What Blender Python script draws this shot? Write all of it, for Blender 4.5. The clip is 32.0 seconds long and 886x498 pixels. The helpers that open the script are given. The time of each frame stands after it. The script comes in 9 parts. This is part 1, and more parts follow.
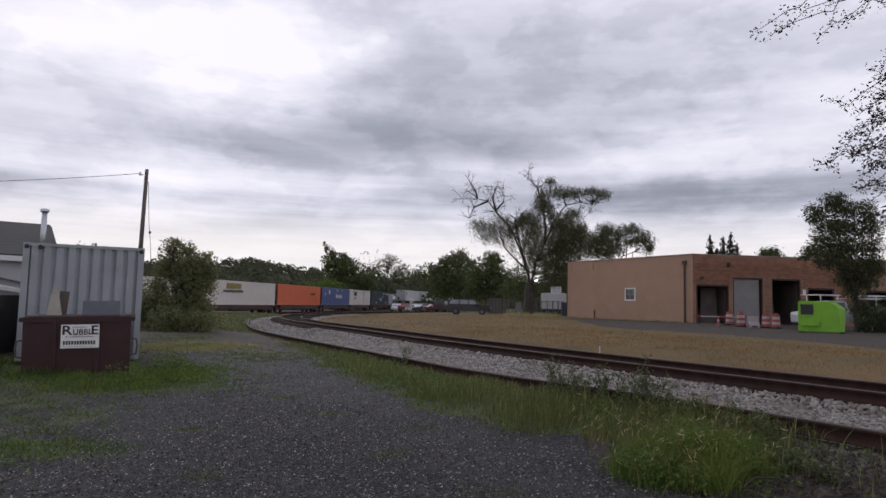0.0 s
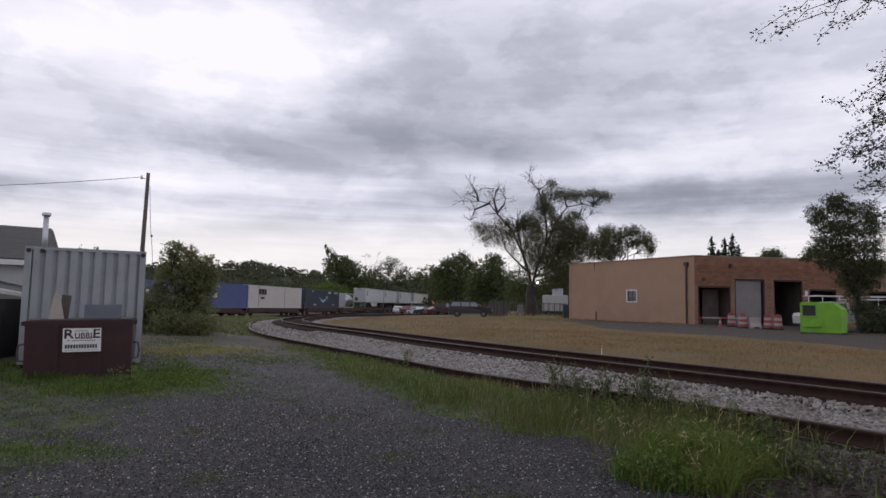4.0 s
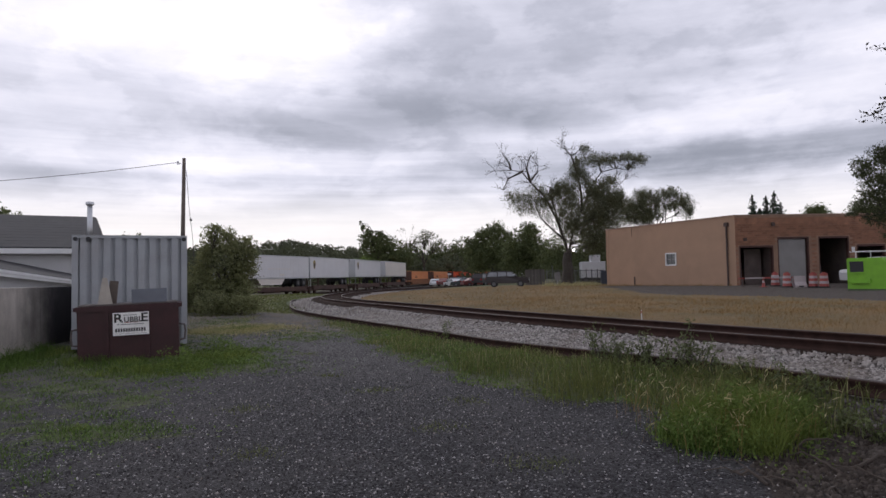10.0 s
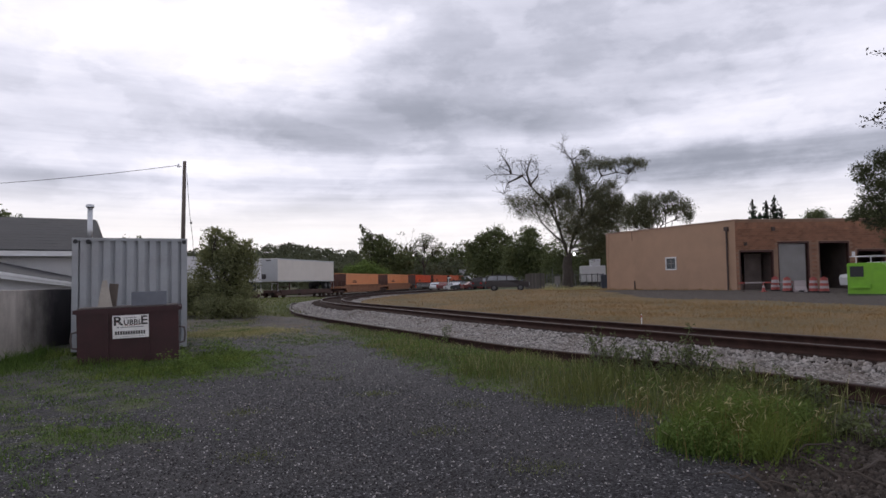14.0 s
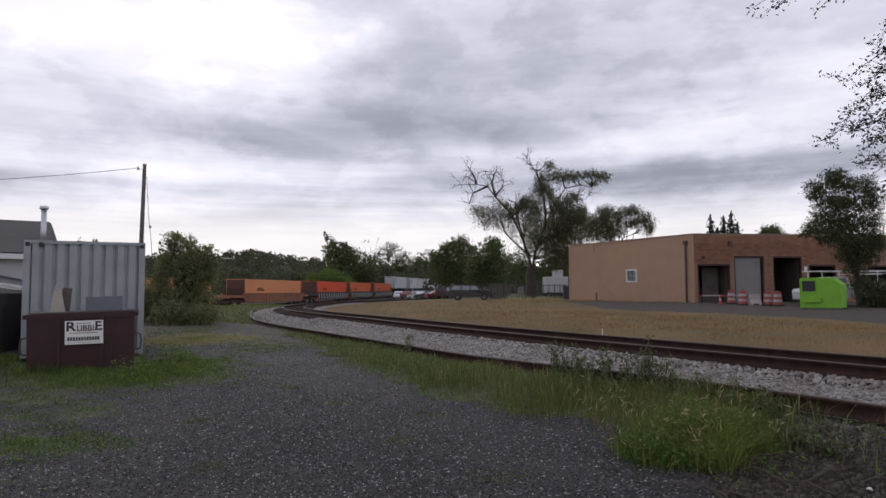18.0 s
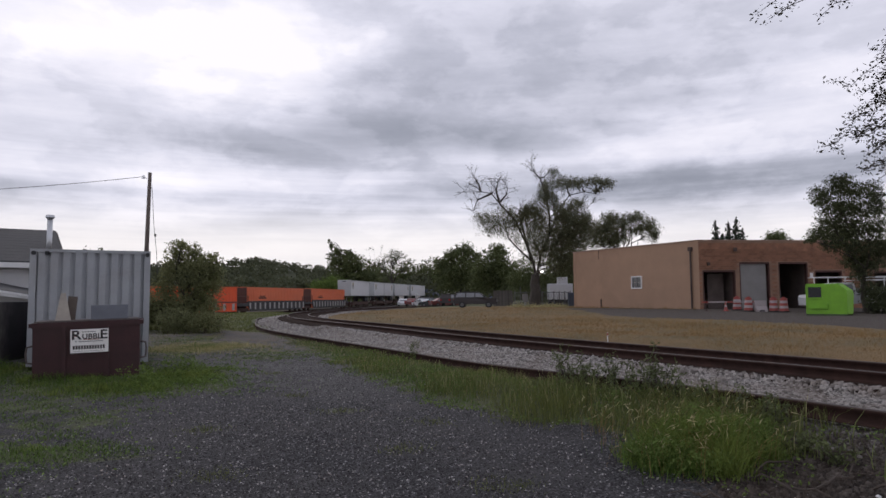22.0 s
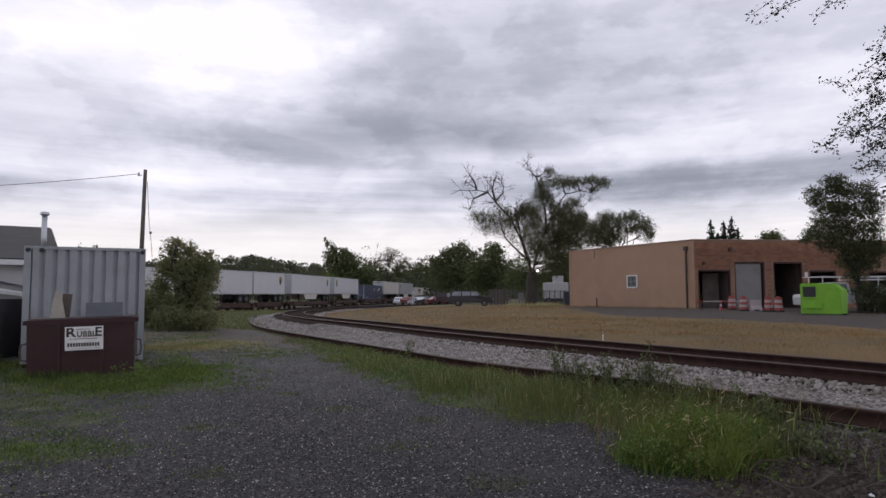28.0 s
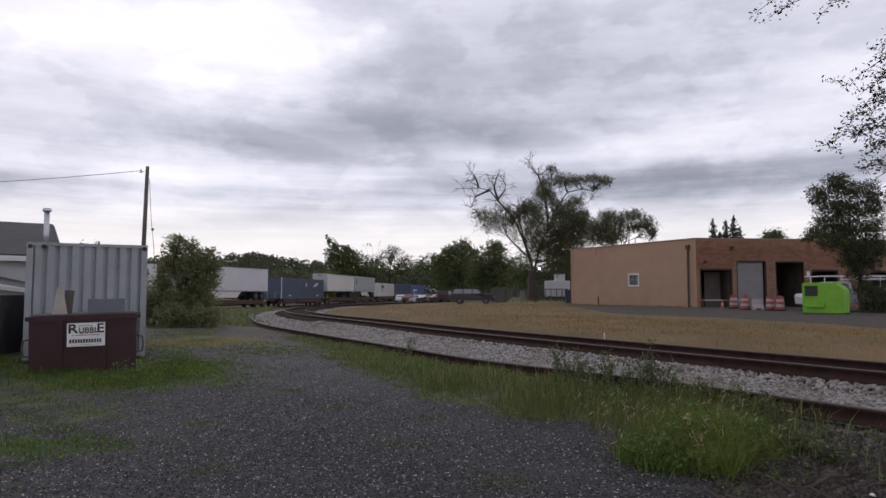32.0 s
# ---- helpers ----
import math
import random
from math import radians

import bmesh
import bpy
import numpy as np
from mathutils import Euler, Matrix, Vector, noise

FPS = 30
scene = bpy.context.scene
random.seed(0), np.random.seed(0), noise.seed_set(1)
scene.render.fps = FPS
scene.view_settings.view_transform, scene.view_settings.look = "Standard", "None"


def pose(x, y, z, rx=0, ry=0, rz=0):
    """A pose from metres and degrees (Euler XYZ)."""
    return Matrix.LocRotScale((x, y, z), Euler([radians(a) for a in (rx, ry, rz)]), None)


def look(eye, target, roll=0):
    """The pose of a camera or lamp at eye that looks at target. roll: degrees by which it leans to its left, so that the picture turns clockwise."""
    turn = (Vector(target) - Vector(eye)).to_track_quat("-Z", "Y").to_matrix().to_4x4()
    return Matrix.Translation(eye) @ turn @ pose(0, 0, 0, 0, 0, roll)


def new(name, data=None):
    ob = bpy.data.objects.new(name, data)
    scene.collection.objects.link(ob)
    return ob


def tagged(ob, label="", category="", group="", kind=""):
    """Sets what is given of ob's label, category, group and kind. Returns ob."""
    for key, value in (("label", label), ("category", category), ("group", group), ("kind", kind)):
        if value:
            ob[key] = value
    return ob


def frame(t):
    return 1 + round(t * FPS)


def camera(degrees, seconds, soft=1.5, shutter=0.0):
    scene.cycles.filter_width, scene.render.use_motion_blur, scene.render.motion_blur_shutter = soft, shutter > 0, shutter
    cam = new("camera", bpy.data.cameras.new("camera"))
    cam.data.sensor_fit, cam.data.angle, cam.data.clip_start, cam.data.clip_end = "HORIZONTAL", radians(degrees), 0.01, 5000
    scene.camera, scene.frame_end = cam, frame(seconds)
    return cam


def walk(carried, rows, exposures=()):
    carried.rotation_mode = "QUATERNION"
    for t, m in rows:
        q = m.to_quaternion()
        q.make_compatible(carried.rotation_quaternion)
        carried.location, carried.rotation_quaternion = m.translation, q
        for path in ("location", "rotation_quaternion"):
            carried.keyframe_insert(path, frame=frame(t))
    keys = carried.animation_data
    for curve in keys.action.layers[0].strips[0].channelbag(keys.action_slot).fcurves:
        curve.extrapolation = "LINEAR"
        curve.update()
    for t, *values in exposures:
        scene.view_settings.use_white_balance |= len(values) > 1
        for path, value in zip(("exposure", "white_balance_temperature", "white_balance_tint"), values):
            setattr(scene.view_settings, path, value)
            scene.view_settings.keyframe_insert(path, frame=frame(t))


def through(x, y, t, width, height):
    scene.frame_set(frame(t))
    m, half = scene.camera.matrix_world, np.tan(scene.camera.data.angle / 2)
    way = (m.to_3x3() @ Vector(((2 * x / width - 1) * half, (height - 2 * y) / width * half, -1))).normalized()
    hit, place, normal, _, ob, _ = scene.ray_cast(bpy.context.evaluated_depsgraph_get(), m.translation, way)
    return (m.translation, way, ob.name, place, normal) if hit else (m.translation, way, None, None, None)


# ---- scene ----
SECONDS = 32.0
EYE = (0.0, 0.0, 1.65)
cam = camera(67.5, SECONDS, soft=1.55)
PATH = [  # seconds, turn to the left, tilt up, lean, in degrees
    (0.0, -0.213, 4.757, 1.33), (0.5, -0.239, 4.758, 1.297), (1.0, -0.27, 4.772, 1.295), (1.5, -0.256, 4.791, 1.408),
    (2.0, -0.232, 4.775, 1.441), (2.5, -0.216, 4.756, 1.347), (3.0, -0.198, 4.78, 1.229), (3.5, -0.13, 4.875, 1.146),
    (5.5, -0.022, 5.089, 1.157), (6.0, -0.032, 5.112, 1.208), (6.5, -0.169, 4.985, 1.741), (7.0, -0.653, 4.395, 2.885),
    (7.5, -0.752, 3.554, 3.643), (8.0, 0.251, 2.979, 3.508), (8.5, 1.575, 2.518, 1.482), (9.0, 2.47, 2.275, 0.12),
    (9.5, 2.977, 2.19, -0.72), (10.0, 2.914, 2.526, -1.143), (10.5, 2.601, 2.953, -1.089), (11.0, 2.393, 3.218, -0.707),
    (11.5, 2.773, 3.1, -0.211), (12.0, 3.484, 2.98, -0.632), (12.5, 4.043, 2.808, -1.154), (13.0, 3.84, 2.675, -0.955),
    (13.5, 3.472, 2.72, -0.85), (14.0, 2.917, 2.843, -0.979), (14.5, 2.421, 3.016, -0.916), (16.5, 0.522, 3.392, -0.21),
    (17.0, 0.178, 3.467, -0.16), (17.5, -0.032, 3.558, -0.168), (18.0, -0.17, 3.596, -0.21), (18.5, -0.177, 3.725, -0.329),
    (19.0, -0.067, 3.831, -0.437), (19.5, -0.052, 3.95, -0.472), (20.0, 0.037, 4.061, -0.397), (20.5, 0.072, 4.111, -0.32),
    (21.0, 0.127, 4.17, -0.34), (21.5, 0.145, 4.19, -0.441), (22.0, 0.203, 4.227, -0.392), (22.5, 0.204, 4.191, -0.251),
    (23.0, 0.193, 4.155, -0.105), (23.5, 0.115, 4.099, -0.062), (24.0, 0.064, 4.07, -0.145), (24.5, 0.001, 4.024, -0.218),
    (25.0, -0.009, 4.04, -0.07), (25.5, -0.022, 4.019, -0.121), (27.5, -0.133, 4.095, -0.186), (28.0, -0.144, 4.092, -0.22),
    (28.5, -0.197, 4.084, -0.223), (29.0, -0.229, 4.068, -0.187), (29.5, -0.24, 4.032, -0.067), (30.0, -0.278, 4.011, -0.001),
    (30.5, -0.235, 3.949, 0.023), (31.0, -0.164, 3.887, 0.036), (31.5, -0.114, 3.892, 0.018), (32.0, -0.0, 3.9, 0.0),
]

EXPOSURES = [(0.0, -0.08), (3.0, -0.08), (6.0, -0.12), (8.0, -0.10), (10.0, 0.04), (14.0, 0.05), (17.0, 0.02), (20.0, -0.03), (24.0, -0.05), (32.0, -0.02)]


def view(turn, tilt, lean):
    a, b = radians(turn), radians(tilt)
    ahead = Vector((-math.sin(a) * math.cos(b), math.cos(a) * math.cos(b), math.sin(b)))
    return look(EYE, Vector(EYE) + ahead, lean)


walk(cam, [(t, view(a, b, c)) for t, a, b, c in PATH], EXPOSURES)

# ---- world and sun ----
SUN_AZ, SUN_EL = radians(-35), radians(32)   # behind the bright clouds, ahead and to the left
world = bpy.data.worlds.new("world")
scene.world = world
world.use_nodes = True


class Nodes:
    """Short hand for building a node tree."""

    def __init__(self, tree):
        self.tree = tree
        tree.nodes.clear()

    def __call__(self, kind, ins=None, operation="", clamp=False, sky=False):
        n = self.tree.nodes.new(kind)
        if operation:
            n.operation = operation
        if clamp:
            n.use_clamp = True
        if sky:
            n.sky_type, n.sun_disc, n.sun_elevation, n.sun_rotation = "NISHITA", False, SUN_EL, SUN_AZ
        for k, v in (ins or {}).items():
            if isinstance(v, bpy.types.NodeSocket):
                self.tree.links.new(v, n.inputs[k])
            else:
                n.inputs[k].default_value = v
        return n

    def math(self, op, a, b=0.0, clamp=False):
        return self("ShaderNodeMath", {0: a, 1: b}, operation=op, clamp=clamp).outputs[0]

    def mix(self, fac, a, b, blend="MIX"):
        n = self("ShaderNodeMix")
        n.data_type, n.blend_type = "RGBA", blend
        if isinstance(fac, bpy.types.NodeSocket):
            self.tree.links.new(fac, n.inputs[0])
        else:
            n.inputs[0].default_value = fac
        for i, v in ((6, a), (7, b)):
            if isinstance(v, bpy.types.NodeSocket):
                self.tree.links.new(v, n.inputs[i])
            else:
                n.inputs[i].default_value = (*v[:3], 1)
        return n.outputs[2]

    def ramp(self, fac, stops, interp="LINEAR"):
        n = self("ShaderNodeValToRGB", {"Fac": fac})
        r = n.color_ramp
        r.interpolation = interp
        while len(r.elements) < len(stops):
            r.elements.new(0.5)
        for e, (p, c) in zip(r.elements, stops):
            e.position = p
            e.color = (c, c, c, 1) if isinstance(c, (int, float)) else (*c, 1)
        return n.outputs[0]

    def noise(self, vec, scale, detail=4.0, rough=0.55, distort=0.0):
        return self("ShaderNodeTexNoise", {"Vector": vec, "Scale": scale, "Detail": detail, "Roughness": rough, "Distortion": distort}).outputs["Fac"]


# cloud forms: azimuth, height, half widths (degrees), lighter or darker, crispness of the edge
CLOUDS = [(-31, 21.5, 13, 7.5, 0.24, 1.3), (-13, 21.2, 9, 3.0, 0.16, 3.0), (-22, 18.0, 12, 2.8, 0.12, 1.6), (-10, 27.0, 10, 2.0, -0.12, 2.5), (13, 19.0, 15, 5.5, -0.045, 1.5), (8, 17.0, 9, 2.6, -0.05, 1.5),
          (31, 23, 11, 5, 0.12, 1.5), (-6, 13.8, 22, 1.7, -0.12, 1.6), (-31, 15.6, 8, 1.3, -0.10, 1.6), (27, 14.6, 13, 2.2, 0.20, 1.8), (9, 12.2, 10, 0.9, 0.08, 1.8), (-20, 10.2, 14, 0.9, 0.11, 1.8),
          (-14, 11.7, 14, 0.8, -0.05, 1.8), (25, 9.3, 11, 1.1, -0.20, 2.0), (3, 9.0, 9, 0.8, -0.06, 2.0), (13, 25.5, 9, 2.6, 0.10, 1.5)]


def build_world():
    n = Nodes(world.node_tree)
    way = n("ShaderNodeTexCoord").outputs["Generated"]
    xyz = n("ShaderNodeSeparateXYZ", {0: way})
    up = n.math("MAXIMUM", xyz.outputs["Z"], 0.0)
    az = n.math("MULTIPLY", n.math("ARCTAN2", xyz.outputs["X"], xyz.outputs["Y"]), 57.2958)
    el = n.math("MULTIPLY", n.math("ARCSINE", xyz.outputs["Z"]), 57.2958)

    def field(across, over, seed, octaves, rough, distort=0.0):
        """Cloud noise, given by turns of the eye; about zero."""
        at = n("ShaderNodeCombineXYZ", {"X": n.math("MULTIPLY", az, across), "Y": n.math("MULTIPLY", el, over), "Z": seed}).outputs[0]
        return n.math("SUBTRACT", n.noise(at, 1.0, octaves, rough, distort), 0.5)
    lean_a, lean_e = field(0.055, 0.12, 1.7, 7.0, 0.60), field(0.05, 0.15, 9.2, 7.0, 0.60)
    billow = field(0.085, 0.19, 4.4, 9.0, 0.60, 0.25)
    layer = field(0.028, 0.36, 2.3, 6.0, 0.56, 0.45)
    puff = field(0.13, 0.27, 7.1, 7.0, 0.55, 0.2)
    lowness = n.ramp(n.math("DIVIDE", el, 40.0), [(0.06, 0.45), (0.16, 1.0), (0.34, 0.75), (0.5, 0.3)])
    light = n.math("ADD", n.math("MULTIPLY", billow, 0.30), 0.592)
    light = n.math("ADD", light, n.math("MULTIPLY", n.math("MULTIPLY", layer, 0.46), lowness))
    edge = n.ramp(n.math("ADD", puff, 0.5), [(0.44, 0.0), (0.56, 1.0)], "EASE")
    light = n.math("ADD", light, n.math("MULTIPLY", n.math("SUBTRACT", edge, 0.5), 0.055))
    # the forms wander with the noise, so that their edges are ragged
    wide = n.math("ADD", az, n.math("MULTIPLY", lean_a, 22.0))
    tall = n.math("ADD", el, n.math("MULTIPLY", lean_e, 6.5))
    for a, e, wa, we, gain, crisp in CLOUDS:
        u = n.math("POWER", n.math("ABSOLUTE", n.math("DIVIDE", n.math("SUBTRACT", wide, a), wa)), 2.0)
        v = n.math("POWER", n.math("ABSOLUTE", n.math("DIVIDE", n.math("SUBTRACT", tall, e), we)), 2.0)
        far = n.math("MINIMUM", n.math("MULTIPLY", n.math("SUBTRACT", n.math("ADD", u, v), 0.8), crisp), 30.0)
        hump = n.math("DIVIDE", 1.0, n.math("ADD", n.math("EXPONENT", far), 1.0))
        light = n.math("ADD", light, n.math("MULTIPLY", hump, gain))
    streak = n.math("MULTIPLY", field(0.035, 0.85, 5.5, 5.0, 0.55, 0.3), n.ramp(n.math("DIVIDE", el, 40.0), [(0.03, 0.5), (0.09, 1.0), (0.2, 0.8), (0.3, 0.0)]))
    light = n.math("ADD", light, n.math("MULTIPLY", streak, 0.42))
    low = n.ramp(up, [(0.0, 1.0), (0.075, 0.9), (0.15, 0.0)], "EASE")
    light = n.math("ADD", light, n.math("MULTIPLY", low, 0.20))
    cloud = n.ramp(light, [(0.28, (0.255, 0.27, 0.335)), (0.42, (0.37, 0.385, 0.465)), (0.54, (0.54, 0.55, 0.655)), (0.66, (0.76, 0.76, 0.885)), (0.82, (1.05, 1.02, 1.12))])
    warm = n.mix(n.math("MULTIPLY", low, 0.55), cloud, (1.02, 0.955, 0.89))
    sky = n("ShaderNodeTexSky", sky=True)
    clear = n("ShaderNodeVectorMath", {0: sky.outputs[0], 3: 0.08}, operation="SCALE").outputs[0]
    both = n.mix(0.97, clear, warm)
    back = n("ShaderNodeBackground", {"Color": both, "Strength": 1.0})
    n("ShaderNodeOutputWorld", {"Surface": back.outputs[0]})


build_world()
sun = new("sun", bpy.data.lights.new("sun", "SUN"))
sun.data.energy, sun.data.angle, sun.data.color = 0.5, radians(25), (1.0, 0.95, 0.88)
sun.matrix_world = look((0, 0, 50), Vector((0, 0, 50)) - Vector((math.sin(SUN_AZ) * math.cos(SUN_EL), math.cos(SUN_AZ) * math.cos(SUN_EL), math.sin(SUN_EL))))
scene.view_settings.exposure = 0.0

# ---- materials ----
def rgb(c):
    return (*c[:3], 1.0)


def surface(name, base, rough=0.7, metal=0.0, vary=0.25, grain=6.0, fine=60.0, bump=0.15, stain=None, amount=0.35, bump_size=0.01, spec=0.5, pieces=0.0, coat=0.0):
    """A surface with variation at two scales, stains of another colour and fine relief, in metres."""
    m = bpy.data.materials.new(name)
    m.use_nodes = True
    n = Nodes(m.node_tree)
    at = n("ShaderNodeTexCoord").outputs["Object"]
    big = n.noise(at, grain, 4.0, 0.6)
    small = n.noise(at, fine, 3.0, 0.6)
    dark = tuple(v * (1 - vary) for v in base)
    pale = tuple(min(1.0, v * (1 + vary)) for v in base)
    col = n.mix(n.ramp(big, [(0.3, 0.0), (0.7, 1.0)]), dark, pale)
    col = n.mix(n.math("MULTIPLY", n.ramp(small, [(0.35, 1.0), (0.6, 0.0)]), vary), col, tuple(v * 0.55 for v in base))
    if stain:
        wear = n.ramp(n.noise(at, grain * 0.45, 6.0, 0.7, 0.5), [(0.5, 0.0), (0.68, 1.0)])
        col = n.mix(n.math("MULTIPLY", wear, amount), col, stain)
    if pieces:
        rnd = n("ShaderNodeObjectInfo").outputs["Random"]
        col = n.mix(n.math("MULTIPLY", rnd, pieces), col, tuple(v * 0.35 for v in base))
    rg = n.math("ADD", n.math("MULTIPLY", big, 0.25), rough - 0.12, True)
    bmp = n("ShaderNodeBump", {"Strength": bump, "Distance": bump_size, "Height": n.math("ADD", small, n.math("MULTIPLY", big, 0.7))})
    b = n("ShaderNodeBsdfPrincipled", {"Base Color": col, "Roughness": rg, "Metallic": metal, "Normal": bmp.outputs[0], "Specular IOR Level": spec, "Coat Weight": coat})
    n("ShaderNodeOutputMaterial", {"Surface": b.outputs[0]})
    return m


def foliage(name, base, vary=0.45, through=0.25):
    """Leaves, each island of its own shade, with some light coming through."""
    m = bpy.data.materials.new(name)
    m.use_nodes = True
    n = Nodes(m.node_tree)
    rnd = n("ShaderNodeNewGeometry").outputs["Random Per Island"]
    at = n("ShaderNodeTexCoord").outputs["Object"]
    patch = n.noise(at, 0.6, 3.0)
    col = n.mix(rnd, tuple(v * (1 - vary) for v in base), tuple(min(1, v * (1 + vary)) for v in base))
    col = n.mix(n.math("MULTIPLY", n.ramp(patch, [(0.35, 0.0), (0.7, 1.0)]), 0.5), col, (base[0] * 1.25, base[1] * 1.12, base[2] * 0.75))
    b = n("ShaderNodeBsdfPrincipled", {"Base Color": col, "Roughness": 0.7, "Specular IOR Level": 0.15})
    tr = n("ShaderNodeBsdfTranslucent", {"Color": col})
    mx = n("ShaderNodeMixShader", {0: through, 1: b.outputs[0], 2: tr.outputs[0]})
    n("ShaderNodeOutputMaterial", {"Surface": mx.outputs[0]})
    return m


def glowing(name, colour, strength):
    m = bpy.data.materials.new(name)
    m.use_nodes = True
    n = Nodes(m.node_tree)
    e = n("ShaderNodeEmission", {"Color": rgb(colour), "Strength": strength})
    n("ShaderNodeOutputMaterial", {"Surface": e.outputs[0]})
    return m


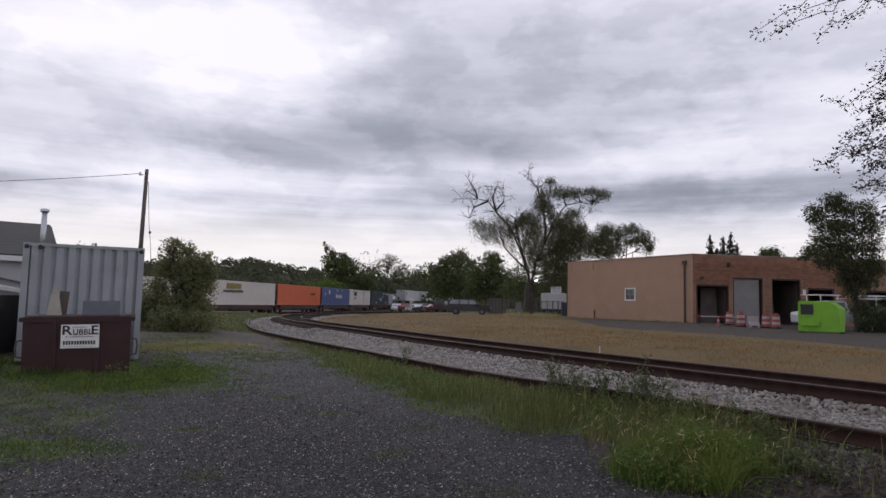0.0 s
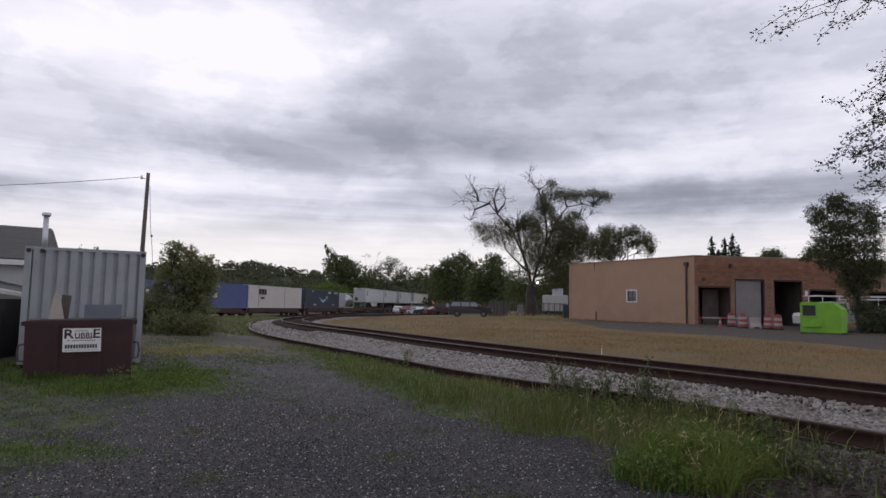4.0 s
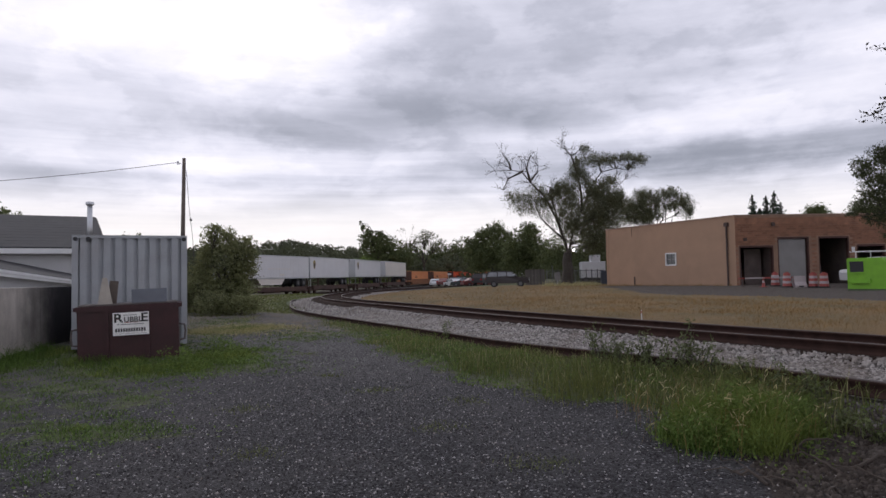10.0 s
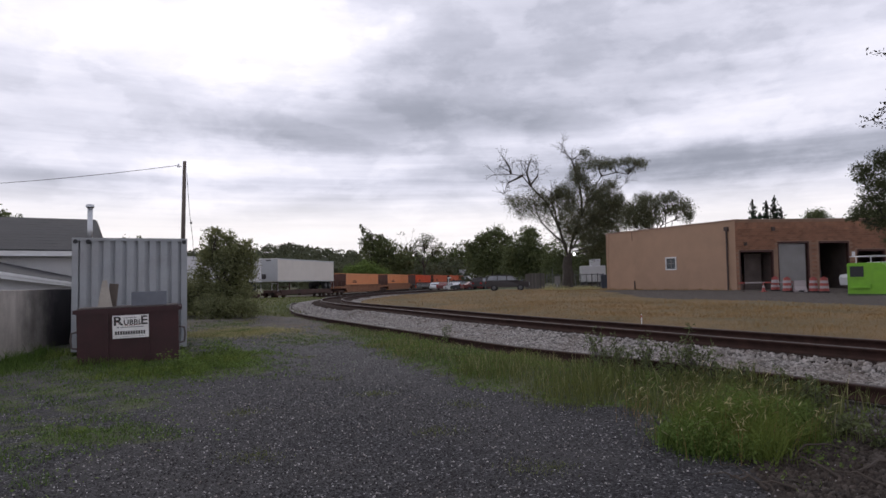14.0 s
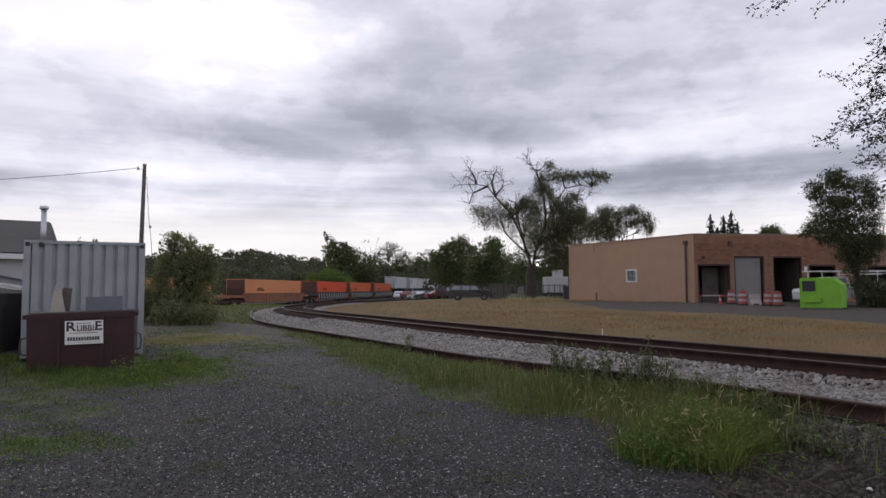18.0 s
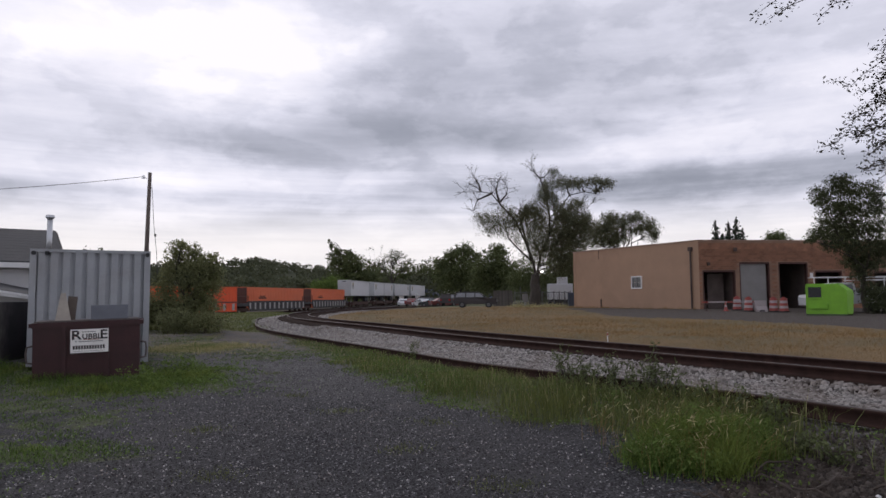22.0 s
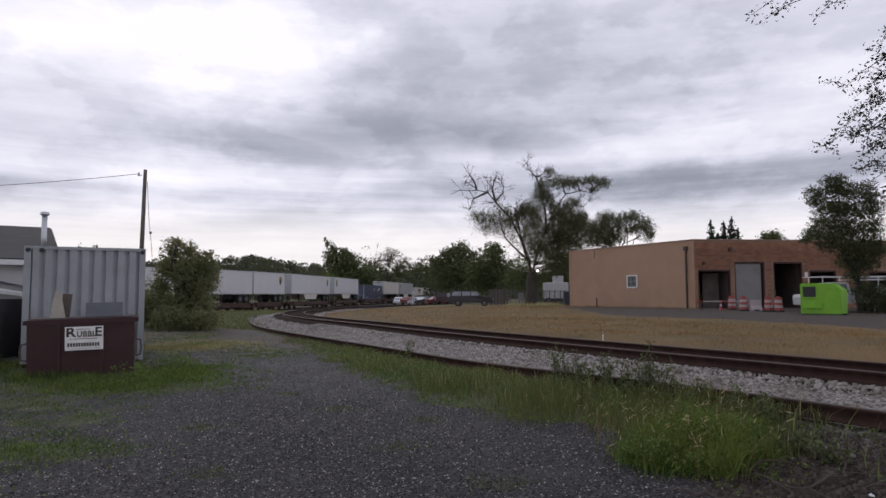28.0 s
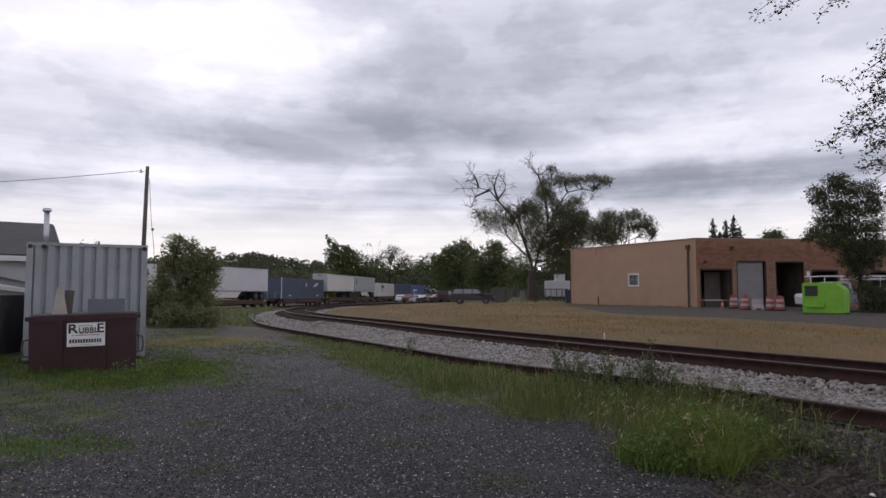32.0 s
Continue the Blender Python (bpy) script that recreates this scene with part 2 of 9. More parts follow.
M = {
    "bark": surface("bark", (0.055, 0.046, 0.038), 0.9, vary=0.4, grain=3, fine=30, bump=0.6, bump_size=0.03),
    "bark_pale": surface("bark_pale", (0.17, 0.145, 0.12), 0.9, vary=0.35, grain=3, fine=30, bump=0.5, bump_size=0.03),
    "leaf": foliage("leaf", (0.13, 0.19, 0.055), 0.5, 0.35),
    "leaf_bush": foliage("leaf_bush", (0.185, 0.20, 0.105), 0.5, 0.35),
    "leaf_dark": foliage("leaf_dark", (0.114, 0.136, 0.066), 0.5, 0.3),
    "leaf_twig": foliage("leaf_twig", (0.060, 0.058, 0.046), 0.45, 0.15),
    "leaf_shade": foliage("leaf_shade", (0.074, 0.086, 0.048), 0.5, 0.3),
    "verge": foliage("verge", (0.128, 0.150, 0.055), 0.6, 0.3),
    "pale_grass": foliage("pale_grass", (0.36, 0.335, 0.185), 0.35, 0.3),
    "leaf_bright": foliage("leaf_bright", (0.20, 0.29, 0.06), 0.45, 0.35),
    "leaf_grey": foliage("leaf_grey", (0.118, 0.126, 0.082), 0.5, 0.3),
    "leaf_conifer": foliage("leaf_conifer", (0.025, 0.045, 0.028), through=0.1),
    "leaf_far": foliage("leaf_far", (0.092, 0.104, 0.066), 0.25, 0.3),
    "grass": foliage("grass", (0.088, 0.145, 0.036), 0.6, 0.3),
    "clump": foliage("clump", (0.150, 0.198, 0.052), 0.6, 0.35),
    "straw": foliage("straw", (0.262, 0.174, 0.082), 0.3, 0.15),
    "seed": foliage("seed", (0.52, 0.47, 0.29), 0.3, 0.3),
    "rail": surface("rail", (0.047, 0.025, 0.020), 0.88, 0.0, vary=0.35, grain=5, fine=80, bump=0.3, stain=(0.066, 0.034, 0.025), amount=0.6, bump_size=0.004, spec=0.2),
    "rail_top": surface("rail_top", (0.075, 0.056, 0.05), 0.6, 0.3, vary=0.2, grain=4, fine=50, bump=0.1, stain=(0.16, 0.08, 0.05), amount=0.5, bump_size=0.002),
    "tie": surface("tie", (0.045, 0.033, 0.028), 0.9, vary=0.4, grain=4, fine=40, bump=0.6, bump_size=0.02),
    "container": surface("container", (0.335, 0.35, 0.37), 0.5, vary=0.10, grain=1.5, fine=25, bump=0.08, stain=(0.22, 0.19, 0.17), amount=0.3, bump_size=0.003),
    "container_dark": surface("container_dark", (0.03, 0.03, 0.033), 0.7),
    "skip": surface("skip", (0.050, 0.018, 0.020), 0.6, 0.1, vary=0.25, grain=3, fine=40, bump=0.25, stain=(0.04, 0.022, 0.02), amount=0.5, bump_size=0.004),
    "skip_edge": surface("skip_edge", (0.115, 0.095, 0.09), 0.6, 0.1, vary=0.3, grain=5, stain=(0.10, 0.07, 0.06)),
    "slab": surface("slab", (0.13, 0.14, 0.165), 0.6, vary=0.15, grain=3, stain=(0.16, 0.15, 0.15)),
    "board": surface("board", (0.42, 0.38, 0.33), 0.75, vary=0.2, grain=3, stain=(0.22, 0.18, 0.14)),
    "sign_white": surface("sign_white", (0.88, 0.86, 0.84), 0.5, vary=0.06, grain=4, stain=(0.5, 0.46, 0.42), amount=0.3, bump=0.03),
    "ink": surface("ink", (0.035, 0.03, 0.03), 0.6, vary=0.1),
    "red_paint": surface("red_paint", (0.32, 0.05, 0.04), 0.6, vary=0.15),
    "concrete": surface("concrete", (0.55, 0.50, 0.455), 0.85, vary=0.16, grain=0.9, fine=25, bump=0.3, stain=(0.22, 0.20, 0.18), amount=0.6),
    "wall_shade": surface("wall_shade", (0.045, 0.042, 0.045), 0.9, vary=0.3, grain=0.8, fine=20, bump=0.3, stain=(0.11, 0.10, 0.095), amount=0.5),
    "fence_wood": surface("fence_wood", (0.14, 0.128, 0.118), 0.85, vary=0.3, grain=3, pieces=0.6),
    "dark_wood": surface("dark_wood", (0.035, 0.03, 0.032), 0.8, vary=0.3, grain=3),
    "siding": surface("siding", (0.52, 0.515, 0.52), 0.6, vary=0.06, grain=1, fine=15, bump=0.1, stain=(0.42, 0.40, 0.38), amount=0.3),
    "roof_dark": surface("roof_dark", (0.040, 0.039, 0.043), 0.9, vary=0.2, grain=1.5, fine=20, bump=0.4, stain=(0.07, 0.068, 0.07), amount=0.4, pieces=0.12),
    "galvanised": surface("galvanised", (0.55, 0.56, 0.58), 0.4, 0.8, vary=0.15, grain=4),
    "pole": surface("pole", (0.13, 0.105, 0.09), 0.9, vary=0.3, grain=2, fine=30, bump=0.4, bump_size=0.01),
    "wire": surface("wire", (0.05, 0.05, 0.055), 0.6),
    "tan_wall": surface("tan_wall", (0.385, 0.247, 0.166), 0.85, vary=0.07, grain=0.7, fine=12, bump=0.25, stain=(0.30, 0.195, 0.13), amount=0.5),
    "tan_trim": surface("tan_trim", (0.30, 0.20, 0.15), 0.7, vary=0.15, grain=2),
    "door_steel": surface("door_steel", (0.085, 0.038, 0.032), 0.75, 0.1, vary=0.35, grain=3, fine=30, bump=0.3, stain=(0.03, 0.018, 0.016), amount=0.7),
    "brick": surface("brick", (0.31, 0.15, 0.09), 0.9, vary=0.35, grain=1.6, fine=40, bump=0.4, stain=(0.16, 0.085, 0.062), amount=0.7, pieces=0.5),
    "mortar": surface("mortar", (0.27, 0.17, 0.118), 0.95, vary=0.2, grain=1.2, fine=25, bump=0.3, stain=(0.24, 0.12, 0.08), amount=0.7),
    "brown_metal": surface("brown_metal", (0.07, 0.045, 0.038), 0.6, vary=0.2, grain=3),
    "shutter": surface("shutter", (0.25, 0.24, 0.235), 0.6, 0.1, vary=0.10, grain=1.2, stain=(0.18, 0.17, 0.16), amount=0.5),
    "inside": surface("inside", (0.14, 0.11, 0.10), 0.9, vary=0.3, grain=1.0),
    "white_paint": surface("white_paint", (0.74, 0.74, 0.74), 0.45, vary=0.06, grain=2, stain=(0.5, 0.48, 0.46), amount=0.25),
    "glass": surface("glass", (0.07, 0.08, 0.085), 0.12, vary=0.15, grain=3, bump=0.02, spec=0.8),
    # car windows: the sky's reflection is put into the base colour
    "sky_pale_glass": surface("sky_pale_glass", (0.19, 0.20, 0.215), 0.12, vary=0.15, grain=3, bump=0.02, spec=0.8),
    "fence_steel": surface("fence_steel", (0.14, 0.14, 0.145), 0.5, 0.5, vary=0.2, grain=4),
    "lime": surface("lime", (0.185, 0.43, 0.025), 0.5, vary=0.12, grain=2, stain=(0.11, 0.25, 0.03), amount=0.35),
    "lime_dark": surface("lime_dark", (0.06, 0.09, 0.04), 0.6, vary=0.3, grain=4),
    "orange_plastic": surface("orange_plastic", (0.32, 0.06, 0.05), 0.5, vary=0.12, grain=6),
    "reflective": surface("reflective", (0.38, 0.33, 0.33), 0.4, vary=0.08, grain=6),
    "tyre": surface("tyre", (0.022, 0.022, 0.023), 0.85, vary=0.2, grain=10),
    "rim": surface("rim", (0.13, 0.13, 0.135), 0.5, 0.5, vary=0.15),
    "dark_car": surface("dark_car", (0.03, 0.034, 0.033), 0.5, 0.1, vary=0.1, coat=0.1),
    "red_car": surface("red_car", (0.13, 0.03, 0.027), 0.45, 0.1, vary=0.1, coat=0.2),
    "maroon_car": surface("maroon_car", (0.026, 0.019, 0.019), 0.5, 0.1, vary=0.1, coat=0.1),
    "white_car": surface("white_car", (0.55, 0.56, 0.58), 0.35, vary=0.06, coat=0.4),
    "black_plastic": surface("black_plastic", (0.02, 0.02, 0.022), 0.6),
    "head_glass": surface("head_glass", (0.6, 0.62, 0.65), 0.15, vary=0.05),
    "tail_glass": surface("tail_glass", (0.3, 0.02, 0.02), 0.2, vary=0.05),
    "car_steel": surface("car_steel", (0.085, 0.05, 0.042), 0.8, 0.15, vary=0.3, grain=1.2, fine=20, bump=0.2, stain=(0.12, 0.065, 0.045), amount=0.6),
    "well_orange": surface("well_orange", (0.33, 0.155, 0.085), 0.75, 0.1, vary=0.2, grain=0.8, fine=15, stain=(0.17, 0.085, 0.055), amount=0.7),
    "well_post": surface("well_post", (0.40, 0.39, 0.38), 0.7, vary=0.2, grain=1, stain=(0.12, 0.10, 0.09), amount=0.6),
    "well_grey": surface("well_grey", (0.06, 0.058, 0.06), 0.75, 0.1, vary=0.25, grain=1, stain=(0.11, 0.10, 0.09), amount=0.6),
    "box_orange": surface("box_orange", (0.72, 0.175, 0.075), 0.5, vary=0.07, grain=0.6, fine=12, stain=(0.5, 0.12, 0.06), amount=0.35),
    "box_pale_orange": surface("box_pale_orange", (0.76, 0.31, 0.135), 0.55, vary=0.06, grain=0.6, fine=12, stain=(0.55, 0.23, 0.11), amount=0.4),
    "box_red": surface("box_red", (0.78, 0.11, 0.035), 0.5, vary=0.07, grain=0.6, fine=12, stain=(0.5, 0.08, 0.04), amount=0.35),
    "box_end": surface("box_end", (0.10, 0.042, 0.032), 0.7, vary=0.2, grain=0.8, stain=(0.05, 0.03, 0.026), amount=0.5),
    "box_white": surface("box_white", (0.70, 0.65, 0.60), 0.5, vary=0.05, grain=0.6, fine=12, stain=(0.55, 0.5, 0.45), amount=0.35),
    "box_blue": surface("box_blue", (0.10, 0.135, 0.30), 0.5, vary=0.08, grain=0.6, fine=12, stain=(0.16, 0.18, 0.28), amount=0.35),
    "box_navy": surface("box_navy", (0.048, 0.06, 0.085), 0.5, vary=0.10, grain=0.6, fine=12, stain=(0.08, 0.085, 0.10), amount=0.35),
    "box_slate": surface("box_slate", (0.075, 0.09, 0.14), 0.5, vary=0.10, grain=0.6, fine=12, stain=(0.11, 0.12, 0.15), amount=0.35),
    "trailer_white": surface("trailer_white", (0.66, 0.65, 0.67), 0.45, vary=0.05, grain=0.5, fine=10, stain=(0.5, 0.48, 0.47), amount=0.3),
    "trailer_grey": surface("trailer_grey", (0.40, 0.41, 0.42), 0.5, vary=0.06, grain=0.5, fine=10, stain=(0.3, 0.3, 0.3), amount=0.3),
    "emblem_gold": surface("emblem_gold", (0.30, 0.215, 0.06), 0.5, vary=0.1),
    "emblem_brown": surface("emblem_brown", (0.06, 0.04, 0.025), 0.5, vary=0.1),
    "emblem_sky": surface("emblem_sky", (0.42, 0.66, 0.72), 0.5, vary=0.08),
    "tank": surface("tank", (0.52, 0.53, 0.55), 0.3, 0.75, vary=0.1, grain=1.5),
    "dead_wood": surface("dead_wood", (0.075, 0.058, 0.047), 0.9, vary=0.3, grain=5, fine=40, bump=0.4),
}


def wall_material():
    """Poured concrete with pale runs; shade is painted in towards its far end (long axis x)."""
    m = bpy.data.materials.new("shaded_concrete")
    m.use_nodes = True
    n = Nodes(m.node_tree)
    at = n("ShaderNodeTexCoord").outputs["Object"]
    xyz = n("ShaderNodeSeparateXYZ", {0: at})
    runs = n.noise(n("ShaderNodeMapping", {"Vector": at, "Scale": (1.6, 1.0, 0.16)}).outputs[0], 1.6, 5.0, 0.65)
    big = n.noise(at, 0.9, 5.0, 0.65)
    fine = n.noise(at, 28.0, 4.0, 0.6)
    col = n.mix(n.ramp(runs, [(0.35, 0.0), (0.65, 1.0)]), (0.48, 0.43, 0.385), (0.68, 0.625, 0.57))
    col = n.mix(n.math("MULTIPLY", n.ramp(big, [(0.42, 0.0), (0.66, 1.0)]), 0.75), col, (0.29, 0.26, 0.235))
    col = n.mix(n.math("MULTIPLY", n.ramp(fine, [(0.4, 1.0), (0.6, 0.0)]), 0.2), col, (0.26, 0.23, 0.21))
    # the deep shade at the wall's far end, put into the colour
    black = n.math("ADD", xyz.outputs["X"], n.math("MULTIPLY", n.math("SUBTRACT", big, 0.5), 1.6))
    black = n.ramp(n.math("DIVIDE", n.math("SUBTRACT", black, 10.6), 2.6, True), [(0.0, 0.0), (1.0, 1.0)], "EASE")
    col = n.mix(n.math("MULTIPLY", black, 0.95), col, (0.03, 0.029, 0.036))
    bmp = n("ShaderNodeBump", {"Strength": 0.3, "Distance": 0.01, "Height": n.math("ADD", fine, big)})
    b = n("ShaderNodeBsdfPrincipled", {"Base Color": col, "Roughness": 0.9, "Normal": bmp.outputs[0], "Specular IOR Level": 0.3})
    n("ShaderNodeOutputMaterial", {"Surface": b.outputs[0]})
    return m


M["shaded_concrete"] = wall_material()

# ---- shaping helpers ----
def box(bm, x0, y0, z0, x1, y1, z1, m=None):
    vs = [bm.verts.new((x, y, z)) for z in (z0, z1) for y in (y0, y1) for x in (x0, x1)]
    for f in ((0, 2, 3, 1), (4, 5, 7, 6), (0, 1, 5, 4), (2, 6, 7, 3), (0, 4, 6, 2), (1, 3, 7, 5)):
        bm.faces.new([vs[i] for i in f])
    if m is not None:
        for v in vs:
            v.co = m @ v.co
    return vs


def tube(bm, points, radii, sides=8, caps=True):
    """A round bar along points, with a radius at each."""
    pts = [Vector(p) for p in points]
    rings = []
    last = None
    for i, p in enumerate(pts):
        ahead = (pts[min(i + 1, len(pts) - 1)] - pts[max(i - 1, 0)]).normalized()
        # the ring's side is carried on from the last one, so that the bar does not twist
        side = ahead.cross(Vector((0, 0, 1))) if last is None else last - ahead * last.dot(ahead)
        if side.length < 1e-3:
            side = Vector((1, 0, 0))
        side.normalize()
        last = side
        over = side.cross(ahead)
        r = radii[i] if isinstance(radii, (list, tuple)) else radii
        rings.append([bm.verts.new(p + r * (math.cos(2 * math.pi * k / sides) * side + math.sin(2 * math.pi * k / sides) * over)) for k in range(sides)])
    for a, b in zip(rings, rings[1:]):
        for k in range(sides):
            bm.faces.new((a[k], a[(k + 1) % sides], b[(k + 1) % sides], b[k]))
    if caps:
        bm.faces.new(rings[0][::-1])
        bm.faces.new(rings[-1])
    return rings


def extrude_profile(bm, outline, axis, a, b):
    """A prism: outline in the two other axes, from a to b along axis ('x' or 'y')."""
    ends = []
    for at in (a, b):
        ends.append([bm.verts.new((at, u, v) if axis == "x" else (u, at, v)) for u, v in outline])
    k = len(outline)
    for i in range(k):
        bm.faces.new((ends[0][i], ends[0][(i + 1) % k], ends[1][(i + 1) % k], ends[1][i]))
    bm.faces.new(ends[0][::-1])
    bm.faces.new(ends[1])


def mesh_of(bm, name, material, smooth=False, bevel=0.0):
    if bevel:
        bmesh.ops.bevel(bm, geom=bm.edges[:], offset=bevel, segments=1, affect="EDGES", clamp_overlap=True)
    bmesh.ops.recalc_face_normals(bm, faces=bm.faces)
    me = bpy.data.meshes.new(name)
    bm.to_mesh(me)
    bm.free()
    if smooth:
        for p in me.polygons:
            p.use_smooth = True
    me.materials.append(material)
    return me


def thing(name, m, label, category, group="", kind=""):
    ob = new(name)
    ob.matrix_world = m
    return tagged(ob, label, category, group, kind)


def part(name, bm, material, parent, label="", smooth=False, bevel=0.0, m=None):
    """One mesh object under a thing or a part."""
    ob = new(name, mesh_of(bm, name, material, smooth, bevel))
    ob.parent = parent
    if m is not None:
        ob.matrix_local = m
    return tagged(ob, label)


def piece(name, me, parent, m):
    ob = new(name, me)
    ob.parent = parent
    ob.matrix_local = m
    return ob


def quick(*boxes):
    bm = bmesh.new()
    for b in boxes:
        box(bm, *b)
    return bm


def raw_mesh(name, verts, faces, material):
    """A mesh from numpy arrays; all faces have the same number of corners."""
    me = bpy.data.meshes.new(name)
    verts, faces = np.asarray(verts, np.float32), np.asarray(faces, np.int32)
    me.vertices.add(len(verts))
    me.vertices.foreach_set("co", verts.ravel())
    k = faces.shape[1]
    me.loops.add(faces.size)
    me.loops.foreach_set("vertex_index", faces.ravel())
    me.polygons.add(len(faces))
    me.polygons.foreach_set("loop_start", np.arange(0, faces.size, k, dtype=np.int32))
    me.update(calc_edges=True)
    me.materials.append(material)
    return me


def smooth_step(a, b, v):
    k = np.clip((np.asarray(v, float) - a) / (b - a), 0, 1)
    return k * k * (3 - 2 * k)


class Line:
    """A smooth line through plan points, by its length."""

    def __init__(self, points, step=0.5):
        p = np.array(points, float)
        if not step:
            self.p = p
            self.s = np.r_[0, np.cumsum(np.linalg.norm(np.diff(p, axis=0), axis=1))]
            return
        q = np.vstack([2 * p[0] - p[1], p, 2 * p[-1] - p[-2]])
        out = []
        for i in range(1, len(q) - 2):
            a, b, c, d = q[i - 1], q[i], q[i + 1], q[i + 2]
            k = max(2, int(np.linalg.norm(c - b) / step))
            for u in np.arange(k) / k:
                out.append(0.5 * (2 * b + (c - a) * u + (2 * a - 5 * b + 4 * c - d) * u * u + (3 * b - a - 3 * c + d) * u ** 3))
        self.p = np.array(out + [p[-1]])
        self.s = np.r_[0, np.cumsum(np.linalg.norm(np.diff(self.p, axis=0), axis=1))]

    def at(self, s):
        return np.stack([np.interp(s, self.s, self.p[:, 0]), np.interp(s, self.s, self.p[:, 1])], -1)

    def way(self, s, h=1.0):
        d = self.at(np.asarray(s) + h) - self.at(np.asarray(s) - h)
        return d / np.linalg.norm(d, axis=-1, keepdims=True)

    def beside(self, off):
        """The same line, moved off to its right."""
        d = np.gradient(self.p, axis=0)
        d /= np.linalg.norm(d, axis=1, keepdims=True)
        return Line(self.p + np.reshape(off, (-1, 1)) * np.stack([d[:, 1], -d[:, 0]], -1), 0)

    def gap(self, x, y):
        """How far plan points lie to the right of the line (minus: left)."""
        x, y = np.asarray(x, float), np.asarray(y, float)
        xy = np.stack([x.ravel(), y.ravel()], -1)
        out = np.empty(len(xy))
        p = self.p[::max(1, len(self.p) // 220)]
        d = np.gradient(p, axis=0)
        d /= np.linalg.norm(d, axis=1, keepdims=True)
        for i in range(0, len(xy), 4000):
            c = xy[i:i + 4000]
            k = ((c ** 2).sum(1)[:, None] - 2 * c @ p.T + (p ** 2).sum(1)[None]).argmin(1)
            off = c - p[k]
            side = off[:, 0] * d[k, 1] - off[:, 1] * d[k, 0]
            far = np.linalg.norm(off, axis=1)
            out[i:i + 4000] = np.where(far < 8, side, np.sign(side) * far)
        return out.reshape(x.shape)

# ---- plan lines ----
TRACK = Line([(24, -26), (14.4, -5), (11.0, 3.4), (6.95, 10.8), (5.42, 13.4), (2.83, 18.0), (-0.15, 23.6), (-2.9, 29.4), (-6.9, 37.3), (-10.0, 45.5), (-11.7, 54.0), (-12.0, 63), (-10.8, 75), (-7.5, 88), (-1.5, 102), (8, 118), (40, 160)])


def bed_width(s):
    """How far the ballast reaches on the lot's side, by the length along the near track."""
    return np.interp(s, [52, 56, 60, 63, 66, 70, 76, 84, 90], [3.85, 4.0, 4.3, 4.35, 4.2, 3.7, 2.95, 2.7, 2.6])


OLD_RAIL = TRACK.beside(-bed_width(TRACK.s))
MAIN = Line([(-300, -270), (-170, -104), (-100, -16), (-60, 34), (-40.5, 58.6), (-31.7, 69.0), (-28.9, 72.4), (-26.2, 77.2), (-23.8, 85.1), (-21.2, 96.6), (-18.2, 114.0), (-14.3, 142.7), (-7.4, 185.5), (4.7, 233.1), (30, 320), (70, 440), (140, 640)])
MAIN_ZERO = float(MAIN.s[((MAIN.p - np.array((-31.7, 69.0))) ** 2).sum(1).argmin()])
TRAIN_SIDE = 1.3     # the main line's centre lies this far behind MAIN
MAIN_MID = MAIN.beside(-TRAIN_SIDE)


def main_z(y):
    """Rail height of the main line."""
    return -0.12 + 0.003 * (np.clip(y, 60, 240) - 78)


RAIL_Z = 0.5         # rail height of the curved near track


def ground_z(x, y):
    x, y = np.asarray(x, float), np.asarray(y, float)
    g = TRACK.gap(x, y)
    lot = 0.16 * smooth_step(9, 16, y) * smooth_step(-3, -7, x) + 0.14 * smooth_step(20, 34, y)
    field = 0.34 + 0.12 * smooth_step(22, 40, y) * smooth_step(-14, 8, x) + 0.16 * smooth_step(42, 53, y) * smooth_step(-10, 8, x)
    z = np.where(g > 0, field, lot)
    bank = 0.24 - 0.12 * smooth_step(-1.4, -3.7, g) + 0.08 * smooth_step(14, 8, y) * smooth_step(-1.4, -3.7, g)
    z = z + (bank - z) * (smooth_step(-6.6, -4.1, g) * smooth_step(3.4, 1.9, g))
    z = z - 0.10 * smooth_step(1.6, 2.6, g) * smooth_step(4.5, 2.8, g)
    m = MAIN_MID.gap(x, y)
    w = smooth_step(14, 3.5, np.abs(m)) * smooth_step(58, 66, y)
    z = z + (main_z(y) - 0.24 - z) * w
    far = smooth_step(90, 160, np.hypot(x, y))
    z = z * (1 - far) + (0.1) * far * (1 - w) + z * w * far
    z = z + 0.025 * np.sin(1.3 * x + 0.4) * np.sin(1.1 * y + 1.0) * smooth_step(3, 0.5, np.abs(g) * 0 + 1)
    return z


def gz(x, y):
    return float(ground_z(np.array([x]), np.array([y]))[0])


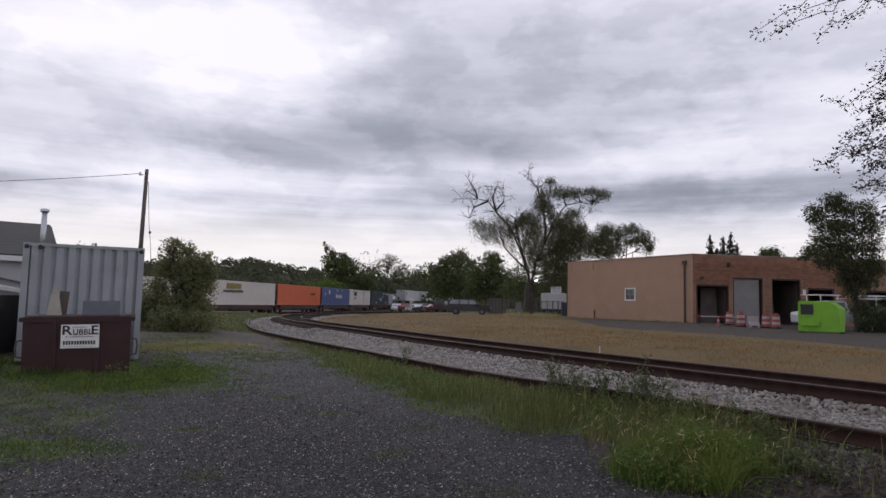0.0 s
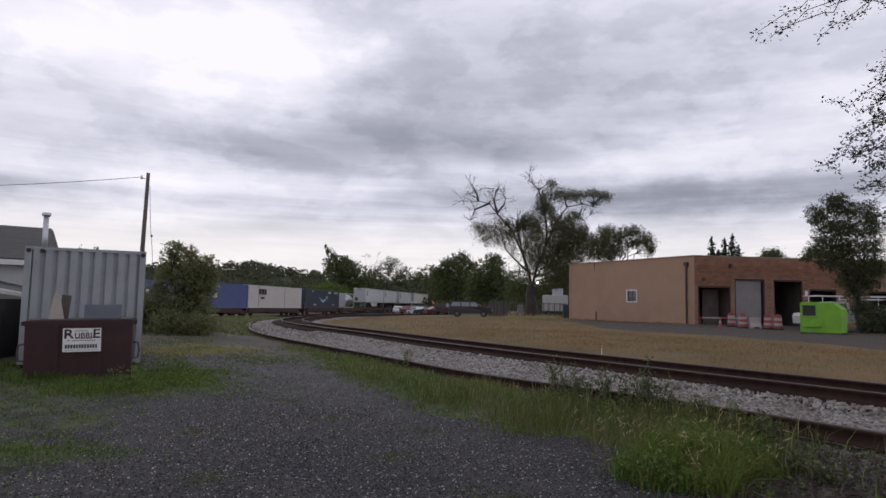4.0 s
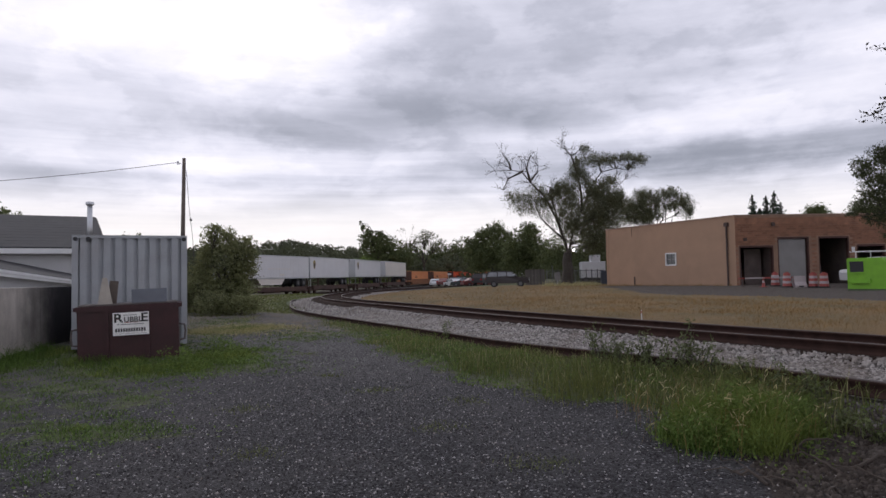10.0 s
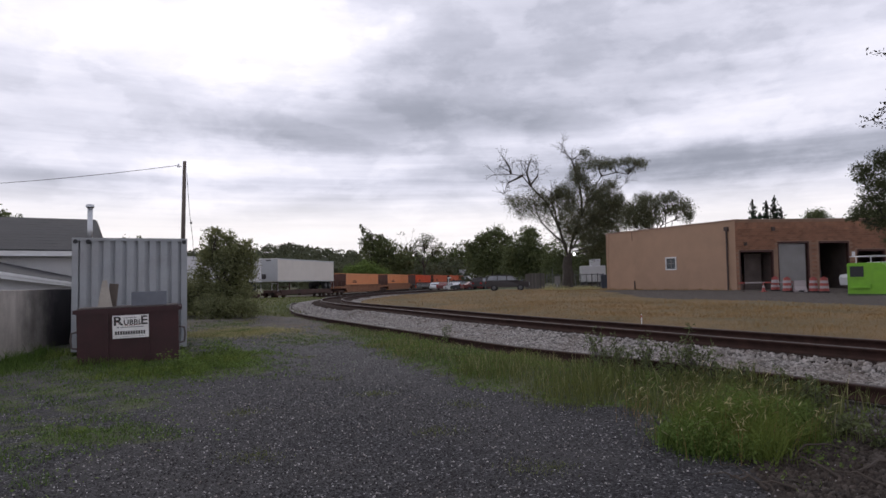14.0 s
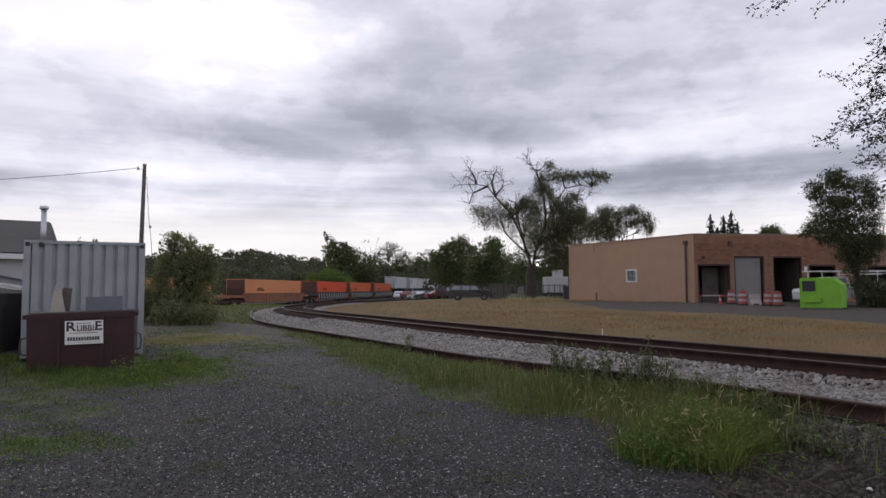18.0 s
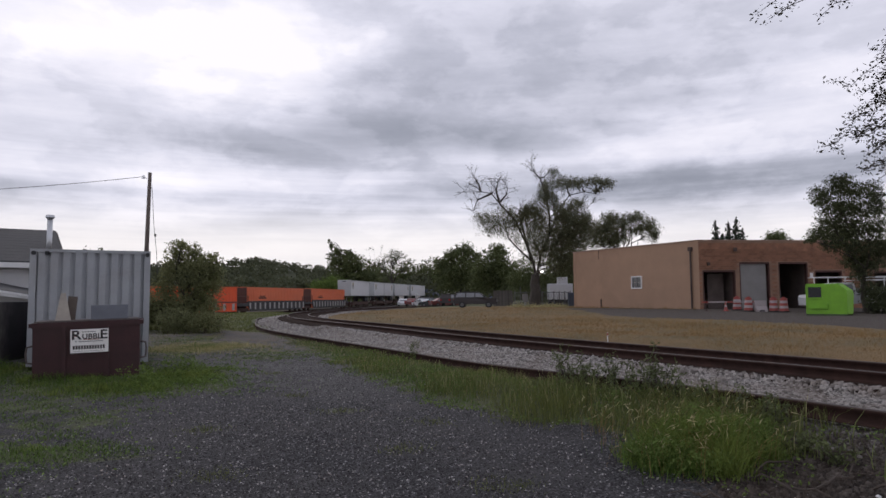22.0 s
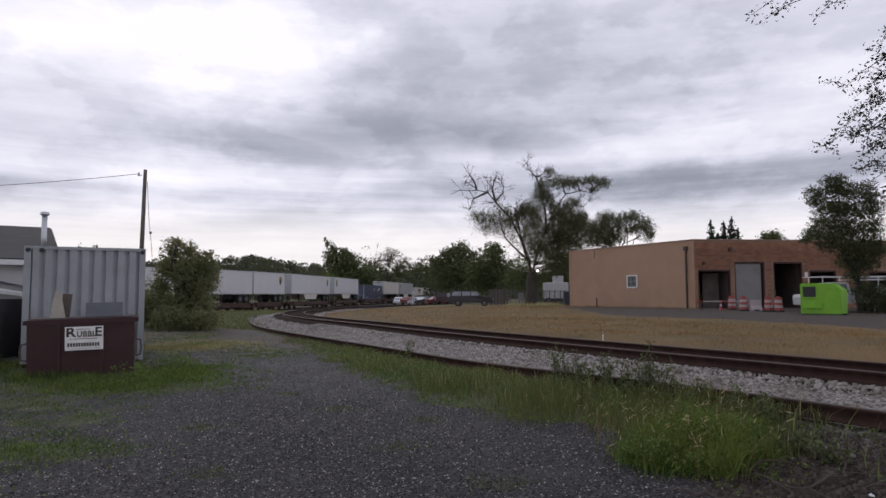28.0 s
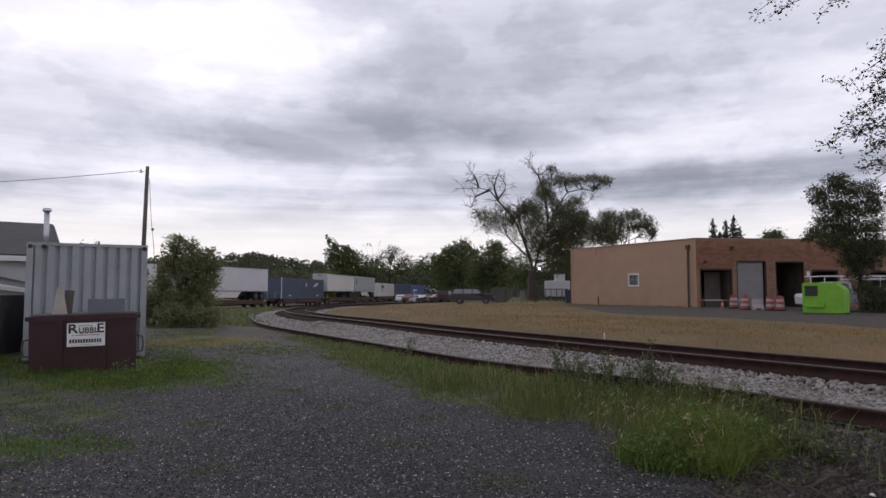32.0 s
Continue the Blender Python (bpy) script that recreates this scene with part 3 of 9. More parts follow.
# ---- ground ----
def ground_material():
    m = bpy.data.materials.new("ground")
    m.use_nodes = True
    n = Nodes(m.node_tree)
    at = n("ShaderNodeTexCoord").outputs["Object"]
    zone = n("ShaderNodeVertexColor")
    zone.layer_name = "zone"
    z = n("ShaderNodeSeparateColor", {0: zone.outputs["Color"]})
    # crushed stone lot: dark stones with pale chips
    cell = n("ShaderNodeTexVoronoi", {"Vector": at, "Scale": 58.0})
    tone = n("ShaderNodeSeparateColor", {0: cell.outputs["Color"]})
    stone = n.ramp(tone.outputs[0], [(0.0, (0.008, 0.0075, 0.008)), (0.5, (0.030, 0.028, 0.031)), (0.90, (0.074, 0.071, 0.077)), (0.982, (0.15, 0.146, 0.15)), (1.0, (0.48, 0.47, 0.48))])
    cell2 = n("ShaderNodeTexVoronoi", {"Vector": at, "Scale": 17.0})
    chip = n("ShaderNodeSeparateColor", {0: cell2.outputs["Color"]})
    stone = n.mix(n.math("MULTIPLY", n.ramp(chip.outputs[1], [(0.93, 0.0), (0.97, 1.0)]), n.ramp(cell2.outputs["Distance"], [(0.2, 1.0), (0.35, 0.0)])), stone, (0.20, 0.195, 0.20))
    wide = n.noise(at, 0.45, 7.0, 0.68)
    stone = n.mix(n.ramp(wide, [(0.42, 0.0), (0.66, 0.6)]), stone, (0.072, 0.067, 0.066))
    # paler stone and turf farther off: the sheen of grazing light, painted in
    pale = n("ShaderNodeVertexColor")
    pale.layer_name = "far_sheen"
    sheen = n.math("MULTIPLY", n("ShaderNodeSeparateColor", {0: pale.outputs["Color"]}).outputs[0], n.ramp(n.noise(at, 0.7, 6.0, 0.65), [(0.25, 0.25), (0.7, 0.8)]))
    stone = n.mix(sheen, stone, (0.145, 0.138, 0.134))
    # turf, dry field, asphalt, ballast
    tuft = n.noise(at, 2.2, 6.0, 0.7)
    turf = n.mix(tuft, (0.040, 0.052, 0.024), (0.105, 0.122, 0.052))
    turf = n.mix(n.ramp(n.noise(at, 0.8, 4.0), [(0.45, 0.0), (0.7, 0.6)]), turf, (0.12, 0.115, 0.06))
    turf = n.mix(n.math("MULTIPLY", sheen, 0.6), turf, (0.165, 0.158, 0.092))
    dry = n.mix(n.noise(at, 3.0, 6.0, 0.7), (0.128, 0.082, 0.036), (0.258, 0.170, 0.076))
    dry = n.mix(n.ramp(n.noise(at, 0.25, 5.0, 0.65), [(0.40, 0.0), (0.62, 0.75)]), dry, (0.10, 0.088, 0.042))
    tar = n.mix(n.noise(at, 1.5, 6.0, 0.7), (0.054, 0.044, 0.038), (0.094, 0.077, 0.065))
    broken = n.math("ADD", z.outputs[0], n.math("MULTIPLY", n.math("SUBTRACT", n.noise(at, 0.9, 8.0, 0.78, 0.6), 0.5), 1.9))
    col = n.mix(n.ramp(broken, [(0.42, 0.0), (0.56, 1.0)]), stone, turf)
    col = n.mix(n.ramp(n.math("ADD", z.outputs[1], n.math("MULTIPLY", n.math("SUBTRACT", tuft, 0.5), 0.5)), [(0.4, 0.0), (0.6, 1.0)]), col, dry)
    col = n.mix(n.ramp(n.math("ADD", z.outputs[2], n.math("MULTIPLY", n.math("SUBTRACT", tuft, 0.5), 0.4)), [(0.4, 0.0), (0.6, 1.0)]), col, tar)
    soil = n.mix(n.noise(at, 9.0, 6.0, 0.75), (0.016, 0.011, 0.008), (0.064, 0.046, 0.035))
    col = n.mix(n.ramp(n.math("ADD", zone.outputs["Alpha"], n.math("MULTIPLY", n.math("SUBTRACT", tuft, 0.5), 0.8)), [(0.4, 0.0), (0.6, 0.9)]), col, soil)
    hgt = n.math("ADD", n.math("MULTIPLY", cell.outputs["Distance"], -1.0), n.math("MULTIPLY", tuft, 0.6))
    bmp = n("ShaderNodeBump", {"Strength": 0.7, "Distance": 0.03, "Height": hgt})
    b = n("ShaderNodeBsdfPrincipled", {"Base Color": col, "Roughness": 0.92, "Normal": bmp.outputs[0], "Specular IOR Level": 0.3})
    n("ShaderNodeOutputMaterial", {"Surface": b.outputs[0]})
    return m


def verge_edge(y):
    """Where the grass along the old rail ends, measured from the near track."""
    return np.interp(y, [6, 9, 11, 16, 25, 32], [-5.9, -6.15, -6.4, -5.9, -4.9, -4.6])


def zone_of(x, y):
    """Turf, dry field and asphalt shares at plan points."""
    g = TRACK.gap(x, y)
    # the worn lane of the lot: from before the eye towards the bend
    mid = np.interp(y, [2, 6, 10, 15, 22, 30], [-0.2, -0.6, -1.5, -3.4, -6.0, -8.5])
    half = np.interp(y, [2, 6, 10, 15, 20, 26], [3.0, 2.6, 2.3, 2.0, 1.7, 1.2])
    off = (x - mid) / half
    turf = 0.43 * smooth_step(-0.8, -1.5, off)
    # thicker grass round the skip and before the wall
    turf = np.maximum(turf, 0.95 * np.exp(-(((x + 6.1) / 2.5) ** 2 + ((y - 12.6) / 1.7) ** 2)))
    turf = np.maximum(turf, 0.95 * np.exp(-(((x + 9.6) / 1.2) ** 2 + ((y - 12.0) / 4.0) ** 2)))
    turf = np.maximum(turf, 0.72 * np.exp(-(((x + 4.3) / 1.2) ** 2 + ((y - 7.3) / 0.75) ** 2)))
    turf = np.maximum(turf, 0.55 * np.exp(-(((x + 5.0) / 2.2) ** 2 + ((y - 19) / 3.0) ** 2)))
    turf = np.maximum(turf, 0.72 * np.exp(-(((x + 5.2) / 1.0) ** 2 + ((y - 14.2) / 2.6) ** 2)))
    # the strip along the old rail
    rim = verge_edge(y)
    strip = smooth_step(rim - 0.5, rim + 0.9, g) * smooth_step(-3.6, -4.0, g) * np.interp(y, [10, 16], [1.0, 0.72])
    turf = np.maximum(turf, strip * (0.95 - 0.95 * smooth_step(0.42, 0.54, x / np.maximum(y, 1.0))))
    turf = np.maximum(turf, 0.9 * np.exp(-(((x + 7.6) / 1.3) ** 2 + ((y - 20.6) / 1.9) ** 2)))
    turf = np.where(y > 30, np.maximum(turf, 0.75), turf)
    turf = np.where((g > -np.interp(y, [20, 22, 24, 26, 29, 33, 39, 48, 60], [3.9, 4.0, 4.3, 4.4, 4.3, 3.8, 2.95, 2.7, 2.6])) & (g < 2.0), 0.05, turf)
    near_main = smooth_step(5.0, 3.0, np.abs(MAIN_MID.gap(x, y)))
    turf = turf * (1 - near_main)
    dry = smooth_step(1.7, 2.3, g) * smooth_step(90, 78, y)
    # the lot is dry and thin towards the bend
    dry = np.maximum(dry, 0.44 * smooth_step(13, 21, y) * (g < -4.2))
    # service road before the brick front
    edge = np.interp(x, [5, 7.7, 14.8, 16.7, 19], [46, 42.5, 33.5, 25.5, 12])
    road = smooth_step(-0.5, 0.5, y - edge) * smooth_step(8, 13, x) * smooth_step(66, 58, y)
    return np.clip(turf, 0, 1), np.clip(dry, 0, 1), np.clip(road, 0, 1)


def sheen_of(x, y):
    """Share of pale tone painted on the lot for grazing sheen, stronger towards the bend."""
    g = TRACK.gap(x, y)
    return np.clip(smooth_step(7, 17, y) * smooth_step(60, 40, y) * (g < -4.0), 0, 1)


def dirt_of(x, y):
    """Share of bare brown dirt at the foot of the old rail."""
    by_main = smooth_step(9.0, 6.0, np.abs(MAIN_MID.gap(x, y))) * smooth_step(34, 44, y)
    return by_main + smooth_step(0.34, 0.46, x / np.maximum(y, 1.0)) * smooth_step(9.5, 8.5, y) * smooth_step(1.6, 2.4, x) * smooth_step(0.0, 3.5, y)


def build_ground():
    xs = np.unique(np.r_[np.arange(-16, 16, 0.2), np.arange(-60, 60, 1.0), np.arange(-200, 200, 8), np.linspace(-1800, 1800, 25)].round(3))
    ys = np.unique(np.r_[np.arange(-4, 30, 0.2), np.arange(-30, 90, 0.8), np.arange(-100, 300, 8), np.linspace(-1800, 1800, 25)].round(3))
    X, Y = np.meshgrid(xs, ys)
    Z = ground_z(X, Y)
    verts = np.stack([X.ravel(), Y.ravel(), Z.ravel()], -1)
    k = len(xs)
    i = (np.arange(len(ys) - 1)[:, None] * k + np.arange(k - 1)[None]).ravel()
    me = raw_mesh("ground", verts, np.stack([i, i + 1, i + k + 1, i + k], -1), ground_material())
    turf, dry, road = zone_of(X.ravel(), Y.ravel())
    layer = me.color_attributes.new("zone", "FLOAT_COLOR", "POINT")
    layer.data.foreach_set("color", np.stack([turf, dry, road, dirt_of(X.ravel(), Y.ravel())], -1).astype(np.float32).ravel())
    for p in me.polygons:
        p.use_smooth = True
    far_sheen = me.color_attributes.new("far_sheen", "FLOAT_COLOR", "POINT")
    d = sheen_of(X.ravel(), Y.ravel())
    far_sheen.data.foreach_set("color", np.stack([d, d, d, d], -1).astype(np.float32).ravel())
    tagged(new("ground", me), "dark crushed stone lot, weedy turf and dry straw-coloured field", "ground", kind="structure")


build_ground()


# ---- tracks ----
def rail_profile():
    """Half outline of a flat-bottom rail, base at 0, 0.185 m high."""
    right = [(0.075, 0.0), (0.075, 0.014), (0.02, 0.032), (0.011, 0.06), (0.011, 0.125), (0.036, 0.142), (0.036, 0.174), (0.026, 0.185)]
    return right + [(-u, v) for u, v in reversed(right)]


def lay_rail(name, line, s0, s1, z, parent, label, step=1.0, tilt=0.0):
    prof = rail_profile()
    s = np.arange(s0, s1, step)
    p, d = line.at(s), line.way(s)
    side = np.stack([d[:, 1], -d[:, 0]], -1)
    zz = z if callable(z) else (lambda yy: z + 0 * yy)
    base = zz(p[:, 1])
    verts = np.concatenate([[(p[i, 0] + u * side[i, 0], p[i, 1] + u * side[i, 1], base[i] - 0.185 + v) for u, v in prof] for i in range(len(s))])
    k = len(prof)
    faces = [(i * k + j, i * k + (j + 1) % k, (i + 1) * k + (j + 1) % k, (i + 1) * k + j) for i in range(len(s) - 1) for j in range(k)]
    me = raw_mesh(name, verts, faces, M["rail"])
    me.materials.append(M["rail_top"])
    top = [j for j in range(k) if prof[j][1] > 0.17 and prof[(j + 1) % k][1] > 0.17]
    idx = np.zeros(len(faces), np.int32)
    idx[[i * k + j for i in range(len(s) - 1) for j in top]] = 1
    me.polygons.foreach_set("material_index", idx)
    ob = new(name, me)
    ob.parent = parent
    return tagged(ob, label)


def tie_mesh():
    bm = quick((-1.3, -0.115, -0.17, 1.3, 0.115, 0.0))
    bmesh.ops.bevel(bm, geom=bm.edges[:], offset=0.012, segments=1, affect="EDGES")
    return mesh_of(bm, "tie", M["tie"])


def build_tracks():
    near = thing("railway_track", pose(0, 0, 0), "rusty curved railway track on pale ballast beside the lot", "track", kind="structure")
    lay_rail("rail", TRACK.beside(-0.75), 2, 150, RAIL_Z, near, "rusty rail with a worn bright top")
    lay_rail("rail", TRACK.beside(0.75), 2, 150, RAIL_Z, near, "rusty rail with a worn bright top")
    me = tie_mesh()
    for s in np.arange(20, 98, 0.52):
        p, d = TRACK.at(s), TRACK.way(s)
        a = math.degrees(math.atan2(d[1], d[0])) - 90
        piece("tie", me, near, pose(p[0], p[1], RAIL_Z - 0.187, rz=a + random.uniform(-1.2, 1.2)))
    old = thing("old_rail", pose(0, 0, 0), "disused rusty rail lying along the edge of the ballast", "track", kind="structure")
    lay_rail("rail", OLD_RAIL, 4, 86, lambda yy: 0.43 - 0.13 * smooth_step(8, 15, yy), old, "disused brown rail")
    far = thing("main_line", pose(0, 0, 0), "main railway line on dark ballast beyond the bend", "track", kind="structure")
    s0 = MAIN_ZERO
    for off in (-0.75, 0.75):
        lay_rail("rail", MAIN.beside(-TRAIN_SIDE + off), s0 - 60, s0 + 260, main_z, far, "rusty rail", 3.0)


build_tracks()


def stones(name, count, place, size, material, label, seed, kind_name="ballast", bed=None):
    """Loose stones, each a small uneven lump, joined in one mesh."""
    rng = np.random.default_rng(seed)
    base = np.array([(-1, -1, 0), (1, -1, 0), (1, 1, 0), (-1, 1, 0), (-.7, -.6, 1), (.6, -.7, .9), (.7, .6, 1), (-.6, .7, .8)], float) * (0.5, 0.5, 0.7)
    quads = np.array([(4, 5, 6, 7), (0, 1, 5, 4), (1, 2, 6, 5), (2, 3, 7, 6), (3, 0, 4, 7)])
    x, y = place(rng, count)
    z = ground_z(x, y) if bed is None else bed(x, y)
    r = size * rng.uniform(0.5, 1.35, len(x))
    a = rng.uniform(0, 6.283, len(x))
    v = base[None] * r[:, None, None] * rng.uniform(0.7, 1.3, (len(x), 8, 3))
    tip = rng.uniform(-0.5, 0.5, len(x))
    v[:, :, 2] += v[:, :, 0] * tip[:, None]
    c, s = np.cos(a)[:, None], np.sin(a)[:, None]
    out = np.stack([x[:, None] + c * v[:, :, 0] - s * v[:, :, 1], y[:, None] + s * v[:, :, 0] + c * v[:, :, 1], z[:, None] + v[:, :, 2] - 0.15 * r[:, None]], -1)
    faces = (np.arange(len(x))[:, None, None] * 8 + quads[None]).reshape(-1, 4)
    return tagged(new(name, raw_mesh(name, out.reshape(-1, 3), faces, material)), label, kind_name, kind="stuff")


def along(line, s0, s1, lo, hi, power=1.0):
    def place(rng, count):
        s = s0 + (s1 - s0) * rng.random(count) ** power
        p, d = line.at(s), line.way(s)
        off = rng.uniform(lo(s) if callable(lo) else lo, hi, count)
        return p[:, 0] + off * d[:, 1], p[:, 1] - off * d[:, 0]
    return place


def stone_material(name, lo, hi):
    m = bpy.data.materials.new(name)
    m.use_nodes = True
    n = Nodes(m.node_tree)
    rnd = n("ShaderNodeNewGeometry").outputs["Random Per Island"]
    at = n("ShaderNodeTexCoord").outputs["Object"]
    col = n.mix(rnd, lo, hi)
    col = n.mix(n.math("MULTIPLY", n.noise(at, 40, 3.0), 0.35), col, tuple(v * 0.5 for v in lo))
    col = n.mix(n.ramp(n.noise(at, 1.3, 5.0, 0.65), [(0.45, 0.0), (0.7, 0.55)]), col, (lo[0] * 1.7, lo[1] * 1.35, lo[2] * 1.1))
    b = n("ShaderNodeBsdfPrincipled", {"Base Color": col, "Roughness": 0.9, "Specular IOR Level": 0.3})
    n("ShaderNodeOutputMaterial", {"Surface": b.outputs[0]})
    return m


PALE = stone_material("ballast_pale", (0.085, 0.078, 0.073), (0.52, 0.482, 0.45))
GREY = stone_material("ballast_grey", (0.07, 0.066, 0.063), (0.22, 0.20, 0.185))
stones("ballast", 78000, along(TRACK, 28, 62, lambda s: 0.1 - bed_width(s), -1.50, 1.35), 0.047, PALE, "pale grey crushed stone ballast between rails", 3)


def track_bed():
    """The oily bed in which the ties are sunk."""
    s = np.arange(18, 100, 0.5)
    p, d = TRACK.at(s), TRACK.way(s)
    prof = [(-1.62, 0.16), (-1.38, 0.320), (-0.6, 0.324), (0.6, 0.324), (1.38, 0.320), (1.62, 0.16)]
    verts = [(p[i, 0] + u * d[i, 1], p[i, 1] - u * d[i, 0], v) for i in range(len(s)) for u, v in prof]
    faces = [(i * 6 + j, i * 6 + j + 1, i * 6 + j + 7, i * 6 + j + 6) for i in range(len(s) - 1) for j in range(5)]
    me = raw_mesh("track_bed", verts, faces, surface("oily_bed", (0.030, 0.019, 0.015), 0.95, vary=0.4, grain=4, fine=30, bump=0.8, bump_size=0.03, spec=0.05))
    tagged(new("track_bed", me), "dark oily bed between the rails", "track bed", kind="structure")


def ballast_bed():
    """The pale bed under the loose ballast: fine crushed stone."""
    s = np.arange(18, 112, 0.5)
    p, d = TRACK.at(s), TRACK.way(s)
    verts = []
    for i in range(len(s)):
        for u in np.linspace(0.07 - bed_width(s[i]), -1.5, 4):
            x, y = p[i, 0] + u * d[i, 1], p[i, 1] - u * d[i, 0]
            verts.append((x, y, gz(x, y) + (0.012 if u > 0.1 - bed_width(s[i]) else -0.02)))
    faces = [(i * 4 + j, i * 4 + j + 1, i * 4 + j + 5, i * 4 + j + 4) for i in range(len(s) - 1) for j in range(3)]
    m = bpy.data.materials.new("crushed_stone")
    m.use_nodes = True
    n = Nodes(m.node_tree)
    at = n("ShaderNodeTexCoord").outputs["Object"]
    cell = n("ShaderNodeTexVoronoi", {"Vector": at, "Scale": 19.0})
    tone = n("ShaderNodeSeparateColor", {0: cell.outputs["Color"]})
    col = n.ramp(tone.outputs[0], [(0.0, (0.06, 0.056, 0.054)), (0.4, (0.17, 0.16, 0.155)), (0.8, (0.32, 0.30, 0.29)), (1.0, (0.5, 0.47, 0.46))])
    # gaps between the stones are darkened in the colour, as their shade
    col = n.mix(n.ramp(cell.outputs["Distance"], [(0.35, 0.0), (0.6, 0.85)]), col, (0.03, 0.027, 0.025))
    bmp = n("ShaderNodeBump", {"Strength": 0.9, "Distance": 0.03, "Height": n.math("MULTIPLY", cell.outputs["Distance"], -1.0)})
    b = n("ShaderNodeBsdfPrincipled", {"Base Color": col, "Roughness": 0.92, "Normal": bmp.outputs[0], "Specular IOR Level": 0.25})
    n("ShaderNodeOutputMaterial", {"Surface": b.outputs[0]})
    tagged(new("ballast_bed", raw_mesh("ballast_bed", verts, faces, m)), "pale crushed stone bed beside the rails", "ballast", kind="structure")


def bed_top(x, y):
    """Height of the stones that lie against the ties."""
    g = np.abs(TRACK.gap(x, y))
    return np.interp(g, [1.25, 1.4, 1.7], [0.33, 0.315, 0.20])


track_bed()
ballast_bed()
stones("ballast", 8000, along(TRACK, 28, 66, -1.72, -1.28, 1.2), 0.054, PALE, "pale crushed stone heaped against the ties", 9, bed=bed_top)
stones("ballast", 1600, along(TRACK, 31, 39.5, -4.9, -4.0), 0.04, GREY, "dirty grey stones at the foot of an old rail", 8)
stones("ballast", 3500, along(TRACK, 54, 70, -0.66, 1.9, 1.0), 0.075, PALE, "pale grey crushed stone ballast under a track", 4)
stones("ballast", 20000, along(TRACK, 60, 110, lambda s: 0.1 - bed_width(s), 2.2), 0.07, PALE, "pale grey crushed stone ballast round the bend", 5)
stones("ballast", 5000, along(OLD_RAIL, 14, 27, -2.2, 0.1), 0.06, GREY, "dirty grey stones beside an old rail", 6)
stones("ballast", 5000, along(MAIN_MID, MAIN_ZERO - 20, MAIN_ZERO + 120, -2.6, 2.6), 0.16, GREY, "dark dirty ballast of a main line", 7)

# ---- the train ----
SPEED = 10.6


def train_at(u, t):
    return MAIN_ZERO + u - SPEED * t - 0.0018 * (t - 16) ** 2


def train_pose(u, length, t):
    """Pose on the main line of a thing whose front end is at u; its own x runs to the rear, its base at rail height."""
    a, b = MAIN.at(train_at(u + 0.16 * length, t)), MAIN.at(train_at(u + 0.84 * length, t))
    d = (b - a) / np.linalg.norm(b - a)
    c = (a + b) / 2 + TRAIN_SIDE * np.array((-d[1], d[0]))
    return pose(c[0], c[1], float(main_z(c[1])), rz=math.degrees(math.atan2(d[1], d[0])))


RIDERS = []


def rider(name, u, length, label, category, group):
    ob = thing(name, train_pose(u, length, 0.0), label, category, group)
    RIDERS.append((ob, u, length))
    return ob


def wheelset(parent, x):
    truck_bm = quick((x - 1.35, -1.12, 0.38, x + 1.35, -0.98, 0.72), (x - 1.35, 0.98, 0.38, x + 1.35, 1.12, 0.72), (x - 0.3, -1.1, 0.45, x + 0.3, 1.1, 0.7))
    truck = part("truck", truck_bm, M["car_steel"], parent, "cast steel wheel truck")
    for dx in (-0.88, 0.88):
        for y in (-0.75, 0.75):
            bm = bmesh.new()
            tube(bm, [(x + dx, y - 0.07, 0.44), (x + dx, y + 0.07, 0.44)], 0.43, 16)
            part("wheel", bm, M["rail"], truck)


def ribbed_box(bm, x0, x1, y0, y1, z0, z1, pitch=0.6, rib=0.045):
    """A box whose long sides carry upright ribs."""
    box(bm, x0, y0 + rib, z0, x1, y1 - rib, z1)
    x = x0 + pitch / 2
    while x < x1 - pitch / 2:
        for a, b in ((y0, y0 + rib), (y1 - rib, y1)):
            box(bm, x - pitch * 0.17, a, z0 + 0.12, x + pitch * 0.17, b, z1 - 0.1)
        x += pitch


def frame_bars(bm, L, W, z0, z1, w=0.12):
    h = L / 2
    for sx in (-1, 1):
        for sy in (-1, 1):
            x, y = sx * h, sy * W / 2
            box(bm, min(x, x - sx * w), min(y, y - sy * w), z0, max(x, x - sx * w), max(y, y - sy * w), z1)
    for z in (z0, z1 - w):
        for sy in (-1, 1):
            y = sy * W / 2
            box(bm, -h + w, min(y, y - sy * w), z, h - w, max(y, y - sy * w), z + w)
        for sx in (-1, 1):
            x = sx * h
            box(bm, min(x, x - sx * w), -W / 2 + w, z, max(x, x - sx * w), W / 2 - w, z + w)


def marks(parent, name, shapes, material, y, label):
    """Flat painted marks on the side that faces the lot. Shapes are x0, z0, x1, z1."""
    bm = bmesh.new()
    for x0, z0, x1, z1 in shapes:
        box(bm, x0, y - 0.012, z0, x1, y, z1)
    return tagged(part(name, bm, material, parent, label), kind="stuff" if len(shapes) > 1 else "")


